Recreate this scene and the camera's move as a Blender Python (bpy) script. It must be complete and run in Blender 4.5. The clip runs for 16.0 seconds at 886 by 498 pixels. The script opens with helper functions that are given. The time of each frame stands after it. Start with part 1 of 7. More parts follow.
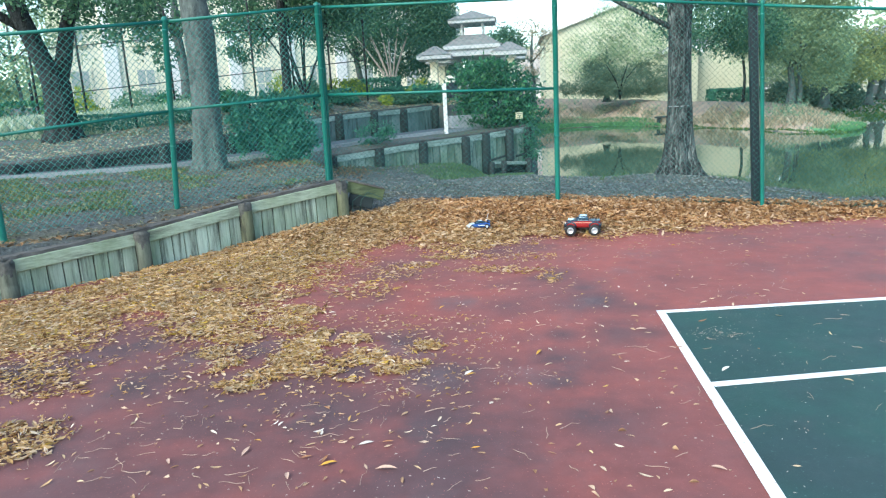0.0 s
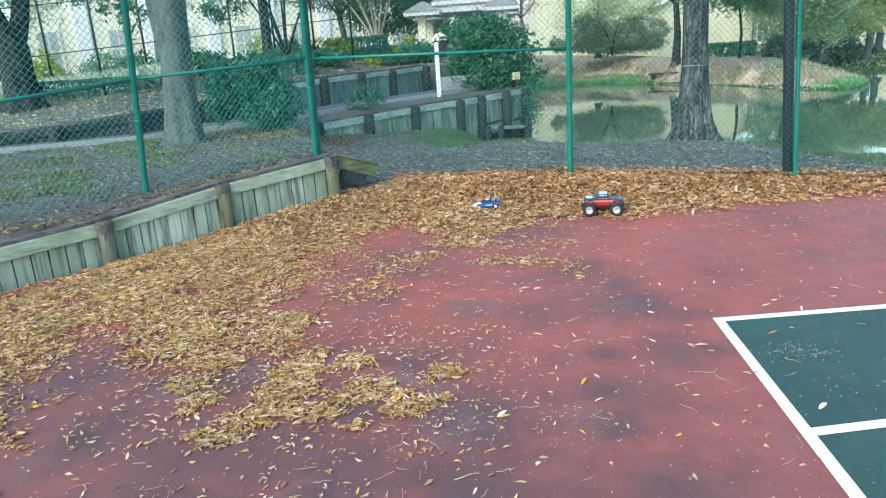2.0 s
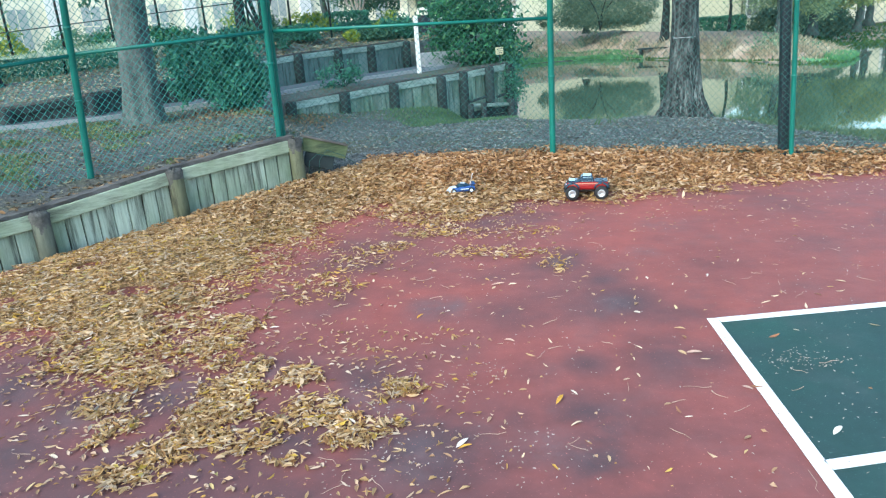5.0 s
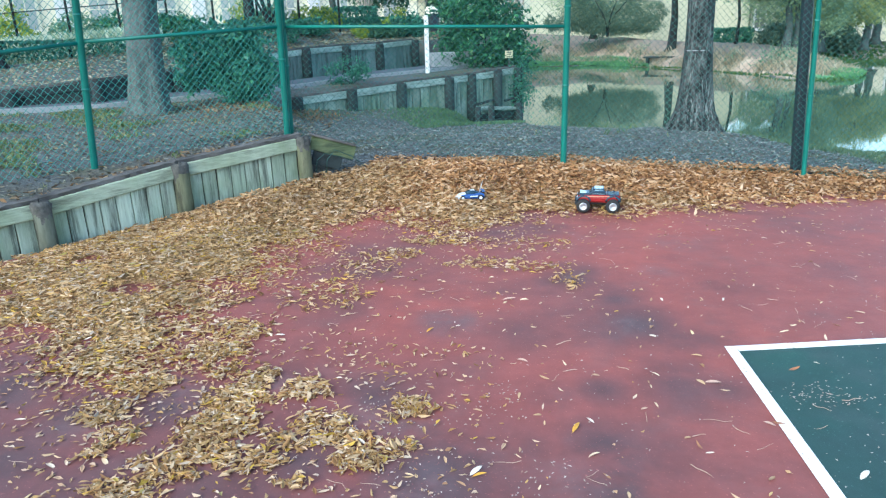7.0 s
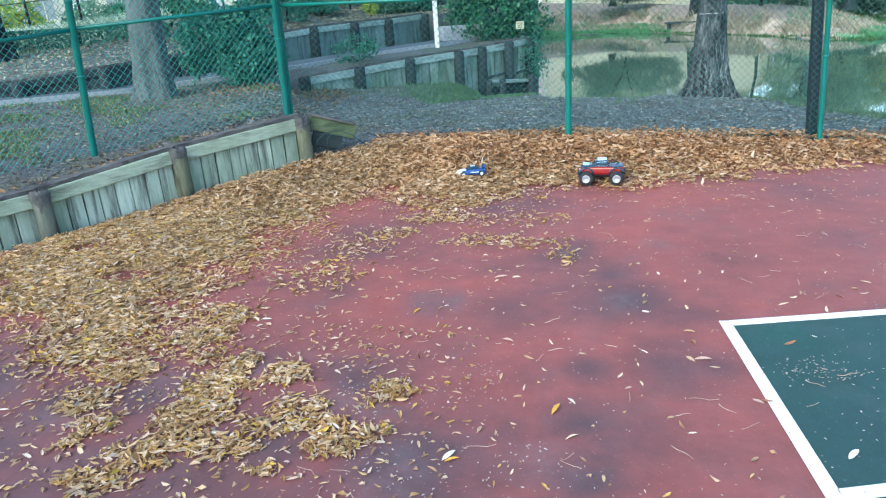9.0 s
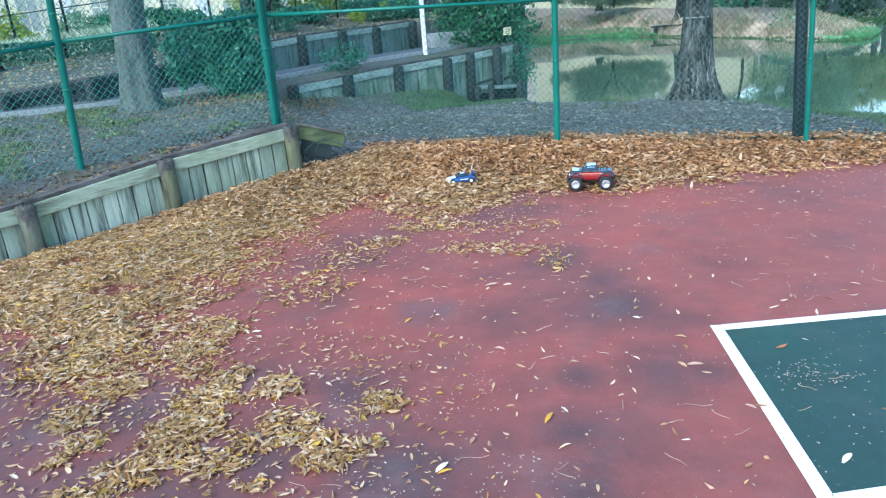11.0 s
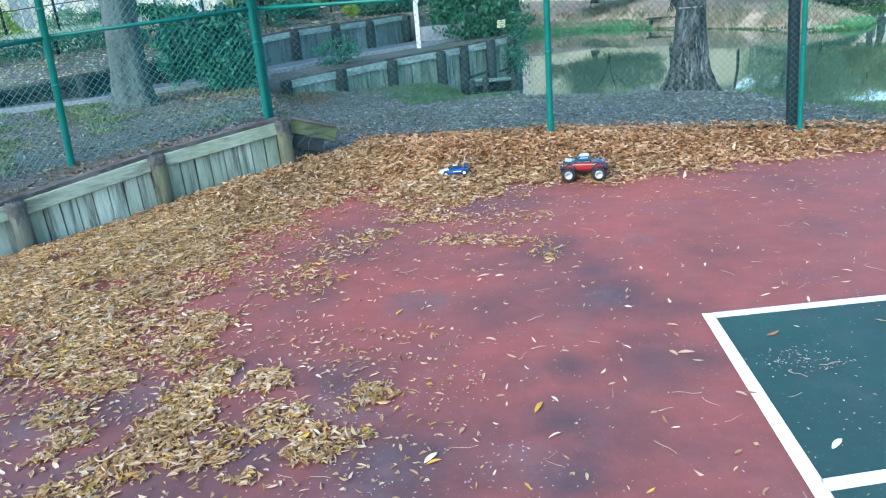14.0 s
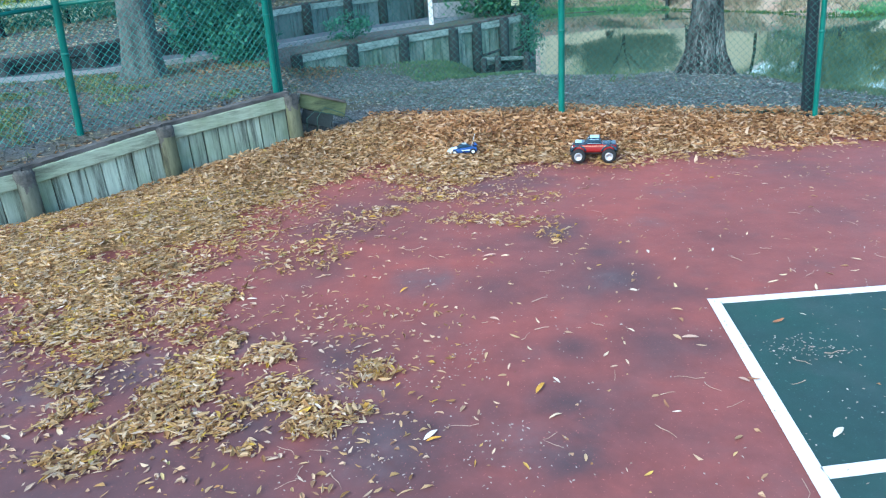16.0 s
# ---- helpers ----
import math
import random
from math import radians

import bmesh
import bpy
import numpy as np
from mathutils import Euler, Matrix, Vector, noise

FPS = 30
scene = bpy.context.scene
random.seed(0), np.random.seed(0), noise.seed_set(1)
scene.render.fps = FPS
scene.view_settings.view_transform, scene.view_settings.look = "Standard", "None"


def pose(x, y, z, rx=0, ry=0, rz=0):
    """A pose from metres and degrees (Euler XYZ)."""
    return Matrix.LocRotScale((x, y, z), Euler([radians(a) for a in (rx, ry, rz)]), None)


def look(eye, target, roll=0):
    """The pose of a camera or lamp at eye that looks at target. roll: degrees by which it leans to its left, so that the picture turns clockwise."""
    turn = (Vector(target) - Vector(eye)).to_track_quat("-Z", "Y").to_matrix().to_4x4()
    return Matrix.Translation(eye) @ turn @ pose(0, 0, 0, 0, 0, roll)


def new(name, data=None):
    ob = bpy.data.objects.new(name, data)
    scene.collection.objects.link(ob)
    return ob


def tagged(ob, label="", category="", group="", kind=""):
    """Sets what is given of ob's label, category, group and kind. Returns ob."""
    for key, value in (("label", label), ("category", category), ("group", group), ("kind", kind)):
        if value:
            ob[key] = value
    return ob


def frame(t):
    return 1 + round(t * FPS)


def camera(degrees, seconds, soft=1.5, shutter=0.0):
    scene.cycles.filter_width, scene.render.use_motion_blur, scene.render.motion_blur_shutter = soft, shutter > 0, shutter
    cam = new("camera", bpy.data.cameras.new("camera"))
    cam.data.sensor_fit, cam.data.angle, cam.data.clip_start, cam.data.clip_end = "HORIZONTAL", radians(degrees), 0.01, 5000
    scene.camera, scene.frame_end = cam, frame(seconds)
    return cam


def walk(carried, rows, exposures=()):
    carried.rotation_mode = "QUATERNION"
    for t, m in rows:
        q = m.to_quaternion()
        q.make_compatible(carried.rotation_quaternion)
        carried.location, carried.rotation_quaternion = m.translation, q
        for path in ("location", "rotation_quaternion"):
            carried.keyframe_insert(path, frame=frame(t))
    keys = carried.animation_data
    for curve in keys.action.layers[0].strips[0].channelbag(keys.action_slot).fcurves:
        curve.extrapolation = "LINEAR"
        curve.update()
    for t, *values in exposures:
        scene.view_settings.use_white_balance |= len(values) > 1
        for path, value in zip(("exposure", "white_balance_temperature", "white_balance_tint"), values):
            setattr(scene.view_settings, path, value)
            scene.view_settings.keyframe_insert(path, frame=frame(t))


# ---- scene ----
cam = camera(67.0, 16.0, soft=1.2)
PATH = [
    (0, (0.561, 0.448, 1.657), (0.341, 2.391, 1.239), -3.1),
    (0.5, (0.505, 0.606, 1.666), (0.267, 2.536, 1.2), -3.8),
    (1, (0.436, 0.826, 1.68), (0.185, 2.741, 1.16), -4.6),
    (1.5, (0.36, 1.062, 1.707), (0.125, 2.977, 1.181), -4.1),
    (2, (0.286, 1.343, 1.741), (0.1, 3.26, 1.205), -3.8),
    (2.5, (0.332, 1.556, 1.703), (0.181, 3.474, 1.156), -4.3),
    (3, (0.377, 1.699, 1.682), (0.255, 3.612, 1.112), -4.4),
    (3.5, (0.41, 1.782, 1.667), (0.288, 3.69, 1.081), -4.8),
    (4, (0.428, 1.838, 1.661), (0.287, 3.742, 1.065), -4.9),
    (6.5, (0.349, 1.974, 1.718), (0.193, 3.875, 1.117), -2.5),
    (7, (0.307, 2.016, 1.734), (0.16, 3.917, 1.13), -1.6),
    (7.5, (0.337, 2.046, 1.737), (0.177, 3.942, 1.121), -1.5),
    (8, (0.405, 2.07, 1.728), (0.221, 3.958, 1.096), -2.3),
    (8.5, (0.481, 2.105, 1.719), (0.272, 3.984, 1.068), -3.2),
    (9, (0.541, 2.127, 1.708), (0.317, 3.999, 1.041), -3.9),
    (11.5, (0.556, 2.148, 1.722), (0.366, 4.033, 1.083), -4.9),
    (12, (0.59, 2.15, 1.722), (0.396, 4.045, 1.112), -5.4),
    (12.5, (0.609, 2.16, 1.722), (0.413, 4.049, 1.095), -5.4),
    (13, (0.605, 2.16, 1.715), (0.412, 4.044, 1.074), -5.4),
    (13.5, (0.599, 2.161, 1.698), (0.407, 4.042, 1.047), -5.3),
    (14, (0.592, 2.163, 1.688), (0.398, 4.038, 1.021), -5.2),
    (14.5, (0.598, 2.171, 1.68), (0.394, 4.039, 0.994), -5.2),
    (15, (0.596, 2.176, 1.675), (0.387, 4.037, 0.972), -4.9),
    (15.5, (0.599, 2.178, 1.673), (0.383, 4.032, 0.956), -4.6),
    (16, (0.603, 2.176, 1.677), (0.383, 4.028, 0.954), -4.1),
]
EXPOSURES = [(0, 1.65, 6350, -1), (4.2, 1.66, 6250, -1.5), (7, 1.66, 5900, 0), (9, 1.66, 5760, 0.5), (13, 1.66, 5580, 1), (16, 1.62, 5540, -1.5)]
walk(cam, [(t, look(eye, target, roll)) for t, eye, target, roll in PATH], EXPOSURES)

# ---- light ----
world = bpy.data.worlds.new("world")
scene.world = world
world.use_nodes = True
SUN_ELEV, SUN_AZ = radians(38), radians(215)
wn = world.node_tree.nodes
sky = wn.new("ShaderNodeTexSky")
sky.sky_type, sky.sun_disc = "NISHITA", False
sky.sun_elevation, sky.sun_rotation = SUN_ELEV, SUN_AZ
sky.air_density, sky.dust_density, sky.ozone_density = 1.0, 1.0, 1.0
wn["Background"].inputs["Strength"].default_value = 0.15
world.node_tree.links.new(sky.outputs[0], wn["Background"].inputs["Color"])
sun = new("sun", bpy.data.lights.new("sun", "SUN"))
sun.data.energy, sun.data.angle, sun.data.color = 1.15, radians(50), (1.0, 0.93, 0.82)
sun.matrix_world = look((-20 * math.sin(-SUN_AZ), 20 * math.cos(SUN_AZ), 20 * math.tan(SUN_ELEV)), (0, 0, 0))

# ---- mesh tools ----
rng = np.random.default_rng(7)
ORIGIN = {}


class Mesh:
    """Collects vertices and faces in world metres."""

    def __init__(self):
        self.v, self.f, self.m, self.n = [], [], [], 0

    def add(self, verts, faces, slot=0):
        verts = np.asarray(verts, float).reshape(-1, 3)
        self.v.append(verts)
        self.f += [tuple(int(i) + self.n for i in f) for f in faces]
        self.m += [slot] * len(faces)
        self.n += len(verts)
        return self

    def box(self, size, at=(0, 0, 0), turn=0.0, tilt=0.0, roll=0.0, bevel=0.0, slot=0):
        """A box with chamfered edges; at is its centre."""
        h = np.array(size) / 2
        b = min(bevel, *(h * 0.6))
        rot = np.array(Euler((radians(roll), radians(tilt), radians(turn))).to_matrix())
        if b <= 0:
            v = np.array([(x, y, z) for x in (-1, 1) for y in (-1, 1) for z in (-1, 1)]) * h
            f = [(0, 1, 3, 2), (4, 6, 7, 5), (0, 4, 5, 1), (2, 3, 7, 6), (0, 2, 6, 4), (1, 5, 7, 3)]
            return self.add(v @ rot.T + at, f, slot)
        v, where = [], {}
        for sx in (-1, 1):
            for sy in (-1, 1):
                for sz in (-1, 1):
                    for axis in range(3):
                        p = np.array((sx, sy, sz)) * h
                        for k in range(3):
                            if k != axis:
                                p[k] -= b * (sx, sy, sz)[k]
                        where[(sx, sy, sz, axis)] = len(v)
                        v.append(p)
        f = []
        for axis in range(3):
            o = [k for k in range(3) if k != axis]
            for s in (-1, 1):
                loop = []
                for a, c in ((-1, -1), (1, -1), (1, 1), (-1, 1)):
                    key = [0, 0, 0]
                    key[axis], key[o[0]], key[o[1]] = s, a, c
                    loop.append(where[(*key, axis)])
                f.append(tuple(loop))
                for c in (-1, 1):
                    e = []
                    for a in (-1, 1):
                        key = [0, 0, 0]
                        key[o[0]], key[o[1]], key[axis] = s, c, a
                        e.append((where[(*key, o[0])], where[(*key, o[1])]))
                    f.append((e[0][0], e[1][0], e[1][1], e[0][1]))
        for sx in (-1, 1):
            for sy in (-1, 1):
                for sz in (-1, 1):
                    f.append(tuple(where[(sx, sy, sz, k)] for k in range(3)))
        return self.add(np.array(v) @ rot.T + at, f, slot)

    def tube(self, pts, radii, sides=10, cap=True, wobble=0.0, slot=0):
        """A tapered tube along a line of points."""
        pts = np.asarray(pts, float)
        radii = np.broadcast_to(np.asarray(radii, float), (len(pts),))
        tang = np.gradient(pts, axis=0)
        tang /= np.linalg.norm(tang, axis=1)[:, None] + 1e-9
        ref = np.array((0.0, 0.0, 1.0)) if abs(tang[0][2]) < 0.9 else np.array((1.0, 0.0, 0.0))
        v, ang = [], np.linspace(0, 2 * np.pi, sides, endpoint=False)
        for p, t, r in zip(pts, tang, radii):
            a = np.cross(ref, t)
            a /= np.linalg.norm(a) + 1e-9
            b = np.cross(t, a)
            rr = r * (1 + (rng.normal(0, wobble, sides) if wobble else np.zeros(sides)))
            v += list(p + rr[:, None] * (np.cos(ang)[:, None] * a + np.sin(ang)[:, None] * b))
        f = []
        for k in range(len(pts) - 1):
            for i in range(sides):
                j = (i + 1) % sides
                f.append((k * sides + i, k * sides + j, (k + 1) * sides + j, (k + 1) * sides + i))
        if cap:
            f += [tuple(range(sides))[::-1], tuple(range((len(pts) - 1) * sides, len(pts) * sides))]
        return self.add(v, f, slot)

    def lathe(self, profile, at, axis="z", sides=24, slot=0):
        """Turns (radius, height) rows round an axis through at."""
        ang = np.linspace(0, 2 * np.pi, sides, endpoint=False)
        v = []
        for r, h in profile:
            c, s = r * np.cos(ang), r * np.sin(ang)
            o = np.full(sides, h)
            v += list(np.stack({"z": (c, s, o), "x": (o, c, s), "y": (s, o, c)}[axis], 1))
        f = [(k * sides + i, k * sides + (i + 1) % sides, (k + 1) * sides + (i + 1) % sides, (k + 1) * sides + i) for k in range(len(profile) - 1) for i in range(sides)]
        return self.add(np.array(v) + at, f, slot)

    def leaves(self, centres, length, width, curl=0.25, flat=0.0, wild=0.0, slot=0):
        """Small pointed leaves of six corners, at the centres, in random turns (flat: nearly level; wild: uneven sizes, twisted and crescent-shaped)."""
        c = np.asarray(centres, float)
        n = len(c)
        if not n:
            return self
        d = rng.normal(size=(n, 3))
        if flat:
            d[:, 2] *= 1 - flat
        d /= np.linalg.norm(d, axis=1)[:, None]
        up = rng.normal(size=(n, 3)) * (1 - flat) + np.array((0, 0, 1.0 if flat else 0.35))
        s = np.cross(d, up)
        s /= np.linalg.norm(s, axis=1)[:, None] + 1e-9
        up = np.cross(s, d)
        le = length * rng.uniform(0.6 - 0.25 * wild, 1.35, n)[:, None]
        wi = width * rng.uniform(0.6 - 0.2 * wild, 1.3, n)[:, None]
        twist = wi * rng.normal(0, 0.14 * wild + 1e-6, n)[:, None]
        bow = s * le * rng.normal(0, 0.06 * wild + 1e-6, n)[:, None]
        bend = curl * rng.uniform(-0.6, 1.0, n)[:, None] * le
        cup = wi * rng.uniform(0.0, 0.5, n)[:, None]
        v = np.stack([c - d * le / 2 + up * bend * 0.6 + bow, c - d * le * 0.12 - s * wi / 2 + up * (cup + twist), c + d * le * 0.22 - s * wi * 0.42 + up * (cup - twist),
                      c + d * le / 2 + up * bend + bow, c + d * le * 0.22 + s * wi * 0.42 + up * (cup + twist), c - d * le * 0.12 + s * wi / 2 + up * (cup - twist)], 1).reshape(-1, 3)
        base = np.arange(n) * 6
        f = [q for b in base.tolist() for q in ((b, b + 1, b + 2, b + 3), (b, b + 3, b + 4, b + 5))]
        return self.add(v, f, slot)

    def data(self, name, origin, smooth=False):
        me = bpy.data.meshes.new(name)
        v = np.concatenate(self.v) - np.asarray(origin)
        me.from_pydata(v.tolist(), [], self.f)
        if any(self.m):
            me.polygons.foreach_set("material_index", self.m)
        if smooth:
            me.polygons.foreach_set("use_smooth", [True] * len(me.polygons))
        me.update()
        return me


def thing(name, at, label, category, group="", kind=""):
    """An Empty at the base of a thing, to carry its parts."""
    ob = tagged(new(name), label, category, group, kind)
    ob.empty_display_size = 0.2
    ob.location = at
    ORIGIN[ob] = np.array(at, float)
    return ob


def part(name, mesh, material, parent, label="", smooth=False, kind=""):
    ob = new(name, mesh.data(name, ORIGIN[parent], smooth))
    for m in material if isinstance(material, (list, tuple)) else [material]:
        ob.data.materials.append(m)
    ob.parent = parent
    ORIGIN[ob] = ORIGIN[parent]
    return tagged(ob, label, kind=kind)


def solo(name, mesh, material, at, label, category, group="", kind="", smooth=False):
    ob = new(name, mesh.data(name, at, smooth))
    for m in material if isinstance(material, (list, tuple)) else [material]:
        ob.data.materials.append(m)
    ob.location = at
    ORIGIN[ob] = np.array(at, float)
    return tagged(ob, label, category, group, kind)


def smooth01(x):
    x = np.clip(x, 0, 1)
    return x * x * (3 - 2 * x)


def segdist(p, a, b):
    """Signed distance from the line a-b (left side positive), distance to the stretch, and the share along it."""
    a, b = np.array(a, float), np.array(b, float)
    d = b - a
    L = np.hypot(*d)
    u = np.clip(((p - a) @ d) / L**2, 0, 1)
    off = p - (a + u[..., None] * d)
    side = (d[0] * (p[..., 1] - a[1]) - d[1] * (p[..., 0] - a[0])) / L
    return side, np.hypot(off[..., 0], off[..., 1]), u


def lumps(x, y, scale, seed=0.0):
    """Smooth uneven values from about -1 to 1."""
    k = 1 / scale
    return (np.sin(1.7 * k * x + 2.3 * k * y + seed) + np.sin(-2.9 * k * x + 1.3 * k * y + 2.1 * seed + 1) + np.sin(3.7 * k * x + 3.1 * k * y + 0.7 * seed + 2) + np.sin(0.9 * k * x - 4.3 * k * y + seed * 1.3)) / 2.6


# ---- materials ----
def ramp(nt, stops, source):
    r = nt.nodes.new("ShaderNodeValToRGB")
    el = r.color_ramp.elements
    while len(el) < len(stops):
        el.new(0.5)
    for e, (p, c) in zip(el, stops):
        e.position, e.color = p, (*c, 1)
    nt.links.new(source, r.inputs[0])
    return r.outputs[0]


def noise_tex(nt, scale, detail=4, rough=0.55, stretch=(1, 1, 1), kind="NOISE", warp=0.0):
    g = nt.nodes.new("ShaderNodeNewGeometry")
    mp = nt.nodes.new("ShaderNodeMapping")
    mp.inputs["Scale"].default_value = stretch
    nt.links.new(g.outputs["Position"], mp.inputs[0])
    t = nt.nodes.new("ShaderNodeTexNoise" if kind == "NOISE" else "ShaderNodeTexVoronoi")
    t.inputs["Scale"].default_value = scale
    if kind == "NOISE":
        t.inputs["Detail"].default_value, t.inputs["Roughness"].default_value = detail, rough
        t.inputs["Distortion"].default_value = warp
    nt.links.new(mp.outputs[0], t.inputs["Vector"])
    return t.outputs[0]


def mixed(nt, fac, a, b, mode="MIX"):
    m = nt.nodes.new("ShaderNodeMix")
    m.data_type, m.blend_type = "RGBA", mode
    for sock, val in ((m.inputs[0], fac), (m.inputs[6], a), (m.inputs[7], b)):
        if isinstance(val, (int, float)):
            sock.default_value = val
        elif isinstance(val, tuple):
            sock.default_value = (*val, 1)
        else:
            nt.links.new(val, sock)
    return m.outputs[2]


def material(name, rough=0.7, metal=0.0, spec=0.5):
    m = bpy.data.materials.new(name)
    m.use_nodes = True
    b = m.node_tree.nodes["Principled BSDF"]
    b.inputs["Roughness"].default_value, b.inputs["Metallic"].default_value = rough, metal
    b.inputs["Specular IOR Level"].default_value = spec
    return m, m.node_tree, b


def bumped(nt, b, height, strength=0.3, dist=0.01):
    n = nt.nodes.new("ShaderNodeBump")
    n.inputs["Strength"].default_value, n.inputs["Distance"].default_value = strength, dist
    nt.links.new(height, n.inputs["Height"])
    nt.links.new(n.outputs[0], b.inputs["Normal"])


def plain(name, c1, c2, scale=3.0, fine=60.0, rough=0.7, metal=0.0, bump=0.2, dist=0.004, stretch=(1, 1, 1), spec=0.4, piece=0.0):
    """Two colours in uneven patches, with fine grain; piece: how much single pieces differ."""
    m, nt, b = material(name, rough, metal, spec)
    big = ramp(nt, [(0.3, c1), (0.7, c2)], noise_tex(nt, scale, 5, 0.6, stretch))
    grain = noise_tex(nt, fine, 4, 0.6, stretch)
    col = mixed(nt, 0.5, big, ramp(nt, [(0.25, (0.45,) * 3), (0.75, (0.62,) * 3)], grain), "OVERLAY")
    if piece:
        info = nt.nodes.new("ShaderNodeObjectInfo")
        shade = ramp(nt, [(0, (1 - piece,) * 3), (1, (1.0,) * 3)], info.outputs["Random"])
        col = mixed(nt, 1.0, col, shade, "MULTIPLY")
    nt.links.new(col, b.inputs["Base Color"])
    if bump:
        bumped(nt, b, grain, bump, dist)
    return m


def leafy(name, stops, rough=0.55, thru=0.3, patch=0.25, scale=1.2):
    """Leaves whose colour differs from one to the next and in broad patches; some light passes through."""
    m, nt, b = material(name, rough, 0, 0.3)
    g = nt.nodes.new("ShaderNodeNewGeometry")
    col = ramp(nt, stops, g.outputs["Random Per Island"])
    shade = ramp(nt, [(0.3, (1 - patch,) * 3), (0.7, (1.0,) * 3)], noise_tex(nt, scale, 3))
    col = mixed(nt, 1.0, col, shade, "MULTIPLY")
    nt.links.new(col, b.inputs["Base Color"])
    if thru:
        tr = nt.nodes.new("ShaderNodeBsdfTranslucent")
        nt.links.new(col, tr.inputs[0])
        mx = nt.nodes.new("ShaderNodeMixShader")
        mx.inputs[0].default_value = thru
        nt.links.new(b.outputs[0], mx.inputs[1])
        nt.links.new(tr.outputs[0], mx.inputs[2])
        nt.links.new(mx.outputs[0], nt.nodes["Material Output"].inputs[0])
    return m


def court_paint(name, clean, dull, dirt, dirt_from, dirt_to, spots=(), pale=()):
    """Acrylic sports paint with sun-bleached patches, dark damp stains and gritty texture. spots: damp stains, as x, y, radius, strength."""
    m, nt, b = material(name, 0.62, 0, 0.35)
    base = ramp(nt, [(0.35, clean), (0.65, dull)], noise_tex(nt, 0.9, 4, 0.5))
    stain = ramp(nt, [(dirt_from, (0,) * 3), (dirt_to, (0.8,) * 3)], noise_tex(nt, 0.7, 5, 0.55, (1, 1.4, 1), warp=0.15))
    ragged = ramp(nt, [(0.28, (0.42,) * 3), (0.52, (1,) * 3)], noise_tex(nt, 2.0, 5, 0.6, (1, 1.2, 1), warp=0.15))
    for x, y, r, strength in spots:
        g = nt.nodes.new("ShaderNodeNewGeometry")
        d = nt.nodes.new("ShaderNodeVectorMath")
        d.operation = "DISTANCE"
        d.inputs[1].default_value = (x, y, 0)
        nt.links.new(g.outputs["Position"], d.inputs[0])
        k = nt.nodes.new("ShaderNodeMath")
        k.operation = "DIVIDE"
        nt.links.new(d.outputs["Value"], k.inputs[0])
        k.inputs[1].default_value = r
        blob = mixed(nt, 1.0, ramp(nt, [(0.1, (strength,) * 3), (1.0, (0,) * 3)], k.outputs[0]), ragged, "MULTIPLY")
        stain = mixed(nt, 1.0, stain, blob, "LIGHTEN")
    col = mixed(nt, stain, base, dirt)
    dust = ramp(nt, [(0.52, (0,) * 3), (0.78, (0.35,) * 3)], noise_tex(nt, 2.6, 5, 0.6, warp=0.1))
    col = mixed(nt, dust, col, tuple(0.7 * c + 0.07 for c in dirt))
    speckled = ramp(nt, [(0.35, (0,) * 3), (0.62, (1,) * 3)], noise_tex(nt, 5.5, 6, 0.72, warp=0.15))
    for x, y, r in pale:
        g = nt.nodes.new("ShaderNodeNewGeometry")
        d = nt.nodes.new("ShaderNodeVectorMath")
        d.operation = "DISTANCE"
        d.inputs[1].default_value = (x, y, 0)
        nt.links.new(g.outputs["Position"], d.inputs[0])
        k = nt.nodes.new("ShaderNodeMath")
        k.operation = "DIVIDE"
        nt.links.new(d.outputs["Value"], k.inputs[0])
        k.inputs[1].default_value = r
        film = mixed(nt, 1.0, ramp(nt, [(0.05, (0.55,) * 3), (1.0, (0,) * 3)], k.outputs[0]), speckled, "MULTIPLY")
        col = mixed(nt, film, col, (0.18, 0.138, 0.145))
    mottle = ramp(nt, [(0.3, (0.74,) * 3), (0.68, (1.0,) * 3)], noise_tex(nt, 5, 8, 0.72))
    col = mixed(nt, 1.0, col, mottle, "MULTIPLY")
    speck = ramp(nt, [(0.64, (0,) * 3), (0.72, (0.6,) * 3)], noise_tex(nt, 75, 3, 0.6))
    col = mixed(nt, speck, col, tuple(min(1, 1.5 * c + 0.06) for c in clean))
    grit = noise_tex(nt, 420, 2, 0.6)
    nt.links.new(col, b.inputs["Base Color"])
    bumped(nt, b, grit, 0.25, 0.002)
    return m


STAINS = [(-1.1, 3.9, 2.2, 0.85), (0.1, 3.1, 1.8, 0.9), (-2.6, 4.6, 1.5, 0.85), (0.1, 3.6, 1.3, 1.0), (0.1, 4.35, 0.8, 1.0), (-0.6, 3.8, 1.1, 0.95), (-0.55, 4.5, 0.6, 0.9), (-1.3, 4.9, 0.7, 0.95), (-1.75, 4.85, 0.6, 0.9), (-1.2, 4.1, 0.8, 0.9), (-0.3, 4.95, 0.5, 0.9), (-0.8, 5.2, 0.35, 0.7), (0.85, 4.45, 0.5, 0.9), (0.95, 3.8, 0.6, 0.9), (1.2, 5.9, 0.45, 0.95), (0.85, 6.7, 0.35, 1.0), (1.25, 5.15, 0.4, 0.8), (-2.3, 4.4, 0.9, 0.9), (-2.0, 3.4, 0.9, 0.9), (0.5, 5.8, 0.45, 0.7), (-1.3, 3.0, 2.3, 0.75), (-2.4, 3.4, 1.6, 0.7), (-0.2, 2.9, 1.3, 0.7), (1.03, 5.75, 0.3, 0.7), (1.28, 5.33, 0.28, 0.8), (1.48, 5.1, 0.25, 0.7), (0.6, 5.05, 0.3, 0.5)]
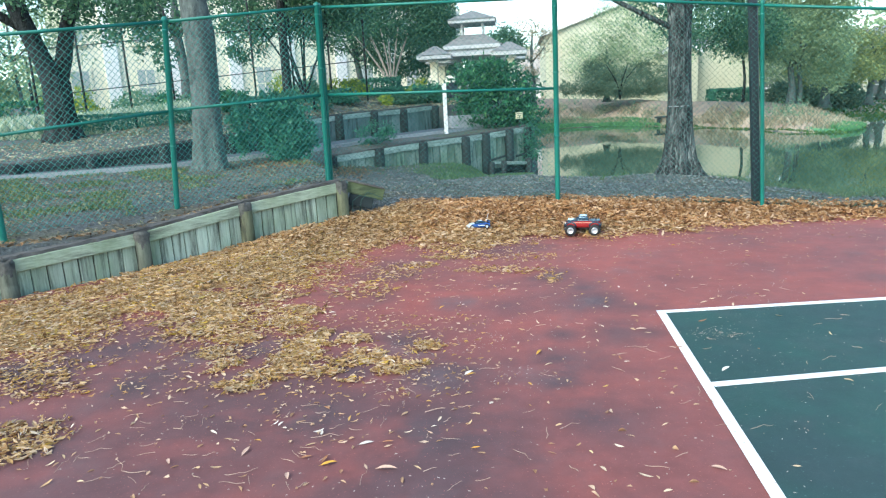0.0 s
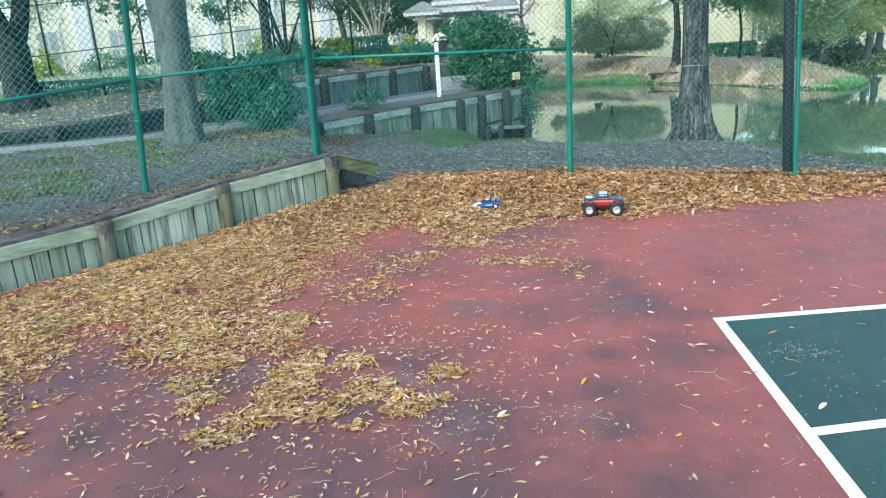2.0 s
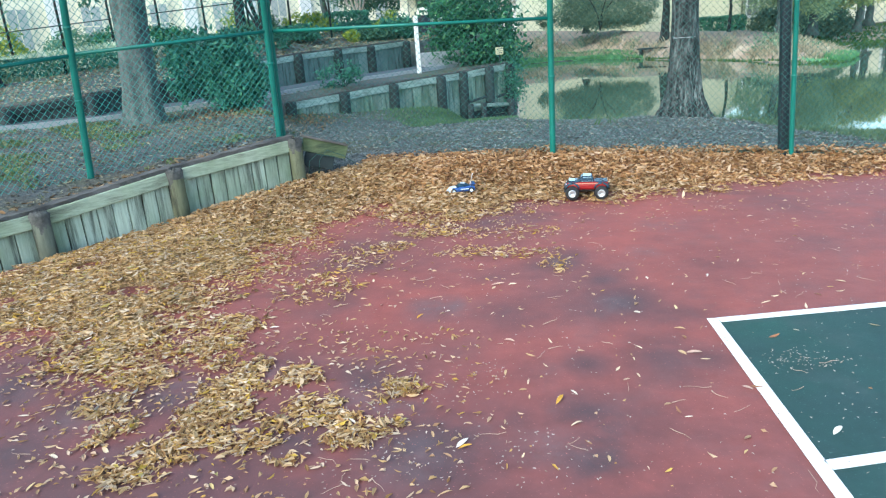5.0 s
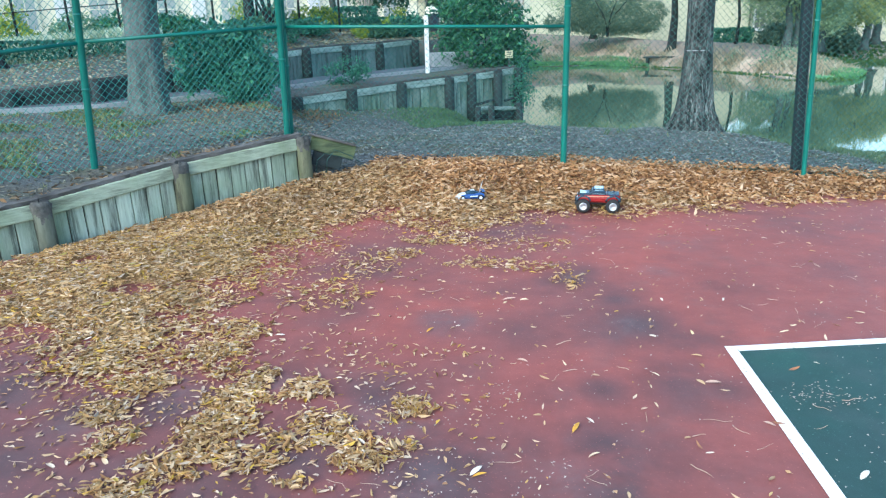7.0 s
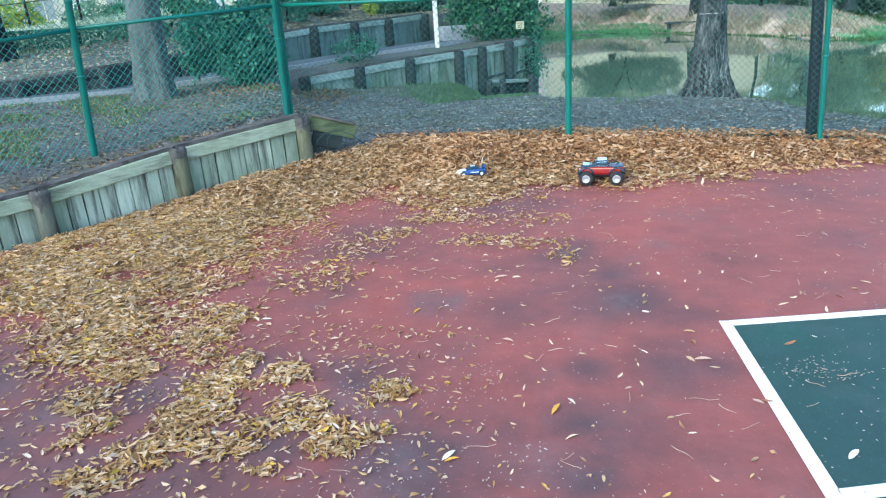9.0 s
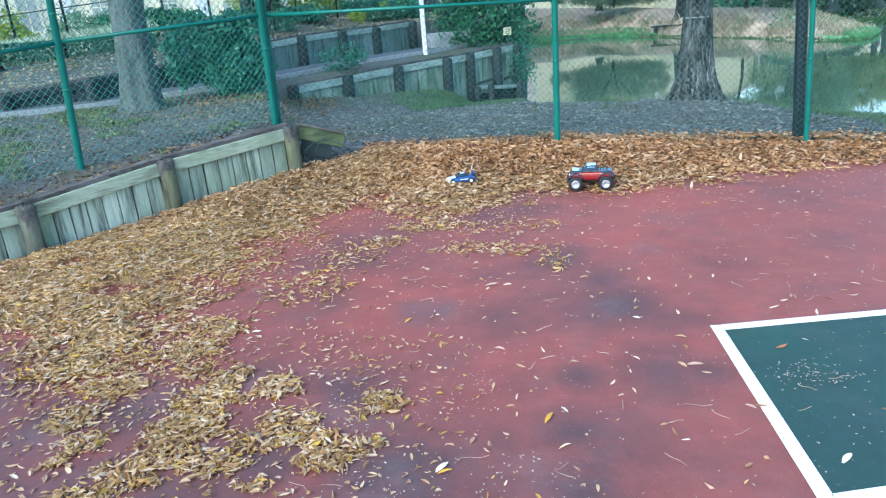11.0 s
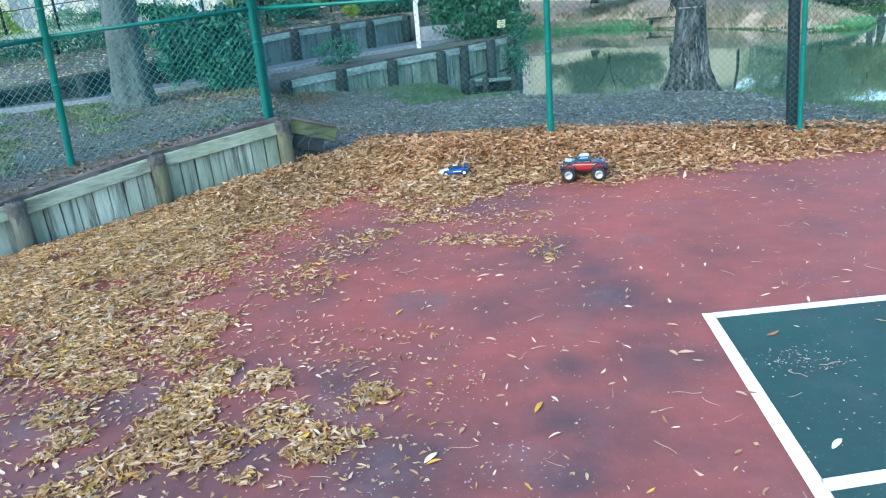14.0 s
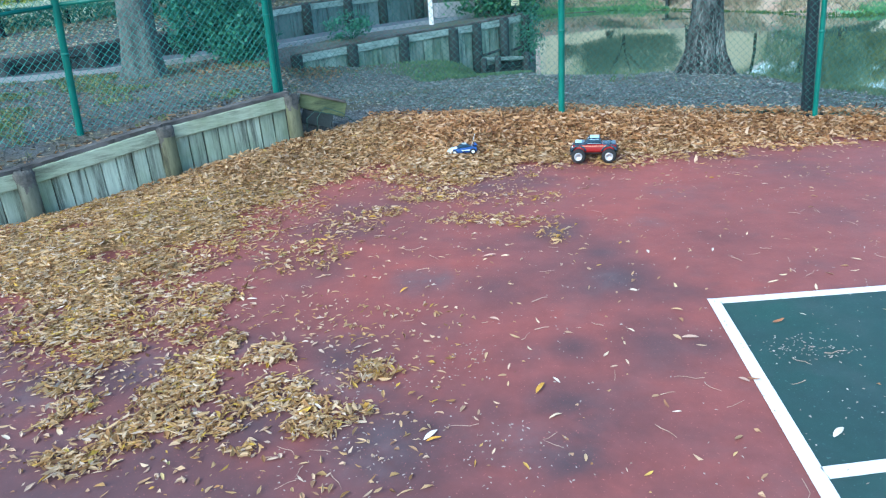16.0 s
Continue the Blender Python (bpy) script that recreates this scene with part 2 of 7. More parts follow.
SMALL_STAINS = [(1.1, 6.45, 0.35, 0.6), (1.9, 6.6, 0.5, 0.5), (-2.4, 5.0, 0.9, 1.0), (-2.9, 4.5, 1.0, 1.0), (-1.9, 4.3, 0.9, 1.0), (0.0, 5.9, 0.35, 0.6), (-0.7, 6.2, 0.5, 0.6), (0.97, 6.9, 0.3, 0.8), (1.14, 6.33, 0.26, 0.8), (1.28, 5.95, 0.26, 0.8), (1.43, 5.6, 0.22, 0.75), (0.87, 5.1, 0.25, 0.8), (0.8, 4.6, 0.35, 0.95), (0.8, 4.25, 0.4, 1.0), (0.47, 4.58, 0.25, 0.7)]
PALE_STAINS = [(-0.84, 5.1, 0.14), (-0.3, 4.8, 0.22), (-0.1, 4.7, 0.2), (0.0, 4.3, 0.25), (0.05, 5.95, 0.3), (0.62, 4.35, 0.2), (0.9, 6.75, 0.16), (1.15, 5.9, 0.2), (1.9, 7.6, 0.3), (-1.25, 4.95, 0.18), (-1.7, 4.7, 0.2), (1.55, 6.9, 0.2)]
RED = court_paint("red_court_paint", (0.342, 0.0915, 0.0735), (0.25, 0.083, 0.074), (0.099, 0.0585, 0.062), 0.49, 0.73, STAINS + SMALL_STAINS, PALE_STAINS)
GREEN = court_paint("green_court_paint", (0.028, 0.084, 0.067), (0.028, 0.066, 0.06), (0.037, 0.056, 0.06), 0.48, 0.72)
WHITE_LINE = plain("line_paint", (0.78, 0.78, 0.78), (0.70, 0.70, 0.71), 4, 200, 0.6, bump=0.15, dist=0.002)


def old_timber(name, pale, green, dark, grain, along, piece=0.2):
    """Weathered softwood: long grain, grey bleached patches, green algae and dark water streaks that run with the grain."""
    m, nt, b = material(name, 0.88, 0, 0.2)
    stretch = (1, 1, along) if along < 1 else (1 / along, 1 / along, 1)
    fibre = noise_tex(nt, grain, 5, 0.65, stretch)
    col = ramp(nt, [(0.35, green), (0.6, pale)], noise_tex(nt, 2.6, 5, 0.6, (1, 1, 0.5)))
    streak = ramp(nt, [(0.51, (0,) * 3), (0.66, (0.9,) * 3)], noise_tex(nt, grain * 0.22, 6, 0.7, stretch))
    col = mixed(nt, streak, col, dark)
    col = mixed(nt, 0.65, col, ramp(nt, [(0.3, (0.34,) * 3), (0.7, (0.64,) * 3)], fibre), "OVERLAY")
    info = nt.nodes.new("ShaderNodeObjectInfo")
    col = mixed(nt, 1.0, col, ramp(nt, [(0, (1 - piece,) * 3), (1, (1.0,) * 3)], info.outputs["Random"]), "MULTIPLY")
    nt.links.new(col, b.inputs["Base Color"])
    bumped(nt, b, fibre, 0.6, 0.006)
    return m


WOOD = old_timber("weathered_planks", (0.437, 0.51, 0.419), (0.281, 0.371, 0.256), (0.104, 0.122, 0.099), 60, 0.07, 0.3)
WOOD_RAIL = old_timber("weathered_boards", (0.372, 0.428, 0.33), (0.26, 0.326, 0.22), (0.121, 0.133, 0.1), 55, 8, 0.12)
WOOD_MOSS = old_timber("mossy_boards", (0.124, 0.152, 0.084), (0.062, 0.0924, 0.049), (0.0279, 0.0396, 0.0315), 50, 6, 0.15)
# planks of the upper wall's left stretch, with its shade put into the colour
WOOD_SHADE = old_timber("shade_dark_planks", (0.07, 0.088, 0.0918), (0.042, 0.0544, 0.0553), (0.0175, 0.0208, 0.0229), 50, 0.1, 0.3)
# dark timber; also boards and beams whose shade is put into the colour
WOOD_DARK = plain("dark_shaded_wood", (0.016, 0.025, 0.028), (0.038, 0.056, 0.06), 3.0, 40, 0.85, bump=0.6, dist=0.008, piece=0.3)
POST_WOOD = old_timber("weathered_posts", (0.215, 0.225, 0.15), (0.135, 0.15, 0.09), (0.05, 0.052, 0.042), 45, 0.15, 0.3)
POST_GREY = old_timber("dark_grey_posts", (0.17, 0.185, 0.15), (0.095, 0.11, 0.085), (0.04, 0.043, 0.038), 45, 0.15, 0.35)
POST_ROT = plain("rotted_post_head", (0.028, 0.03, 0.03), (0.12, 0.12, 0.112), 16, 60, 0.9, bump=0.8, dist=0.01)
WOOD_CAP = plain("grey_cap_wood", (0.035, 0.034, 0.033), (0.13, 0.125, 0.12), 3.4, 50, 0.9, bump=0.5, dist=0.005, piece=0.2)
FENCE_GREEN = plain("green_vinyl", (0.008, 0.115, 0.092), (0.012, 0.155, 0.125), 5, 120, 0.42, bump=0.05)
WIRE_GREEN = plain("green_wire", (0.035, 0.21, 0.185), (0.05, 0.27, 0.235), 3, 90, 0.45, bump=0)
WIRE_DARK = plain("tarnished_green_wire", (0.012, 0.05, 0.045), (0.02, 0.07, 0.065), 6, 90, 0.6, bump=0)
WIRE_DULL = plain("dull_green_wire", (0.028, 0.115, 0.104), (0.04, 0.155, 0.14), 3, 90, 0.5, bump=0)
POLE_DARK = plain("dark_pole_paint", (0.006, 0.012, 0.018), (0.01, 0.018, 0.026), 4, 90, 0.4, bump=0.05)


def bark(name, dark, mid, pale, size, tall, patch, fleck=(0.55, 1.25), streaks=0.0):
    """Furrowed bark: dark cracks between long plates, with pale lichen patches."""
    m, nt, b = material(name, 0.95, 0, 0.2)
    cracks = noise_tex(nt, size, 6, 0.65, (1, 1, tall), warp=0.4)
    col = ramp(nt, [(0.38, dark), (0.52, mid), (0.66, tuple(0.5 * (p + q) for p, q in zip(mid, pale)))], cracks)
    spots = ramp(nt, [(0.49, (0,) * 3), (0.66, (patch,) * 3)], noise_tex(nt, 3.2, 6, 0.7, (1, 1, 0.45)))
    col = mixed(nt, spots, col, pale)
    fleck = ramp(nt, [(0.5, (fleck[0],) * 3), (0.62, (fleck[1],) * 3)], noise_tex(nt, size * 3.5, 4, 0.7, (1, 1, 0.45)))
    col = mixed(nt, 1.0, col, fleck, "MULTIPLY")
    if streaks:
        lichen = ramp(nt, [(0.53, (0,) * 3), (0.63, (streaks,) * 3)], noise_tex(nt, 26, 5, 0.7, (1, 1, 0.2), warp=0.3))
        where = ramp(nt, [(0.42, (0.1,) * 3), (0.58, (1,) * 3)], noise_tex(nt, 2.2, 4, 0.6, (1, 1, 0.5)))
        col = mixed(nt, mixed(nt, 1.0, lichen, where, "MULTIPLY"), col, (0.36, 0.40, 0.39))
    nt.links.new(col, b.inputs["Base Color"])
    bumped(nt, b, cracks, 1.0, 0.05)
    return m


BARK = bark("oak_bark", (0.015, 0.019, 0.022), (0.048, 0.058, 0.061), (0.27, 0.29, 0.285), 18, 0.16, 0.35, streaks=0.6)
BARK_GREY = bark("grey_bark", (0.0575, 0.0704, 0.0694), (0.101, 0.123, 0.12), (0.156, 0.187, 0.183), 14, 0.5, 0.5, fleck=(0.9, 1.1))
BARK_DARK = bark("dark_bark", (0.012, 0.0147, 0.0156), (0.04, 0.0473, 0.0504), (0.096, 0.116, 0.12), 14, 0.25, 0.3)
BARK_PALE = plain("pale_bark", (0.33, 0.29, 0.25), (0.45, 0.40, 0.35), 6, 40, 0.8, bump=0.3)
CONCRETE = plain("concrete", (0.25, 0.272, 0.288), (0.335, 0.354, 0.366), 1.5, 70, 0.9, bump=0.3)
ASPHALT = plain("path_asphalt", (0.066, 0.0816, 0.0962), (0.105, 0.126, 0.147), 2, 90, 0.9, bump=0.4)
STUCCO = plain("cream_stucco", (0.498, 0.49, 0.35), (0.545, 0.549, 0.407), 0.5, 30, 0.9, bump=0.2)
STUCCO_PALE = plain("pale_stucco", (0.76, 0.715, 0.54), (0.82, 0.78, 0.62), 0.5, 30, 0.9, bump=0.2)
TRIM_WHITE = plain("white_trim", (0.74, 0.74, 0.72), (0.80, 0.80, 0.79), 2, 60, 0.55, bump=0.05)
# white trim greyed in its colour to show the gazebo fascia in shade
TRIM_SHADED = plain("shaded_white_trim", (0.42, 0.44, 0.45), (0.50, 0.52, 0.53), 2, 60, 0.6, bump=0.05)
SHINGLE = plain("grey_shingles", (0.152, 0.158, 0.159), (0.237, 0.245, 0.249), 6, 40, 0.95, bump=0.6, dist=0.01)
PALE_PANE, _nt, _b = material("pale_window_glass", 0.1)
_b.inputs["Base Color"].default_value = (0.42, 0.46, 0.45, 1)
TAN_SHINGLE = plain("tan_shingles", (0.36, 0.315, 0.28), (0.44, 0.39, 0.35), 3, 30, 0.95, bump=0.4, dist=0.01)
PANE, _nt, _b = material("window_glass", 0.08)
_b.inputs["Base Color"].default_value = (0.16, 0.175, 0.18, 1)
LITTER = leafy("fallen_leaves", [(0, (0.182, 0.0934, 0.0388)), (0.1, (0.364, 0.196, 0.0775)), (0.3, (0.515, 0.315, 0.121)), (0.48, (0.556, 0.374, 0.174)), (0.64, (0.626, 0.432, 0.233)), (0.8, (0.677, 0.506, 0.329)), (0.9, (0.717, 0.58, 0.446)), (0.94, (0.586, 0.354, 0.0775)), (0.985, (0.667, 0.453, 0.0775)), (1, (0.404, 0.383, 0.184))], 0.65, 0.3, 0.25, 2.0)
LITTER_PALE = leafy("pale_loose_leaves", [(0, (0.283, 0.147, 0.0775)), (0.3, (0.424, 0.256, 0.136)), (0.6, (0.525, 0.354, 0.222)), (0.9, (0.606, 0.453, 0.329)), (1, (0.525, 0.305, 0.0485))], 0.6, 0.15, 0.1)
LITTER_BROWN = leafy("brown_fallen_leaves", [(0, (0.111, 0.0481, 0.0238)), (0.25, (0.313, 0.149, 0.0617)), (0.5, (0.465, 0.245, 0.104)), (0.8, (0.566, 0.342, 0.171)), (1, (0.646, 0.462, 0.314))], 0.6, 0.2, 0.3)
LITTER_TAN = leafy("tan_fallen_leaves", [(0, (0.202, 0.103, 0.0485)), (0.2, (0.424, 0.241, 0.106)), (0.5, (0.576, 0.369, 0.184)), (0.8, (0.667, 0.472, 0.271)), (0.95, (0.727, 0.56, 0.407)), (1, (0.626, 0.403, 0.0872))], 0.65, 0.3, 0.25)
MAT_LITTER = plain("leaf_mat", (0.17, 0.10, 0.045), (0.36, 0.24, 0.11), 14, 45, 0.95, bump=1.0, dist=0.02)
OAK_LEAF = leafy("oak_leaves", [(0, (0.05, 0.125, 0.085)), (0.5, (0.085, 0.21, 0.13)), (0.85, (0.13, 0.29, 0.16)), (1, (0.22, 0.38, 0.18))], 0.5, 0.4, 0.4, 0.7)
OLIVE_LEAF = leafy("olive_leaves", [(0, (0.11, 0.22, 0.14)), (0.5, (0.18, 0.33, 0.2)), (0.85, (0.25, 0.42, 0.26)), (1, (0.34, 0.49, 0.3))], 0.6, 0.4)
BUSH_LEAF = leafy("grey_green_leaves", [(0, (0.099, 0.167, 0.121)), (0.5, (0.165, 0.247, 0.172)), (1, (0.264, 0.345, 0.23))], 0.65, 0.35)
YELLOW_LEAF = leafy("yellowing_leaves", [(0, (0.16, 0.27, 0.055)), (0.5, (0.34, 0.46, 0.08)), (1, (0.62, 0.64, 0.115))], 0.55, 0.4)
DARK_LEAF = leafy("dark_shrub_leaves", [(0, (0.0267, 0.115, 0.0913)), (0.6, (0.0601, 0.221, 0.148)), (1, (0.1, 0.325, 0.185))], 0.4, 0.2)
GLOSSY_LEAF = leafy("glossy_shrub_leaves", [(0, (0.0253, 0.103, 0.069)), (0.5, (0.0517, 0.201, 0.103)), (0.9, (0.103, 0.345, 0.149)), (1, (0.276, 0.529, 0.23))], 0.35, 0.3, 0.5, 2.2)
GRASS = leafy("grass_blades", [(0, (0.038, 0.103, 0.024)), (0.6, (0.076, 0.184, 0.042)), (1, (0.209, 0.253, 0.096))], 0.6, 0.3)
GRASS_BRIGHT = leafy("bright_bank_grass", [(0, (0.11, 0.29, 0.12)), (0.6, (0.16, 0.41, 0.17)), (1, (0.26, 0.47, 0.23))], 0.6, 0.3)
WEED = leafy("pale_weeds", [(0, (0.07, 0.123, 0.045)), (0.6, (0.16, 0.228, 0.085)), (1, (0.34, 0.342, 0.18))], 0.6, 0.25)
FOOT_GRASS = leafy("soft_green_grass", [(0, (0.075, 0.13, 0.07)), (0.6, (0.13, 0.21, 0.11)), (1, (0.2, 0.27, 0.15))], 0.6, 0.3)
BULK_GRASS = leafy("short_bulkhead_grass", [(0, (0.075, 0.15, 0.075)), (0.6, (0.12, 0.24, 0.11)), (1, (0.2, 0.31, 0.16))], 0.6, 0.3)
# far-shore foliage with the sunlight painted in as a brighter, yellower colour
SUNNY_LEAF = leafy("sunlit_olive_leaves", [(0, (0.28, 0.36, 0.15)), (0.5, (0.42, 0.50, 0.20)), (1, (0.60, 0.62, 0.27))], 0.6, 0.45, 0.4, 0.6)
STRAW = leafy("dry_grass", [(0, (0.26, 0.225, 0.15)), (0.6, (0.46, 0.40, 0.28)), (1, (0.62, 0.57, 0.43))], 0.7, 0.3)
PALE_GRASS = leafy("pale_lily_turf", [(0, (0.21, 0.315, 0.176)), (0.4, (0.483, 0.578, 0.396)), (1, (0.819, 0.85, 0.726))], 0.6, 0.3)
WOOD_UPPER = old_timber("dull_wall_planks", (0.206, 0.284, 0.28), (0.129, 0.194, 0.188), (0.0515, 0.0701, 0.0701), 50, 0.1, 0.3)
# olive leaves of distant trees, the haze mixed into their base colour
HAZE_LEAF = leafy("haze_paled_olive_leaves", [(0, (0.26, 0.38, 0.22)), (0.5, (0.37, 0.50, 0.29)), (1, (0.50, 0.62, 0.35))], 0.65, 0.45, 0.4, 0.45)
RAIL_GREY = old_timber("grey_far_boards", (0.339, 0.445, 0.413), (0.223, 0.307, 0.276), (0.106, 0.133, 0.125), 55, 8, 0.12)
WOOD_BULK = old_timber("grey_bulkhead_planks", (0.292, 0.383, 0.335), (0.14, 0.227, 0.157), (0.0486, 0.067, 0.0594), 50, 0.08, 0.4)
WATER, _nt, _b = material("pond_water", 0.03, 0, 0.5)
_b.inputs["Base Color"].default_value = (0.065, 0.118, 0.078, 1)
_b.inputs["IOR"].default_value = 1.33
bumped(_nt, _b, noise_tex(_nt, 1.6, 3, 0.5, (1, 0.5, 1)), 0.06, 0.03)

# ---- plan ----
WATER_Z = -0.3
WALL = [(-5.35, 5.35), (-4.5, 6.44), (-3.65, 7.48), (-2.81, 8.46), (-1.80, 9.39)]
WALL_TOP = [0.33, 0.39, 0.455, 0.605, 0.725]
FENCE_Y = 10.05


def fence_y(x):
    """The far fence runs straight to its third post and then turns slightly towards the court."""
    return FENCE_Y - np.interp(x, [4.0, 5.5, 13.0], [0.0, 0.42, 1.5])


BULK = [(-3.37, 14.75), (-2.46, 15.45), (-1.57, 16.25), (-0.61, 17.0), (-0.14, 17.5), (0.45, 18.0), (0.93, 18.45)]
BULK_TOP = [0.72, 0.79, 0.86, 0.91, 0.93, 0.98, 1.03]
UPPER = [(-10.6, 10.75), (-9.5, 11.2), (-8.4, 11.7), (-7.35, 12.4), (-6.3, 13.15), (-5.5, 14.5), (-4.7, 16.0), (-3.7, 17.4), (-2.6, 18.85), (-1.5, 20.3)]
KERB = [(-12, 9.7), (-8.4, 11.2), (-6.0, 12.75), (-3.85, 14.7), (-2.5, 16.9), (-0.9, 18.6), (0.2, 20.2)]


def side_of(p, line):
    """Signed distance from a bent line; positive on its left."""
    best, sign = np.full(p.shape[:-1], 1e9), np.ones(p.shape[:-1])
    for a, b in zip(line[:-1], line[1:]):
        s, d, _ = segdist(p, a, b)
        near = d < best - 1e-9
        best, sign = np.where(near, d, best), np.where(near, np.where(s >= 0, 1.0, -1.0), sign)
    return best * sign


SHORE_X = [-30, 0.98, 1.25, 3.1, 4.4, 5.5, 7.0, 12, 40, 90]
SHORE_Y = [18.6, 18.2, 17.6, 16.9, 15.4, 13.7, 13.0, 12.3, 11.0, 9]
FAR_X = [-60, 1.4, 3.9, 7.3, 9.2, 10.1, 11.6, 12.2, 12.7, 13.2, 13.9, 14.8, 16.4, 18.5, 22, 40, 90]
FAR_Y = [47, 47.0, 48.0, 47.6, 44.8, 41.5, 37.7, 35.3, 32.2, 30.3, 29.7, 30.4, 33.0, 40.0, 44, 47, 49]
LAND = BULK + [(1.5, 24), (1.2, 34), (1.4, 47)]


def ground_z(x, y):
    x, y = np.asarray(x, float), np.asarray(y, float)
    p = np.stack([x, y], -1)
    ys, yf = np.interp(x, SHORE_X, SHORE_Y), np.interp(x, FAR_X, FAR_Y)
    zf = np.interp(x, [-3, -1.7, -1.1, 0.0, 1.15, 3.9, 7, 30], [0.46, 0.31, 0.26, 0.27, 0.25, 0.095, 0.02, -0.01])
    r = np.clip((ys - y) / np.maximum(ys - fence_y(x), 1.0), 0, 1.2)
    bank = WATER_Z + (zf - WATER_Z) * (1 - (1 - np.minimum(r, 1)) ** 2.2)
    bank += 0.16 * np.exp(-((x - 3.75) ** 2 + (y - 13.5) ** 2) / 1.6) + 0.015 * lumps(x, y, 0.5)
    bed = WATER_Z - np.clip(0.3 * np.minimum(y - ys, yf - y), 0, 1.2)
    far = WATER_Z + np.interp(x, [4, 9.5, 13, 18.5, 22, 40], [2.1, 1.65, 1.25, 0.95, 0.85, 0.85]) * smooth01((y - yf) / 11) + 0.06 * lumps(x, y, 3) + np.clip(y - yf - 12, 0, 200) * 0.004
    z = np.where(y < ys, bank, np.where(y < yf, bed, far))
    terrace = 0.60 + 0.034 * (y - 8.0) + 0.012 * lumps(x, y, 0.9) + 0.032 * np.clip(-x - 6, 0, 20)
    off_wall = side_of(p, WALL)
    level = np.interp(y - 0.65 * off_wall, [w[1] for w in WALL], WALL_TOP) - 0.02
    terrace = terrace - smooth01((1.3 - off_wall) / 1.1) * (off_wall > 0) * (y < 9.6) * np.clip(terrace - level, 0, 0.3)
    above = side_of(p, UPPER) > 0.17
    rise = np.interp(x, [-10.6, -6.3, -4.7, -1.5], [0.10, 0.42, 0.57, 0.63])
    up = side_of(p, UPPER)
    terrace = terrace + np.where(above, rise + np.interp(x, [-9, -6.5, -5, -3.5, -1.8], [0.26, 0.46, 0.36, 0.14, 0.0]) * smooth01((up - 0.3) / 3.0), 0)
    inland = side_of(p, LAND)
    seam = segdist(p, (-1.87, 9.6), (-3.6, 14.75))[0]
    t = np.where(y < 14.75, smooth01(seam / 0.9 + 0.5), (inland > 0.17).astype(float))
    t = np.where((y >= 47) & (x < 1.4), smooth01((1.4 - x) / 6), t)
    z = z * (1 - t) + np.maximum(terrace, z) * t
    outer = -side_of(p, BULK)
    foot = np.interp(x, [-3.4, -2.35, -1.5, -0.9, -0.5, -0.15, 0.2, 0.9], [0.47, 0.37, 0.31, 0.25, 0.14, -0.16, -0.26, -0.3])
    z = np.where((outer > -0.15) & (outer < 2.2) & (x < 1.1) & (y > 13.2), z + (foot - z) * smooth01((np.interp(x, [-0.6, 0.0], [2.0, 0.9]) - outer) / np.interp(x, [-0.6, 0.0], [1.7, 0.8])) * smooth01((x + 3.9) / 0.6), z)
    court = (y < fence_y(x) - 0.02) & (side_of(p, WALL) < 0.14)
    court |= (y < 5.35) & (x > -5.4)
    return np.where(court, -0.08, z)


# ---- ground ----
def ground_material():
    m, nt, b = material("earth_mulch_grass", 0.95, 0, 0.2)
    fine = noise_tex(nt, 34, 5, 0.7)
    soil = ramp(nt, [(0.3, (0.06, 0.066, 0.066)), (0.5, (0.115, 0.125, 0.125)), (0.68, (0.19, 0.205, 0.20))], fine)
    leaf = ramp(nt, [(0.35, (0.08, 0.075, 0.06)), (0.65, (0.18, 0.165, 0.13))], noise_tex(nt, 26, 4, 0.7))
    col = mixed(nt, ramp(nt, [(0.5, (0,) * 3), (0.62, (0.8,) * 3)], noise_tex(nt, 1.1, 5, 0.6)), soil, leaf)
    col = mixed(nt, ramp(nt, [(0.52, (0,) * 3), (0.66, (0.7,) * 3)], noise_tex(nt, 0.55, 4, 0.6, warp=0.5)), col, ramp(nt, [(0.3, (0.05, 0.075, 0.03)), (0.7, (0.13, 0.15, 0.06))], fine))
    nt.links.new(col, b.inputs["Base Color"])
    bumped(nt, b, fine, 0.8, 0.03)
    return m


SOIL = ground_material()
STRAW_SOIL = plain("pine_straw_bank", (0.30, 0.212, 0.158), (0.48, 0.40, 0.31), 0.8, 7, 0.95, bump=0.6, dist=0.02)

BANK_MULCH = plain("brown_bank_mulch", (0.20, 0.155, 0.125), (0.28, 0.235, 0.19), 1.0, 15, 0.95, bump=0.6, dist=0.02)
BANK_GREEN = plain("green_bank", (0.11, 0.29, 0.13), (0.19, 0.41, 0.19), 1.2, 20, 0.95, bump=0.6, dist=0.02)


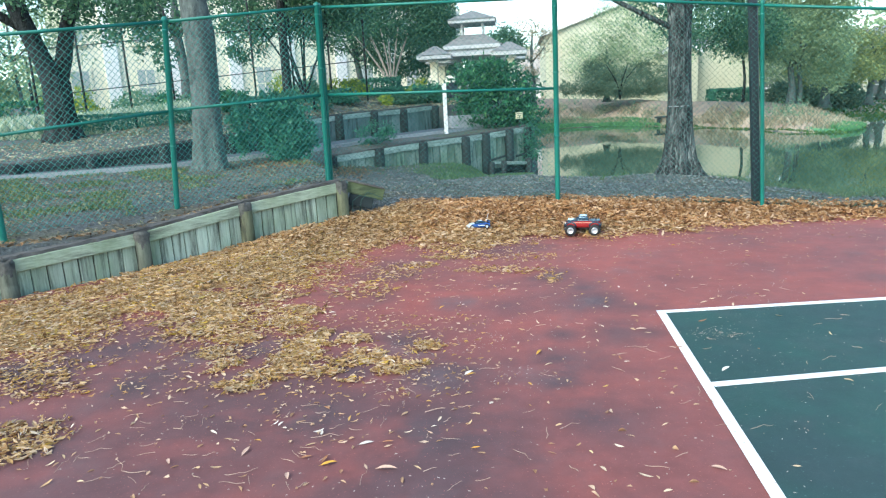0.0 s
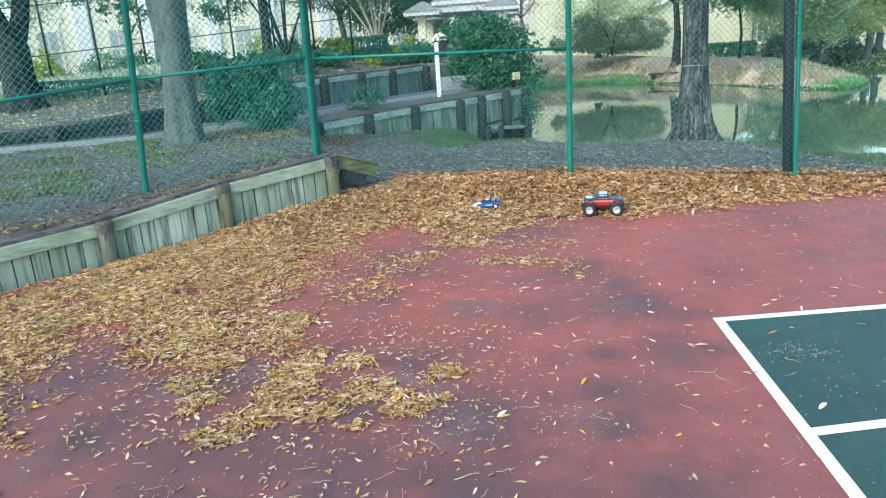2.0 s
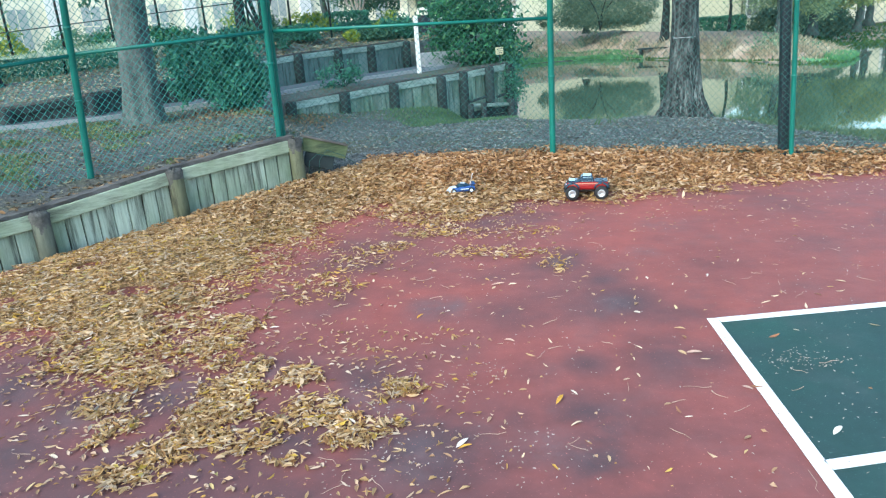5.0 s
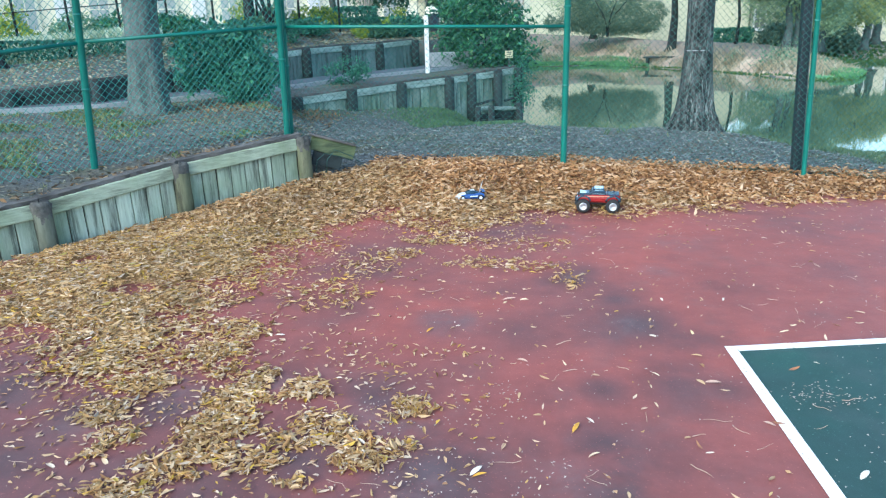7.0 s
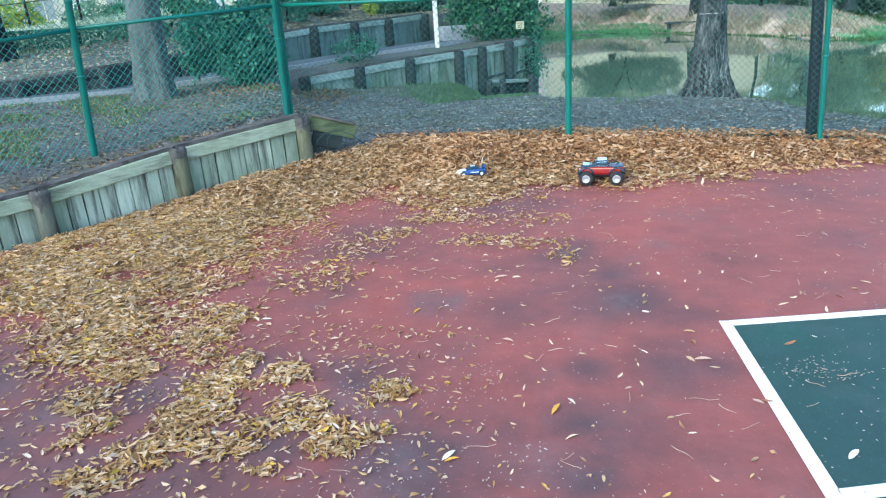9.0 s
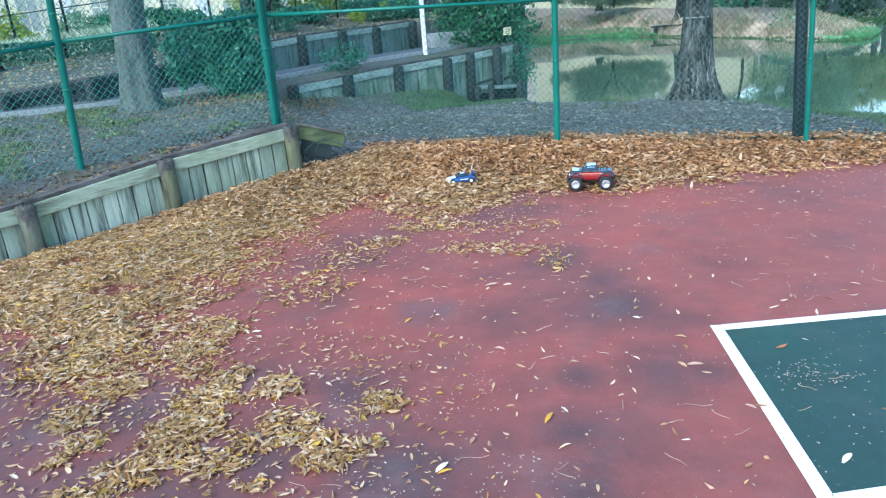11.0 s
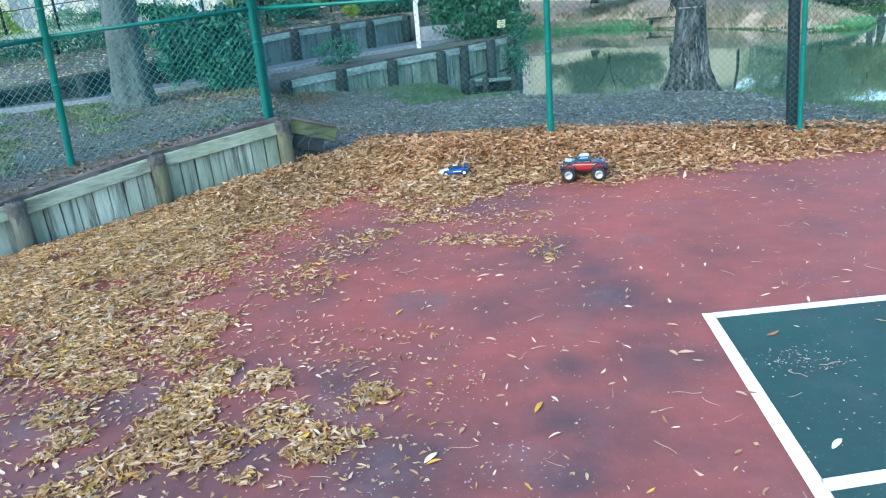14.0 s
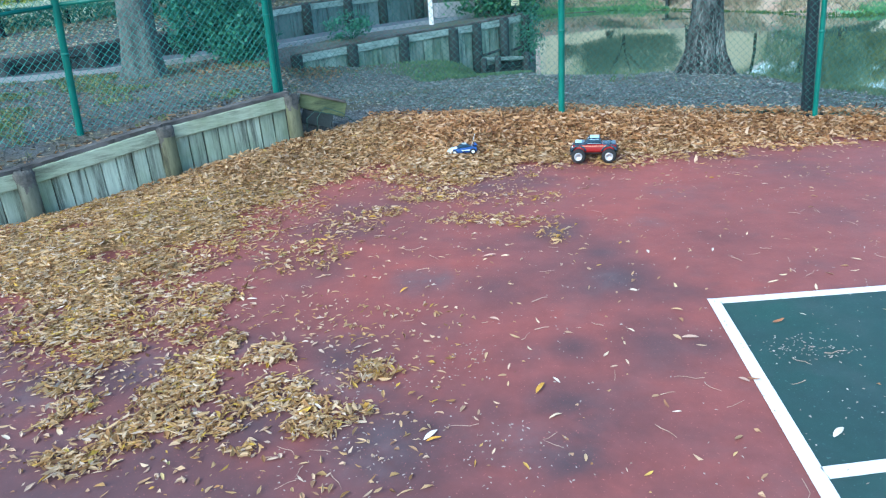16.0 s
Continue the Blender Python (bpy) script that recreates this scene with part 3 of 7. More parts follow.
def build_ground():
    def steps(cuts):
        return np.unique(np.concatenate([np.arange(a, b, s) for a, b, s in cuts]).round(4))

    xs = steps([(-160, -30, 8), (-30, -12, 1), (-12, 8, 0.125), (8, 18, 0.2), (18, 24, 0.5), (24, 60, 2), (60, 170, 8)])
    ys = steps([(-40, 4, 2), (4, 21, 0.125), (21, 50, 0.5), (50, 80, 2), (80, 260, 12)])
    X, Y = np.meshgrid(xs, ys)
    Z = ground_z(X, Y)
    n = len(xs)
    idx = np.arange(len(xs) * len(ys)).reshape(len(ys), n)
    faces = np.stack([idx[:-1, :-1], idx[:-1, 1:], idx[1:, 1:], idx[1:, :-1]], -1).reshape(-1, 4)
    cx, cy = (X[:-1, :-1] + X[1:, 1:]).ravel() / 2, (Y[:-1, :-1] + Y[1:, 1:]).ravel() / 2
    mesh = Mesh()
    mesh.v, mesh.n = [np.stack([X, Y, Z], -1).reshape(-1, 3)], X.size
    mesh.f = [tuple(f) for f in faces.tolist()]
    off = cy - np.interp(cx, FAR_X, FAR_Y)
    green = ((cx < 9.0 + 0.5 * lumps(cx, cy, 1.2)) & (off < 3.1 + 0.6 * lumps(cx, cy, 0.8))) | ((cx > 13.3) & (cx < 17.0) & (off < 1.9))
    mesh.m = ((off > 0) & (cx > 1.0)).astype(int) * (1 + green)
    mesh.m = np.where((mesh.m == 1) & (off > 6.0 + 0.5 * lumps(cx, cy, 1.0)), 3, mesh.m).tolist()
    ob = solo("ground", mesh, [SOIL, STRAW_SOIL, BANK_GREEN, BANK_MULCH], (0, 0, 0), "bare grey soil with mulch, dead leaves and thin grass", "ground", kind="structure", smooth=True)
    w = Mesh().add([(-40, 10.5, WATER_Z), (170, 10.5, WATER_Z), (170, 60, WATER_Z), (-40, 60, WATER_Z)], [(0, 1, 2, 3)])
    solo("water", w, WATER, (0, 0, 0), "still olive-green pond water mirroring trees", "pond", kind="structure")


build_ground()


def slab(name, outline, z, thick, mat, label, category="court"):
    n = len(outline)
    v = [(x, y, z) for x, y in outline] + [(x, y, z - thick) for x, y in outline]
    f = [tuple(range(n)), tuple(range(2 * n - 1, n - 1, -1))] + [(i + n, (i + 1) % n + n, (i + 1) % n, i) for i in range(n)]
    return solo(name, Mesh().add(v, f), mat, (0, 0, 0), label, category, kind="structure")


C1, C2, SLOPE = (1.657, 5.565), (1.627, 4.185), 0.13
slab("floor", [(-5.2, -12), (22, -12), (22, 7.3), (13.0, 8.52), (5.5, 9.6), (4.0, FENCE_Y - 0.03), (-1.80, FENCE_Y - 0.03), *[(x + 0.02, y) for x, y in WALL[::-1]], (-5.4, 5.3)], 0.0, 0.07, RED, "faded red acrylic court surface with dark damp stains")
slab("court_green", [(C1[0], C1[1]), (1.29, -11), (21, -11), (21, C1[1] + SLOPE * 19.4)], 0.003, 0.002, GREEN, "dark green painted tennis court with gritty surface")


def line(a, b, w):
    a, b = np.array(a), np.array(b)
    d = (b - a) / np.hypot(*(b - a)) * w / 2
    s = np.array((-d[1], d[0]))
    return slab("court_line", [tuple(a - d - s), tuple(b + d - s), tuple(b + d + s), tuple(a - d + s)], 0.007, 0.003, WHITE_LINE, "straight white painted court line", "court line")


line(C1, (C1[0] - 0.37, -11.0), 0.06)
line((C1[0] + 0.062, C1[1] + 0.008), (14, C1[1] + 12.4 * SLOPE), 0.06)
line((C2[0] + 0.058, C2[1] + 0.01), (14, C2[1] + 12.4 * 0.19), 0.06)


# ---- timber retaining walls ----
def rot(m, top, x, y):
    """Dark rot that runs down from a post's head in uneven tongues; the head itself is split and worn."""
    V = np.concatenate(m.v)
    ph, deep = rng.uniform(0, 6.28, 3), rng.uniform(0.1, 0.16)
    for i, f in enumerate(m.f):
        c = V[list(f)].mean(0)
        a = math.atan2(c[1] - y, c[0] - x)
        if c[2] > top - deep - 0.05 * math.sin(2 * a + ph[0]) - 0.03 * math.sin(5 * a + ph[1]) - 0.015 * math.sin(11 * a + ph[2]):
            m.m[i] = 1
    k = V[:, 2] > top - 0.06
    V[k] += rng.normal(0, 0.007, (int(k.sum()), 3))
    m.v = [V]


def ragged_cap(a, b, za, zb, wide, thick):
    """A weathered flat board from a to b, its edges chewed and its face uneven."""
    n = 28
    a, b = np.array(a, float), np.array(b, float)
    u = (b - a) / np.hypot(*(b - a))
    side = np.array((-u[1], u[0]))
    t = np.linspace(0, 1, n)
    rows = []
    for o, h in ((-0.5, 0), (-0.5, -1), (0.5, -1), (0.5, 0), (0.15, 0.08), (-0.2, 0.06)):
        w = wide * o + (rng.normal(0, 0.006, n) if abs(o) == 0.5 else 0)
        z = za + (zb - za) * t + thick * h + rng.normal(0, 0.004, n)
        p = a + (b - a) * t[:, None] + side * np.reshape(w, (-1, 1))
        rows.append(np.column_stack([p, z]))
    v = np.stack(rows, 1).reshape(-1, 3)
    f = [(6 * k + i, 6 * k + (i + 1) % 6, 6 * k + 6 + (i + 1) % 6, 6 * k + 6 + i) for k in range(n - 1) for i in range(6)]
    return Mesh().add(v, f + [tuple(range(6))[::-1], tuple(range(6 * n - 6, 6 * n))])


def timber_wall(line_pts, tops, plank_w, post_r, board_h, label, foot, out, planks=True, dark=False, dark_posts=False, cap=0.13, skin=None, rail=None):
    """Round posts, a top board between them, upright planks behind and a flat cap. out: the side (+1 left, -1 right) on which the posts stand."""
    at = (*line_pts[0], foot(*line_pts[0]))
    wall = thing("retaining_wall", at, label, "retaining wall")
    for i, ((x, y), z) in enumerate(zip(line_pts, tops)):
        lo = foot(x, y) - 0.15
        top = z - rng.uniform(0.0, 0.03)
        grow = rng.uniform(0.94, 1.04)
        prof = [(0.001, lo), (post_r, lo), (post_r * grow, (lo + top) / 2)] + [(post_r * 0.98, top - 0.26 + 0.016 * k) for k in range(11)]
        m = Mesh().lathe(prof, (x, y, 0), sides=30)
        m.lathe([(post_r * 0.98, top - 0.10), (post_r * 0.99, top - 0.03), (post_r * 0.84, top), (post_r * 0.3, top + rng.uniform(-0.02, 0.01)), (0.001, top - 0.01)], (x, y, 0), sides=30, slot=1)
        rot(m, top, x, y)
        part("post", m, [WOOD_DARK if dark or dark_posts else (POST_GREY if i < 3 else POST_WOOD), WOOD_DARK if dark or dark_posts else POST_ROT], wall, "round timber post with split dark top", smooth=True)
    for i in range(len(line_pts) - 1):
        a, b = np.array(line_pts[i]), np.array(line_pts[i + 1])
        za, zb = tops[i], tops[i + 1]
        d = b - a
        L = np.hypot(*d)
        u = d / L
        nrm = np.array((-u[1], u[0])) * -out
        turn = math.degrees(math.atan2(d[1], d[0]))
        tilt = -math.degrees(math.atan2(zb - za, L))
        mid = (a + b) / 2
        face = mid + nrm * (post_r * 0.35)
        # a dark wall takes shade-coloured boards and planks left of x = -5.2
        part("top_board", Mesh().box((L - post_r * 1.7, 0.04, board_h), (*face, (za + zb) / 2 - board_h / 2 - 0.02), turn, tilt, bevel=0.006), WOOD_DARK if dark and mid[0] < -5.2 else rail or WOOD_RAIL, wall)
        back = mid + nrm * (post_r * 0.35 + 0.09)
        if cap:
            part("cap_board", ragged_cap(a + nrm * (post_r * 0.35 + 0.07) + u * 0.003, b + nrm * (post_r * 0.35 + 0.07) - u * 0.003, za + 0.018, zb + 0.018, cap, 0.035), WOOD_CAP, wall, "dark rotted cap board with ragged edges")
        if planks:
            n = max(1, int((L - post_r * 1.6) / plank_w))
            for k in range(n):
                t = (post_r * 0.8 + (k + 0.5) * (L - post_r * 1.6) / n) / L
                c = a + d * t + nrm * (post_r * 0.35 + 0.038)
                top = za + (zb - za) * t - board_h * 0.6
                lo = foot(*(a + d * t)) - 0.12
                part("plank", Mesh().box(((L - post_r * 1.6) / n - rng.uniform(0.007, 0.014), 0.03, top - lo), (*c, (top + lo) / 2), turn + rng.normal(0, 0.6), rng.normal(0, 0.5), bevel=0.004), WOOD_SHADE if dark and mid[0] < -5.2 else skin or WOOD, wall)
    return wall


def court_foot(x, y):
    return 0.0


timber_wall(WALL, WALL_TOP, 0.14, 0.08, 0.13, "weathered timber retaining wall with upright planks beside court", court_foot, -1)
# the short return board that runs down beside the far fence
ret = thing("return_board", (-1.68, 9.47, 0.3), "greenish sloping timber board at wall corner", "board")
part("board", Mesh().box((0.52, 0.04, 0.16), (-1.51, 9.57, 0.56), 22, 18, bevel=0.006), WOOD_MOSS, ret)
part("cap_strip", Mesh().box((0.54, 0.09, 0.025), (-1.51, 9.57, 0.652), 22, 18, bevel=0.004), WOOD_CAP, ret)
# near-black colour here paints the shadowed gap between board and leaf heap
part("lower_board", Mesh().box((0.34, 0.04, 0.16), (-1.59, 9.56, 0.42), 22, 16, bevel=0.006), WOOD_DARK, ret, "lower board coloured dark for shaded gap")


scrap = thing("loose_wire", (-1.5, 9.5, 0.35), "bent green wire scraps curling from fence corner", "wire")
for k in range(2):
    a = np.array((-1.70 + 0.11 * k, 9.46 + 0.03 * k, 0.28))
    bow = rng.uniform(0.1, 0.3)
    part("strand", Mesh().tube([a, a + (0.03, -0.02, 0.16), a + (0.12, 0, 0.2 + 0.3 * bow), a + (0.3, 0.06, 0.18), a + (0.42, 0.1, 0.12 - 0.05 * k)], 0.0045, 6), WIRE_DARK, scrap, smooth=True)


def outer_foot(x, y):
    return float(min(ground_z(x + 0.25, y - 0.3), 0.6))


timber_wall(BULK, BULK_TOP, 0.2, 0.11, 0.14, "old mossy timber bulkhead at pond edge", outer_foot, -1, dark_posts=True, skin=WOOD_BULK, rail=RAIL_GREY)


def upper_foot(x, y):
    return float(0.60 + 0.034 * (y - 8.0) + 0.032 * max(0, -x - 6))


UPPER_POSTS = UPPER[:6] + [(-5.02, 15.41), (-4.47, 16.32), (-3.8, 17.26), (-3.09, 18.21), (-2.44, 19.07), (-1.67, 20.07)]
# upper wall: the shade on its left part is painted as darker wood
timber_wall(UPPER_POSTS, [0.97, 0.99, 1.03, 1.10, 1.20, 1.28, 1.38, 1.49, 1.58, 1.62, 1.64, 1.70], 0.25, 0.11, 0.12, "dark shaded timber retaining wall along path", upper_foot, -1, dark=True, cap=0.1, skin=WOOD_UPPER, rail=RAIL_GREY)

# path and kerb
path = Mesh()
pts = [(x, y) for x, y in KERB]
pl = []
for i, (x, y) in enumerate(pts):
    a, b = np.array(pts[max(i - 1, 0)]), np.array(pts[min(i + 1, len(pts) - 1)])
    n = np.array((-(b - a)[1], (b - a)[0])) / np.hypot(*(b - a))
    pl.append((np.array((x, y)) + 0.07 * n, np.array((x, y)) + 0.95 * n))
v = [(*q, 0.66 + 0.034 * (q[1] - 8.0) + 0.032 * max(0, -q[0] - 6)) for pair in pl for q in pair]
path.add(v, [(2 * i, 2 * i + 2, 2 * i + 3, 2 * i + 1) for i in range(len(pts) - 1)])
solo("path", path, ASPHALT, (0, 0, 0), "dark asphalt footpath in shade", "path", kind="structure")
kerb = Mesh()
kv, kf = [], []
for i, (x, y) in enumerate(pts):
    z = 0.68 + 0.034 * (y - 8.0) + 0.032 * max(0, -x - 6)
    n = (pl[i][1] - pl[i][0]) / np.hypot(*(pl[i][1] - pl[i][0]))
    for off, h in ((-0.035, -0.2), (-0.035, 0.0), (0.035, 0.0), (0.035, -0.2)):
        kv.append((x + n[0] * off, y + n[1] * off, z + h))
for i in range(len(pts) - 1):
    for k in range(3):
        kf.append((4 * i + k, 4 * i + 4 + k, 4 * i + 5 + k, 4 * i + k + 1))
kerb.add(kv, kf)
solo("kerb", kerb, CONCRETE, (0, 0, 0), "narrow pale concrete path edging", "kerb", kind="structure")


# ---- chain-link fences ----
def chain_link(a, b, z0a, z0b, z1a, z1b, pitch=0.072, wire=0.0021):
    """Woven diamonds between two posts: zigzag wires, each a thin rod."""
    a, b = np.array(a, float), np.array(b, float)
    L = np.hypot(*(b - a))
    u = (b - a) / L
    nrm = np.array((-u[1], u[0]))
    mesh, cols = Mesh(), int(2 * L / pitch)
    for c in range(cols):
        s0 = (c + 0.5) / cols
        lo, hi = z0a + (z0b - z0a) * s0, z1a + (z1b - z1a) * s0
        rows = int((hi - lo) / pitch)
        k = np.arange(rows * 2 + 1)
        s = (c + 0.5) * L / cols + pitch / 4 * 1.04 * np.where((k + c) % 2, 1, -1)
        z = lo + k * (hi - lo) / (rows * 2)
        w = 0.0035 * np.where((k + c) % 2, 1, -1)
        p = np.stack([a[0] + u[0] * s + nrm[0] * w, a[1] + u[1] * s + nrm[1] * w, z], 1)
        n = len(p)
        tri = [(u[0] * wire * ca + nrm[0] * wire * sa, u[1] * wire * ca + nrm[1] * wire * sa, 0) for ca, sa in ((1.3, 0), (0, 1.0), (-1.3, 0), (0, -1.0))]
        v = np.concatenate([p + np.array(t) for t in tri])
        f = [(i + m * n, i + 1 + m * n, i + 1 + ((m + 1) % 4) * n, i + ((m + 1) % 4) * n) for i in range(n - 1) for m in range(4)]
        mesh.add(v, f)
    return mesh


def fence(posts, rails, label, wire, coat):
    """posts: x, y, foot, top, radius. rails: first post, last post, heights at both."""
    at = posts[0][:3]
    ob = thing("chain_link_fence", at, label, "fence")
    for x, y, lo, hi, r, *lean in posts:
        lean = lean[0] if lean else 0.0
        m = Mesh().lathe([(r, lo - 0.25), (r, hi - 0.01), (r * 1.12, hi - 0.005), (r * 1.12, hi + 0.02), (r * 0.7, hi + 0.04), (0.001, hi + 0.048)], (x, y, 0), sides=14)
        m.v[0][:, 0] += lean * (m.v[0][:, 2] - lo) / (hi - lo)
        post = part("post", m, FENCE_GREEN, ob, smooth=True)
        for h in (0.35, 0.65, 0.95):
            z = lo + (hi - lo) * h
            part("clamp_band", Mesh().lathe([(r * 1.02, z - 0.012), (r * 1.16, z - 0.01), (r * 1.16, z + 0.01), (r * 1.02, z + 0.012)], (x + lean * h, y, 0), sides=14), FENCE_GREEN, post, smooth=True)
    for i, j, za, zb, r in rails:
        a, b = posts[i], posts[j]
        la, lb = (sum(p[5:6]) * (z - p[2]) / (p[3] - p[2]) for p, z in ((a, za), (b, zb)))
        part("rail", Mesh().tube([(a[0] + la, a[1], za), (b[0] + lb, b[1], zb)], r, 10), FENCE_GREEN, ob, smooth=True)
    for a, b in zip(posts[:-1], posts[1:]):
        if math.hypot(a[0] - b[0], a[1] - b[1]) < 0.4:
            continue
        part("wire_mesh", chain_link(a[:2], b[:2], a[2] + 0.03, b[2] + 0.03, a[3], b[3], wire=wire), coat, ob, "green coated diamond wire mesh", kind="stuff")
    return ob


LEFT = [(-6.0, 5.6, 0.42, 2.46, 0.034), (-4.93, 7.0, 0.50, 2.61, 0.034), (-3.71, 8.47, 0.53, 2.83, 0.034, 0.165), (-2.07, 9.72, 0.72, 3.06, 0.036, 0.05)]
fence(LEFT, [(0, 1, 2.44, 2.59, 0.0195), (1, 2, 2.59, 2.815, 0.0195), (2, 3, 2.815, 3.05, 0.0195), (0, 1, 1.46, 1.59, 0.0195), (1, 2, 1.59, 1.77, 0.0195), (2, 3, 1.78, 1.89, 0.0195)], "tall green chain-link fence above retaining wall", 0.0025, WIRE_GREEN)
FAR = [(-2.06, 9.82, 0.60, 3.06, 0.036, 0.04), (1.16, 10.05, 0.16, 3.02, 0.036), (3.96, 10.05, 0.04, 2.74, 0.027, -0.12), (5.5, 9.63, 0.02, 2.52, 0.027), (8.4, 9.21, 0.0, 2.3, 0.034), (11.3, 8.79, 0.0, 2.2, 0.034)]
fence(FAR, [(0, 1, 3.05, 3.0, 0.0195), (1, 2, 3.0, 2.72, 0.0195), (2, 3, 2.72, 2.5, 0.0195), (3, 4, 2.5, 2.28, 0.0195), (4, 5, 2.28, 2.2, 0.0195), (0, 1, 1.89, 1.81, 0.0195)], "tall green chain-link fence between court and pond", 0.0018, WIRE_DULL)

pole = thing("lamp_pole", (3.92, 10.2, 0.0), "dark square steel light pole behind fence", "light pole")
part("shaft", Mesh().box((0.105, 0.105, 7.0), (3.92 - 0.2, 10.17, 3.4), 0, -3.4, bevel=0.015), POLE_DARK, pole)
part("base_plate", Mesh().box((0.3, 0.3, 0.03), (3.92, 10.2, 0.08), 0, bevel=0.005), POLE_DARK, pole)
part("lamp_head", Mesh().box((0.5, 0.3, 0.12), (3.45, 10.0, 6.95), 0, bevel=0.03), POLE_DARK, pole)


# ---- fallen leaves ----
BLOBS = [(-1.0, 4.95, 0.16, 0.15, 0.95), (-0.95, 5.16, 0.1, 0.14, 0.7), (-0.98, 4.72, 0.2, 0.15, 0.95), (-0.98, 4.50, 0.17, 0.13, 0.9), (-1.08, 4.36, 0.17, 0.11, 0.75), (-1.18, 4.22, 0.16, 0.1, 0.65), (-0.70, 4.43, 0.1, 0.09, 0.6), (-0.52, 4.30, 0.07, 0.06, 0.5),
         (-0.67, 5.06, 0.13, 0.12, 0.7), (-0.50, 4.74, 0.13, 0.12, 0.8), (-0.38, 4.61, 0.13, 0.1, 0.85), (-0.28, 4.47, 0.13, 0.09, 0.9), (-0.17, 4.55, 0.12, 0.08, 0.6), (-0.10, 4.88, 0.12, 0.1, 0.75), (-1.59, 4.81, 0.14, 0.12, 0.7), (-1.57, 5.10, 0.17, 0.12, 0.8), (-1.48, 4.47, 0.06, 0.06, 0.5)]
FAR_BLOBS = [(-0.6, 4.6, 0.11, 0.09, 0.6), (-1.43, 4.62, 0.13, 0.09, 0.55), (-1.2, 5.27, 0.12, 0.1, 0.5), (-0.9, 6.4, 0.3, 0.3, 0.22), (-1.32, 5.5, 0.2, 0.16, 0.7), (-2.2, 3.48, 0.28, 0.26, 0.9), (-2.55, 4.2, 0.35, 0.2, 0.3), (-2.75, 4.45, 0.3, 0.2, 0.45), (0.25, 7.08, 0.35, 0.12, 0.27), (0.62, 7.0, 0.3, 0.14, 0.25), (-0.15, 7.72, 0.36, 0.15, 0.42), (-0.5, 7.33, 0.24, 0.13, 0.34), (0.5, 7.6, 0.5, 0.2, 0.12), (-1.35, 5.75, 0.25, 0.2, 0.75), (-0.75, 7.0, 0.3, 0.3, 0.12), (0.85, 6.72, 0.12, 0.2, 0.16)]
EDGE = [(-9, 4.0), (-3.4, 4.5), (-3.0, 4.6), (-2.75, 4.72), (-2.78, 5.1), (-2.75, 5.45), (-2.5, 5.5), (-2.2, 5.15), (-1.9, 5.0), (-1.72, 4.92), (-1.6, 5.3), (-1.42, 5.5), (-1.4, 5.7), (-1.6, 6.02), (-1.5, 6.45), (-1.4, 6.98), (-1.3, 7.5), (-1.2, 8.0), (-1.02, 8.45), (-0.85, 8.7), (-0.6, 8.4), (-0.31, 8.05), (-0.05, 7.93), (0.2, 8.05), (0.5, 8.45), (0.85, 8.65), (1.2, 8.7), (1.6, 8.56), (2.2, 8.68), (3.4, 9.05), (5.2, 9.25), (14, 9.4)]


def into_drift(p):
    """Signed distance from the drift's ragged edge, positive under the leaves."""
    best, inside = np.full(p.shape[:-1], 1e9), np.zeros(p.shape[:-1], bool)
    ring = EDGE + [(14, 30), (-9, 30)]
    for i, (a, b) in enumerate(zip(ring, ring[1:] + ring[:1])):
        if i < len(EDGE) - 1:
            best = np.minimum(best, segdist(p, a, b)[1])
        if a[1] != b[1]:
            inside ^= ((a[1] > p[..., 1]) != (b[1] > p[..., 1])) & (p[..., 0] < (b[0] - a[0]) * (p[..., 1] - a[1]) / (b[1] - a[1]) + a[0])
    return np.where(inside, best, -best)


def cover(x, y):
    """How thickly leaves lie, 0 to 1."""
    p = np.stack([x, y], -1)
    d = into_drift(p) + 0.16 * lumps(x, y, 0.35, 1.0) + 0.1 * lumps(x, y, 0.12, 2.0)
    c = smooth01(d / 0.85 + 0.32)
    c *= 1 - 0.8 * smooth01(1.5 * (lumps(x, y, 0.5, 4.0) - 0.3)) * smooth01((8.0 - y) / 1.0) * smooth01((-1.1 - x) / 0.5)
    c *= 1 - 0.85 * smooth01((0.52 + side_of(p, WALL)) / 0.36) * smooth01((7.5 - y) / 0.6)
    for bx, by, rx, ry, w in BLOBS + FAR_BLOBS:
        q = np.hypot((x - bx) / rx, (y - by) / ry) + 0.25 * lumps(x, y, 0.1, bx)
        c = np.maximum(c, w * smooth01((1.25 - q) / 0.6))
    return c


def bed_z(x, y):
    """The top of the drift that has piled up against wall and fence."""
    p = np.stack([np.asarray(x, float), np.asarray(y, float)], -1)
    d = np.maximum(into_drift(p), 0)
    back = np.interp(p[..., 0], [-4, -2.85, -1.87, -1.2, -0.6, 0.0, 1.15, 3.9, 8], [0.01, 0.08, 0.24, 0.26, 0.265, 0.27, 0.24, 0.07, 0.045])
    reach = np.interp(p[..., 1], [5, 7.5, 9.4], [2.5, 1.9, 1.3])
    return back * smooth01(d / reach) + 0.012 * lumps(p[..., 0], p[..., 1], 0.18, 3.0) * smooth01(d / 0.4)


def in_court(x, y):
    return (side_of(np.stack([x, y], -1), WALL) < -0.09) & (y < fence_y(x) + 0.13)


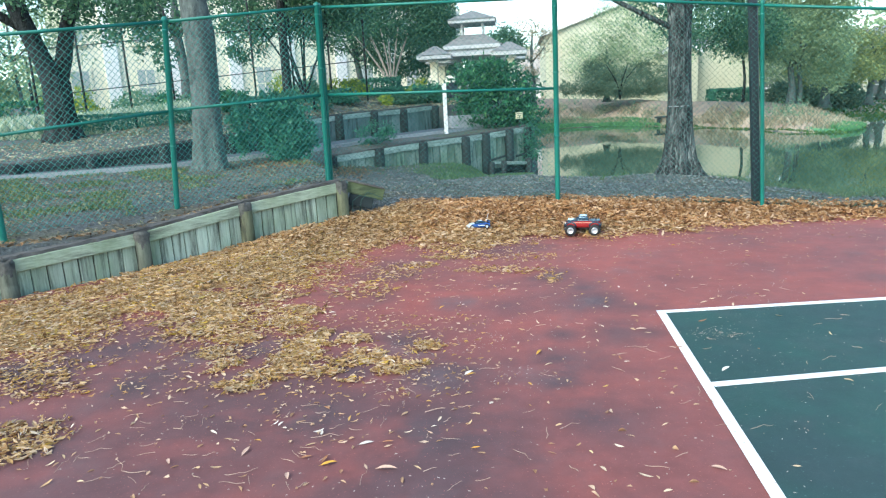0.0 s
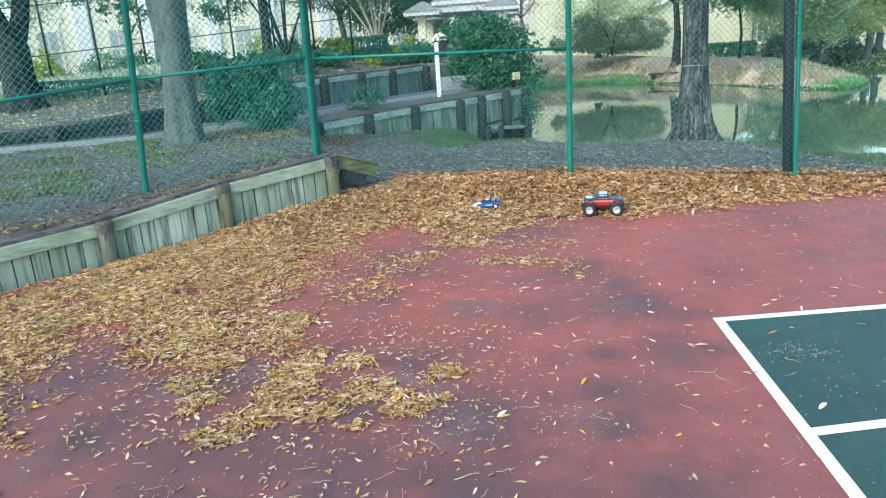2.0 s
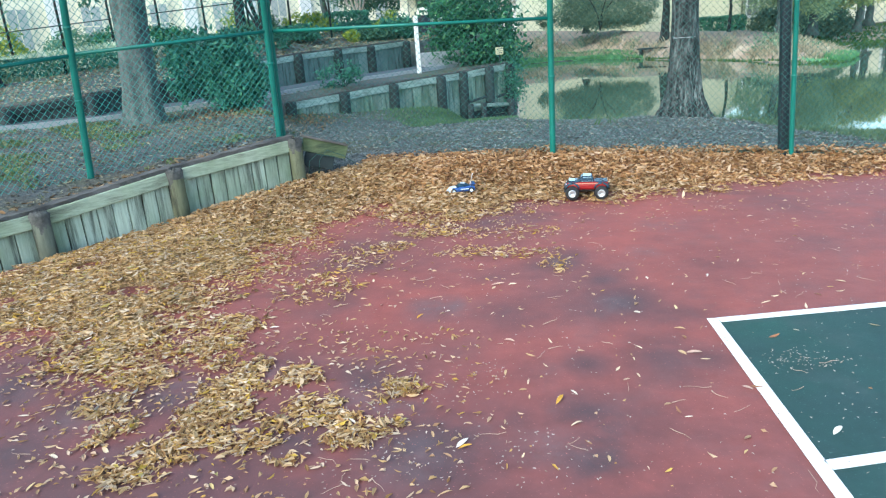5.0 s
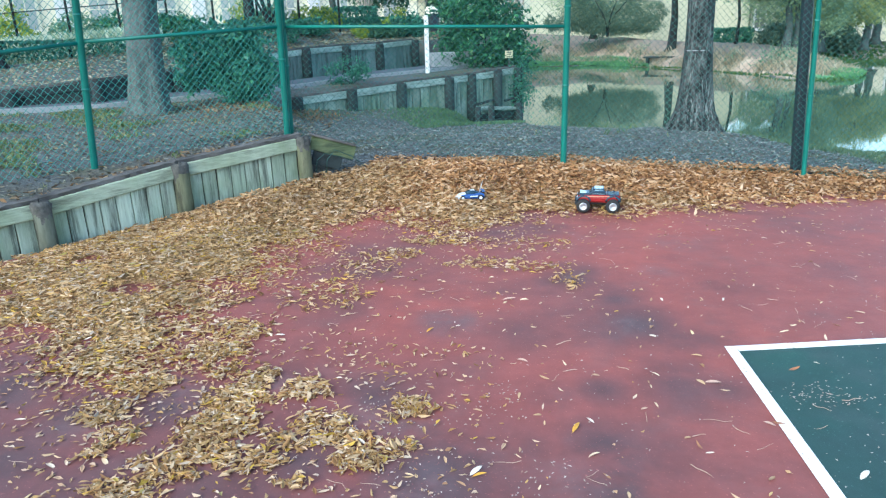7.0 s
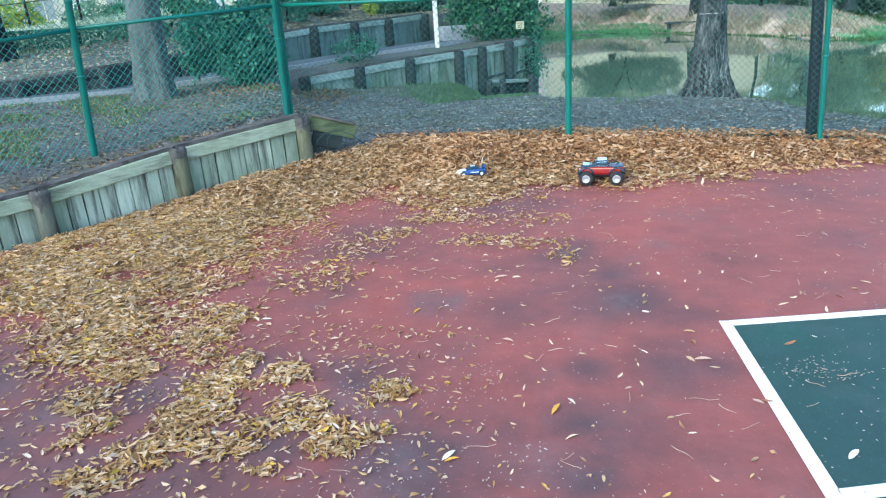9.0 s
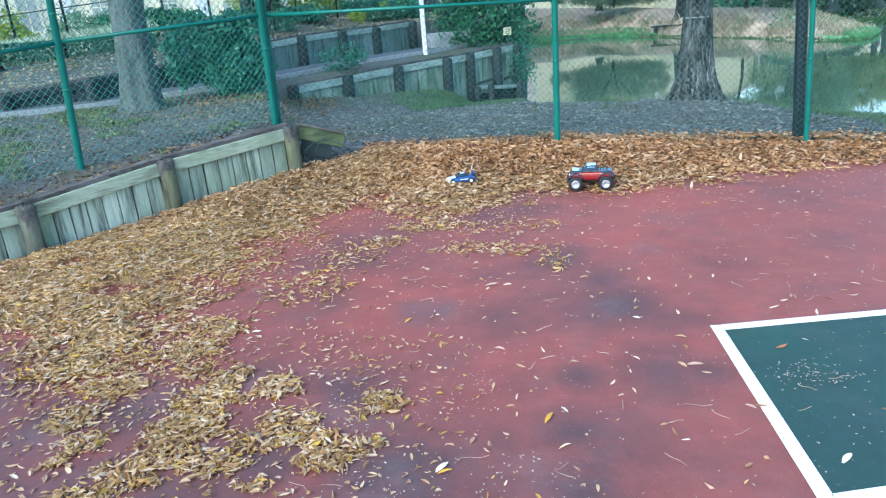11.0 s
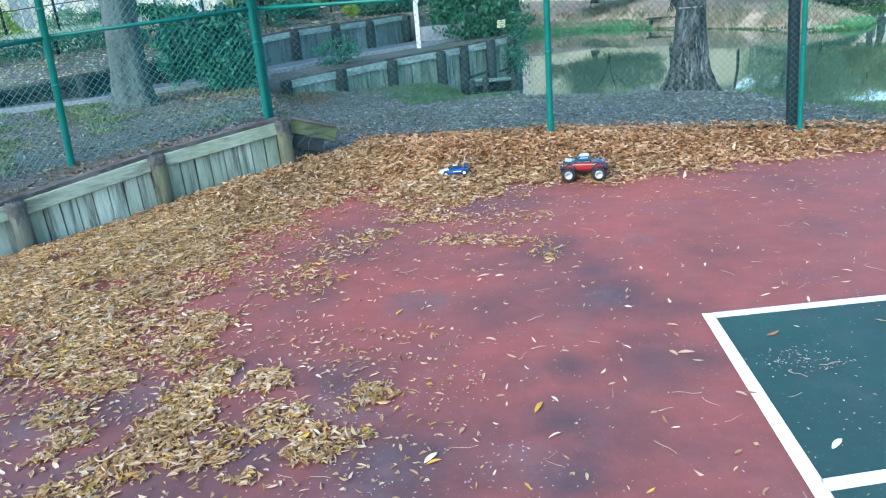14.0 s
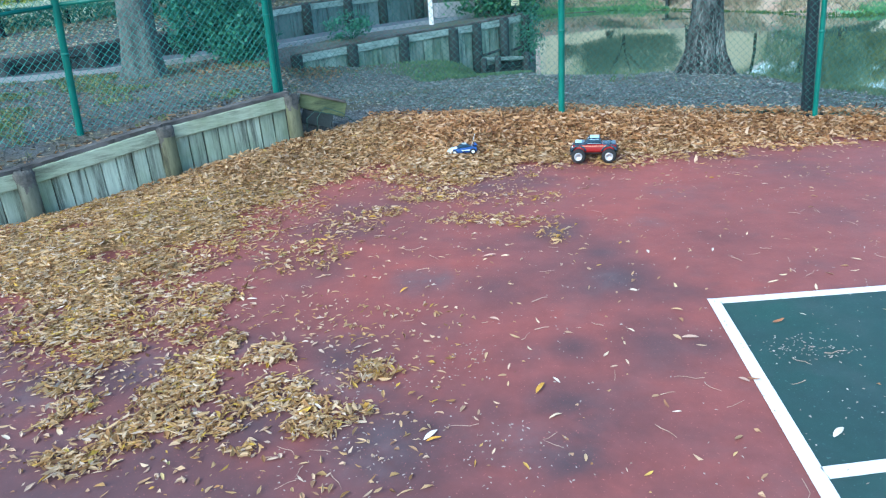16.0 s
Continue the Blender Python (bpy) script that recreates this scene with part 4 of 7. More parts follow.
def leaf_bed():
    xs, ys = np.arange(-5.2, 9.0, 0.07), np.arange(4.3, 10.22, 0.07)
    X, Y = np.meshgrid(xs, ys)
    Z = np.where(in_court(X, Y), bed_z(X, Y) + 0.02 * (cover(X, Y) - 0.75), -0.05)
    Z = np.where((cover(X, Y) > 0.7) & (into_drift(np.stack([X, Y], -1)) > 0.12), Z, -0.05)
    n = len(xs)
    idx = np.arange(X.size).reshape(X.shape)
    q = np.stack([idx[:-1, :-1], idx[:-1, 1:], idx[1:, 1:], idx[1:, :-1]], -1).reshape(-1, 4)
    q = q[(Z.ravel()[q] > -0.04).any(1)]
    m = Mesh()
    m.v, m.n = [np.stack([X, Y, Z], -1).reshape(-1, 3)], X.size
    m.f = [tuple(f) for f in q.tolist()]
    m.m = [0] * len(m.f)
    return solo("leaf_bed", m, MAT_LITTER, (0, 0, 0), "packed brown leaf mould piled against wall and fence", "leaf litter", kind="stuff", smooth=True)


leaf_bed()


def scatter(n, x0, x1, y0, y1, dense):
    x, y = rng.uniform(x0, x1, n), rng.uniform(y0, y1, n)
    keep = in_court(x, y) & (rng.uniform(0, 1, n) < dense(x, y))
    return x[keep], y[keep]


litter = thing("leaf_litter", (-1.5, 6.5, 0.0), "straw-coloured and yellow fallen leaves drifted over the court", "fallen leaves", kind="stuff")
x, y = scatter(128000, -5.2, 1.5, 2.6, 9.4, lambda x, y: cover(x, y) * (1 - 0.85 * smooth01((y - 8.0) / 1.0)))
near = np.hypot(x + 0.6, y - 4.7) < 1.1
keep = ~near | (rng.uniform(0, 1, len(x)) < 0.85)
x, y = x[keep], y[keep]
part("leaf_drift", Mesh().leaves(np.stack([x, y, bed_z(x, y) + rng.uniform(0.002, 0.016, len(x))], 1), 0.06, 0.0185, flat=0.87, curl=0.25, wild=1.0), LITTER, litter, kind="stuff")
x, y = scatter(52000, -4.5, 1.5, 3.6, 8.6, lambda x, y: 0.75 * np.sqrt(cover(x, y)) + 0.04 * np.exp(-((x + 0.6) ** 2 + (y - 4.7) ** 2) / 1.5))
part("leaf_crumbs", Mesh().leaves(np.stack([x, y, bed_z(x, y) + rng.uniform(0.006, 0.016, len(x))], 1), 0.022, 0.008, flat=0.85, curl=0.2, wild=1.0), LITTER, litter, kind="stuff")
x, y = scatter(26000, -2.1, 0.3, 4.05, 5.6, lambda x, y: 0.5 * cover(x, y) + 0.02)
part("near_leaf_drift", Mesh().leaves(np.stack([x, y, bed_z(x, y) + rng.uniform(0.004, 0.022, len(x))], 1), 0.046, 0.014, flat=0.9, curl=0.2, wild=1.0), LITTER, litter, kind="stuff")
brown = thing("leaf_litter", (2.0, 9.6, 0.0), "orange-brown fallen leaves heaped along the far fence", "fallen leaves", kind="stuff")
x, y = scatter(105000, -3.4, 13.0, 7.6, 10.17, lambda x, y: cover(x, y) * smooth01((y - 7.7) / 1.1) * np.where(x > 6, 0.5, 1.0))
rust = rng.uniform(0, 1, len(x)) < smooth01((y - 8.7) / 0.7) * smooth01((x + 1.0) / 0.8) * 0.95
q = np.stack([x, y, bed_z(x, y) + rng.uniform(0.004, 0.04, len(x))], 1)
part("leaf_heap", Mesh().leaves(q[rust], 0.074, 0.028, flat=0.68, curl=0.35, wild=1.0), LITTER_BROWN, brown, kind="stuff")
part("tan_leaf_heap", Mesh().leaves(q[~rust], 0.07, 0.025, flat=0.76, curl=0.3, wild=1.0), LITTER_TAN, brown, "tan fallen leaves", kind="stuff")


def strewn(x, y):
    """Loose leaves thin out away from the drifts and are few on the green court."""
    d = -into_drift(np.stack([x, y], -1))
    fade = 0.85 * np.exp(-np.maximum(d, 0) / 0.5) * (0.35 + 0.65 * smooth01(0.6 + lumps(x, y, 0.3, 7.0)))
    mid = 0.24 * np.exp(-((x + 0.1) ** 2 / 1.2 + (y - 7.4) ** 2 / 0.8))
    base = 0.012 + 0.028 * smooth01(lumps(x, y, 0.7, 5.0) + 0.2)
    near = 0.33 * np.exp(-((x + 0.6) ** 2 / 0.9 + (y - 4.8) ** 2 / 0.7))
    low = 0.10 * np.exp(-((x + 0.9) ** 2 / 2.2 + (y - 3.5) ** 2 / 0.6))
    return (fade + mid + base + near + low) * np.where((x > 1.6) & (y < 5.7), 0.12, 1.0)


x, y = scatter(30000, -4.5, 7.0, 1.5, 9.4, strewn)
part("loose_leaf_scatter", Mesh().leaves(np.stack([x, y, bed_z(x, y) + 0.006], 1), 0.042, 0.0155, flat=0.93, curl=0.15, wild=1.0), LITTER_PALE, litter, kind="stuff")
x = rng.uniform(-1.2, 9, 4600)
y = fence_y(x) + 0.01 + np.abs(rng.normal(0, 0.2, 4600))
part("spilled_leaves", Mesh().leaves(np.stack([x, y, ground_z(x, np.maximum(y, fence_y(x) + 0.11)) + 0.02], 1), 0.07, 0.03, flat=0.75, curl=0.3), LITTER_BROWN, brown, kind="stuff")


# ---- trees and shrubs ----
def oak(name, at, trunk, limbs, mat, label, crown=None, crown_mat=None, roots=0, category="tree"):
    """trunk: rows of height, radius, offset x, offset y; limbs: rows of height, direction, rise, length, radius."""
    tree = thing(name, at, label, category)
    p = np.array([(at[0] + dx, at[1] + dy, at[2] + h) for h, r, dx, dy in trunk])
    rad = np.array([t[1] for t in trunk])
    fine = np.linspace(0, len(p) - 1, len(p) * 5)
    p2 = np.stack([np.interp(fine, range(len(p)), p[:, k]) for k in range(3)], 1)
    r2 = np.interp(fine, range(len(p)), rad)
    sides = 36
    ang = np.linspace(0, 2 * np.pi, sides, endpoint=False)
    ph = rng.uniform(0, 6.28, 4)
    v = []
    for (x, y, z), r in zip(p2, r2):
        low = math.exp(-max(0.0, z - at[2]) / 0.55) if roots else 0.0
        lobe = np.cos(roots * ang + ph[0] + 0.6 * np.sin(2 * ang + ph[1]))
        rr = r * (1 + low * (0.16 * lobe + 0.10 * np.cos(3 * ang + ph[2])) + 0.03 * np.cos(5 * ang + ph[3] + 2 * z) + rng.normal(0, 0.012, sides))
        v.append(np.stack([x + rr * np.cos(ang), y + rr * np.sin(ang), np.full(sides, z)], 1))
    n = len(p2)
    m = Mesh().add(np.concatenate(v), [(k * sides + i, k * sides + (i + 1) % sides, (k + 1) * sides + (i + 1) % sides, (k + 1) * sides + i) for k in range(n - 1) for i in range(sides)])
    part("trunk", m, mat, tree, smooth=True)
    for h, az, rise, length, r in limbs:
        base = np.array([np.interp(h, [t[0] for t in trunk], p[:, k]) for k in range(3)])
        d = np.array((math.cos(radians(az)), math.sin(radians(az)), math.tan(radians(rise))))
        d /= np.linalg.norm(d)
        q = [base + d * length * s + np.array((rng.normal(0, 0.04), rng.normal(0, 0.04), 0.12 * s * s)) * length * s for s in np.linspace(0, 1, 7)]
        lm = Mesh().tube(q, np.linspace(r, r * 0.25, 7), 12, wobble=0.03)
        for _ in range(3):
            s = rng.integers(2, 6)
            e = d + rng.normal(0, 0.6, 3)
            lm.tube([q[s] + e * length * 0.22 * t for t in (0, 0.5, 1, 1.6)], np.array((0.4, 0.3, 0.2, 0.08)) * r, 7)
        part("limb", lm, mat, tree, smooth=True)
    if crown:
        leaves(tree, crown, crown_mat)
    return tree


def leaves(tree, crown, mat, name="crown"):
    """crown: rows of clump centre x, y, z, radii x, y, z, number of leaves, leaf length."""
    m = Mesh()
    for x, y, z, rx, ry, rz, n, size in crown:
        if size >= 0.15:
            n, size = int(n * 1.7), size * 0.74
        k = max(4, int(n / 45))
        c = rng.normal(size=(k, 3))
        c = c / np.linalg.norm(c, axis=1)[:, None] * rng.uniform(0.35, 1.0, k)[:, None] ** 0.6
        q = np.repeat(c, 45, axis=0)[:n] + rng.normal(0, 0.16, (min(n, k * 45), 3))
        m.leaves(q * (rx, ry, rz) + (x, y, z), size, size * 0.5)
    return part(name, m, mat, tree, kind="stuff")


def shrub(name, at, clumps, mat, label, stem=BARK_DARK, category="shrub", stems=5):
    bush = thing(name, at, label, category)
    m = Mesh()
    top = max(c[2] for c in clumps)
    wide = max(c[3] for c in clumps)
    for k in range(stems):
        a = 2 * np.pi * k / stems
        e = np.array((math.cos(a) * wide * 0.5, math.sin(a) * wide * 0.4, max(0.2, top - at[2])))
        m.tube([np.array(at) + (0, 0, -0.05) + e * s * np.array((s, s, 1)) for s in (0, 0.3, 0.6, 1)], np.array((1, 0.8, 0.6, 0.3)) * max(0.012, 0.025 * wide), 7)
    part("stem", m, stem, bush, smooth=True)
    leaves(bush, clumps, mat, "foliage")
    return bush


TREE_Z = float(ground_z(3.75, 13.5))
big_oak = oak("oak_tree", (3.63, 13.5, TREE_Z), [(-0.25, 0.62, 0, 0), (-0.05, 0.47, 0, 0), (0.12, 0.38, 0, 0), (0.35, 0.295, 0.01, 0), (0.8, 0.24, 0.01, 0), (1.5, 0.205, 0.0, 0), (2.7, 0.198, -0.03, 0), (3.4, 0.235, -0.04, 0), (4.2, 0.25, -0.12, 0.05), (6.5, 0.18, -0.5, 0.1)],
    [(3.2, 10, 55, 4.5, 0.17), (3.4, 170, 40, 5.0, 0.12), (2.6, 195, 22, 4.5, 0.05), (3.8, 80, 50, 5, 0.14), (4.2, 290, 50, 4, 0.12)], BARK, "mature oak with furrowed bark and spreading roots on bank",
    [(3.2, 14.0, 7.5, 4.5, 3.5, 2.2, 9000, 0.12), (6.0, 14.0, 5.6, 2.0, 2.0, 0.9, 2200, 0.11)], OAK_LEAF, roots=9)
ang = np.linspace(radians(200), radians(300), 14)
ring = np.concatenate([np.stack([3.63 + 0.224 * np.cos(ang), 13.5 + 0.224 * np.sin(ang), np.full(14, 1.42 + dz) + rng.normal(0, 0.003, 14)], 1) for dz in (-0.006, 0.006)])
part("pale_ring", Mesh().add(ring, [(i, i + 1, i + 15, i + 14) for i in range(13) if i % 4 != 3]), CONCRETE, big_oak, "pale ring worn on bark")
oak("oak_tree", (-4.85, 12.05, 0.72), [(-0.2, 0.44, 0, 0), (0.0, 0.33, 0, 0), (0.2, 0.28, 0, 0), (0.6, 0.25, 0.01, 0), (1.3, 0.235, 0.03, 0), (2.0, 0.245, 0.06, 0), (2.35, 0.255, 0.07, 0), (2.9, 0.225, 0.03, 0), (4.2, 0.22, 0.12, 0), (6.0, 0.2, 0.2, 0)],
    [(3.9, 200, 35, 3.5, 0.13), (4.2, 20, 35, 4, 0.14), (4.6, 100, 50, 3.5, 0.12)], BARK_GREY, "smooth grey-barked tree behind fence in bare soil",
    [(-5, 12.3, 7.2, 3.6, 3.0, 1.6, 5000, 0.12)], OAK_LEAF, roots=6)
FZ = float(ground_z(-9.25, 14.45))
oak("oak_tree", (-9.25, 14.45, FZ), [(-0.3, 0.58, 0, 0), (0.0, 0.42, 0, 0), (0.25, 0.33, 0, 0), (0.7, 0.285, 0.0, 0), (1.2, 0.28, 0.0, 0), (1.7, 0.2, -0.16, -0.1), (2.6, 0.185, -0.38, -0.25), (3.4, 0.2, -0.5, -0.33), (5.0, 0.17, -0.8, -0.5)],
    [(1.05, 36, 74, 4.2, 0.19), (2.3, 200, 32, 3.2, 0.11), (4.4, 60, 45, 3.0, 0.1)], BARK_DARK, "dark forked oak trunk above path",
    [(-8.5, 13.5, 6.2, 3.0, 2.5, 1.2, 3600, 0.11), (-6.9, 14.2, 3.9, 1.0, 1.0, 0.7, 800, 0.10), (-11.2, 14.0, 3.7, 1.2, 1.2, 0.7, 600, 0.10), (-5.2, 14.5, 4.7, 1.6, 1.2, 0.7, 900, 0.10), (-9.3, 13.3, 4.35, 1.4, 1.0, 0.55, 900, 0.10), (-7.9, 13.3, 4.1, 0.9, 0.8, 0.45, 700, 0.10), (-7.0, 13.5, 3.8, 0.9, 0.7, 0.5, 600, 0.10), (-6.5, 13.6, 2.95, 0.42, 0.4, 0.5, 330, 0.09)], OAK_LEAF, roots=6)
BZ = float(ground_z(-4.05, 13.2))
shrub("shrub", (-4.05, 13.2, BZ), [(-3.85, 13.2, BZ + 0.5, 0.52, 0.5, 0.55, 2300, 0.085), (-3.95, 13.1, BZ + 0.95, 0.42, 0.42, 0.4, 900, 0.085), (-3.7, 13.2, BZ + 0.35, 0.48, 0.5, 0.42, 1200, 0.085), (-4.55, 13.2, BZ + 0.6, 0.42, 0.4, 0.5, 900, 0.10), (-4.0, 13.2, BZ + 1.0, 0.55, 0.4, 0.3, 420, 0.11), (-4.75, 13.2, BZ + 0.85, 0.25, 0.3, 0.25, 140, 0.11)], DARK_LEAF, "dense dark green shrub beside footpath")
shrub("shrub", (-2.55, 15.9, 0.85), [(-2.6, 15.9, 1.05, 0.5, 0.4, 0.35, 900, 0.07)], DARK_LEAF, "small dark green shrub above timber bulkhead")
shrub("shrub", (0.1, 19.6, 1.0), [(0.1, 19.7, 1.55, 1.15, 0.9, 0.7, 3000, 0.12), (-0.2, 19.8, 2.3, 0.9, 0.8, 0.6, 2000, 0.12), (0.75, 19.5, 1.3, 0.7, 0.7, 0.5, 1300, 0.11), (0.3, 20, 2.0, 1.1, 0.7, 0.5, 1200, 0.12)], GLOSSY_LEAF, "large glossy green shrub at pond corner")


# ---- ground cover outside the fence ----
def outside(n, x0, x1, y0, y1, keep):
    x, y = rng.uniform(x0, x1, n), rng.uniform(y0, y1, n)
    p = np.stack([x, y], -1)
    ok = ~((y < fence_y(x) + 0.05) & (side_of(p, WALL) < 0.25)) & keep(x, y)
    x, y = x[ok], y[ok]
    return np.stack([x, y, ground_z(x, y) + 0.012], 1)


PALE_LEAF = leafy("pale_dry_litter", [(0, (0.2, 0.178, 0.112)), (0.5, (0.4, 0.368, 0.25)), (1, (0.625, 0.597, 0.45))], 0.75, 0.1)
SOIL_LEAF = leafy("grey_dead_leaves", [(0, (0.0644, 0.0748, 0.0768)), (0.4, (0.139, 0.166, 0.168)), (0.8, (0.236, 0.285, 0.287)), (0.95, (0.311, 0.338, 0.305)), (1, (0.386, 0.344, 0.244))], 0.8, 0.1)
mulch = thing("dead_leaf_cover", (1.5, 12.0, 0.2), "grey-brown dead leaves strewn over bare bank soil", "fallen leaves", kind="stuff")
c = outside(46000, -3.2, 9.5, 9.0, 17.0, lambda x, y: (y < np.interp(x, SHORE_X, SHORE_Y) - 0.15) & (side_of(np.stack([x, y], -1), BULK) < -0.15))
part("strewn_leaves", Mesh().leaves(c, 0.06, 0.019, flat=0.78, curl=0.3, wild=1.0), SOIL_LEAF, mulch, kind="stuff")
lawn_litter = thing("dead_leaf_cover", (-5.0, 10.0, 0.7), "brown leaves strewn between trees above retaining wall", "fallen leaves", kind="stuff")
c = outside(30000, -11.5, -1.9, 6.5, 15.0, lambda x, y: (side_of(np.stack([x, y], -1), KERB) < -0.1) & (side_of(np.stack([x, y], -1), WALL) > 0.2) & (segdist(np.stack([x, y], -1), (-1.87, 9.6), (-3.6, 14.75))[0] > -0.4))
CAUGHT_LEAF = leafy("dull_brown_leaves", [(0, (0.10, 0.065, 0.04)), (0.5, (0.25, 0.165, 0.09)), (0.9, (0.36, 0.27, 0.17)), (1, (0.42, 0.22, 0.09))], 0.75, 0.1)
EARTH_LEAF = leafy("dull_earth_leaves", [(0, (0.075, 0.07, 0.06)), (0.4, (0.15, 0.145, 0.125)), (0.8, (0.235, 0.235, 0.205)), (0.95, (0.29, 0.27, 0.21)), (1, (0.36, 0.29, 0.18))], 0.8, 0.1)
LAWN_LEAF = leafy("dull_lawn_leaves", [(0, (0.111, 0.0978, 0.0604)), (0.5, (0.252, 0.23, 0.151)), (0.9, (0.363, 0.368, 0.266)), (1, (0.423, 0.276, 0.109))], 0.75, 0.1)
part("strewn_leaves", Mesh().leaves(c[: len(c) // 4], 0.055, 0.024, flat=0.78, curl=0.3), LAWN_LEAF, lawn_litter, kind="stuff")
part("strewn_grey_leaves", Mesh().leaves(c[len(c) // 4 :], 0.05, 0.018, flat=0.82, curl=0.3, wild=1.0), EARTH_LEAF, lawn_litter, kind="stuff")
# brown leaves caught behind the wall's cap, at the shrub's foot and by the bulkhead's start
u = rng.uniform(0, 1, 700) ** 1.6
w = np.array(WALL[0]) + (np.array(WALL[-1]) - np.array(WALL[0])) * u[:, None] + np.abs(rng.normal(0, 0.16, (700, 1))) * np.array((-0.76, 0.65)) + np.array((-0.76, 0.65)) * 0.16
g = np.concatenate([w, rng.normal(0, 1, (500, 2)) * (0.55, 0.45) + (-3.75, 12.35), rng.normal(0, 1, (420, 2)) * (0.3, 0.4) + (-2.95, 14.2)])
caught = thing("caught_leaves", (-3.6, 7.9, 0.55), "brown leaves caught behind retaining wall cap", "fallen leaves", kind="stuff")
part("caught_leaf_scatter", Mesh().leaves(np.stack([g[:, 0], g[:, 1], ground_z(g[:, 0], g[:, 1]) + 0.03], 1), 0.065, 0.027, flat=0.65, curl=0.3), CAUGHT_LEAF, caught, kind="stuff")
up_litter = thing("dead_leaf_cover", (-4.0, 22.0, 1.9), "brown mulch and dry leaves on upper lawn", "fallen leaves", kind="stuff")
c = outside(9000, -8.5, -1.0, 15, 28, lambda x, y: side_of(np.stack([x, y], -1), UPPER) > 0.12)
part("strewn_leaves", Mesh().leaves(c, 0.11, 0.05, flat=0.75, curl=0.3), LAWN_LEAF, up_litter, kind="stuff")
bed = thing("dead_leaf_cover", (-8.0, 13.5, 1.0), "pale straw-coloured litter on upper lawn edge", "fallen leaves", kind="stuff")
c = outside(9000, -12, -4.5, 11, 18.5, lambda x, y: (side_of(np.stack([x, y], -1), UPPER) > 0.1) & (side_of(np.stack([x, y], -1), UPPER) < 2.6))
part("strewn_leaves", Mesh().leaves(c, 0.07, 0.03, flat=0.8, curl=0.3), PALE_LEAF, bed, kind="stuff")


def blades(pts, h, w):
    """Upright pointed grass blades."""
    n = len(pts)
    a = rng.uniform(0, 6.28, n)
    lean = rng.normal(0, 0.35, (n, 2)) * h
    hh = h * rng.uniform(0.5, 1.2, n)
    dx, dy = np.cos(a) * w / 2, np.sin(a) * w / 2
    z0 = np.zeros(n)
    v = np.stack([pts + np.stack([-dx, -dy, z0], 1), pts + np.stack([dx, dy, z0], 1), pts + np.stack([lean[:, 0] * 0.4 + dx * 0.6, lean[:, 1] * 0.4 + dy * 0.6, hh * 0.6], 1), pts + np.stack([lean[:, 0], lean[:, 1], hh], 1)], 1).reshape(-1, 3)
    return Mesh().add(v, [q for b in (np.arange(n) * 4).tolist() for q in ((b, b + 1, b + 2), (b, b + 2, b + 3))])


lawn = thing("grass_patch", (-5.5, 8.8, 0.6), "thin green weeds and grass above retaining wall", "grass", kind="stuff")
c = outside(52000, -11.5, -2.4, 6.3, 13.0, lambda x, y: (side_of(np.stack([x, y], -1), KERB) < -0.15) & (side_of(np.stack([x, y], -1), WALL) > 0.3) & (lumps(x, y, 0.9, 1.5) + 0.25 * lumps(x, y, 0.2) > 0.05 + 0.8 * smooth01((x + 5.4) / 2)))
part("blades", blades(c[::2], 0.055, 0.012), WEED, lawn, kind="stuff")
c = c[::3] + (0, 0, 0.02)
part("weeds", Mesh().leaves(c, 0.05, 0.026, flat=0.6), WEED, lawn, kind="stuff")
foot = thing("grass_patch", (0, 16.4, 0.1), "bright green grass at foot of timber bulkhead", "grass", kind="stuff")
c = outside(34000, -3.4, 1.0, 13.6, 18.2, lambda x, y: (side_of(np.stack([x, y], -1), BULK) < -0.08) & (side_of(np.stack([x, y], -1), BULK) > -0.9 - 0.8 * smooth01((x + 1.8) / 1.0) + 0.35 * lumps(x, y, 0.4)) & (y < np.interp(x, SHORE_X, SHORE_Y)))
part("blades", blades(c[(c[:, 0] > -0.95 + rng.uniform(-0.9, 0.3, len(c))) | (rng.uniform(0, 1, len(c)) < 0.06)], 0.06, 0.016), BULK_GRASS, foot, kind="stuff")
rim = thing("grass_patch", (6.5, 11.5, 0), "short green grass along near pond shore", "grass", kind="stuff")
c = outside(30000, 4.2, 13, 8.6, 13.8, lambda x, y: (y < np.interp(x, SHORE_X, SHORE_Y) - 0.02) & (y > np.interp(x, [4.4, 5.3, 6.5, 13], [13.6, 10.6, 9.6, 8.7]) + 0.25 * lumps(x, y, 0.5)))
part("blades", blades(c, 0.075, 0.012), FOOT_GRASS, rim, kind="stuff")
tuft = thing("grass_patch", (2.4, 15.8, 0), "sparse weeds round oak roots", "grass", kind="stuff")
c = outside(1400, 0.8, 6.0, 12.5, 17.0, lambda x, y: (y < np.interp(x, SHORE_X, SHORE_Y) - 0.02) & (lumps(x, y, 0.5, 2.2) > 0.7))
part("blades", blades(c, 0.12, 0.012), GRASS, tuft, kind="stuff")


def far_points(n, x0, x1, d0, d1, keep=None):
    x = rng.uniform(x0, x1, n)
    y = np.interp(x, FAR_X, FAR_Y) + rng.uniform(d0, d1, n)
    if keep is not None:
        k = keep(x, y)
        x, y = x[k], y[k]
    return np.stack([x, y, ground_z(x, y)], 1)


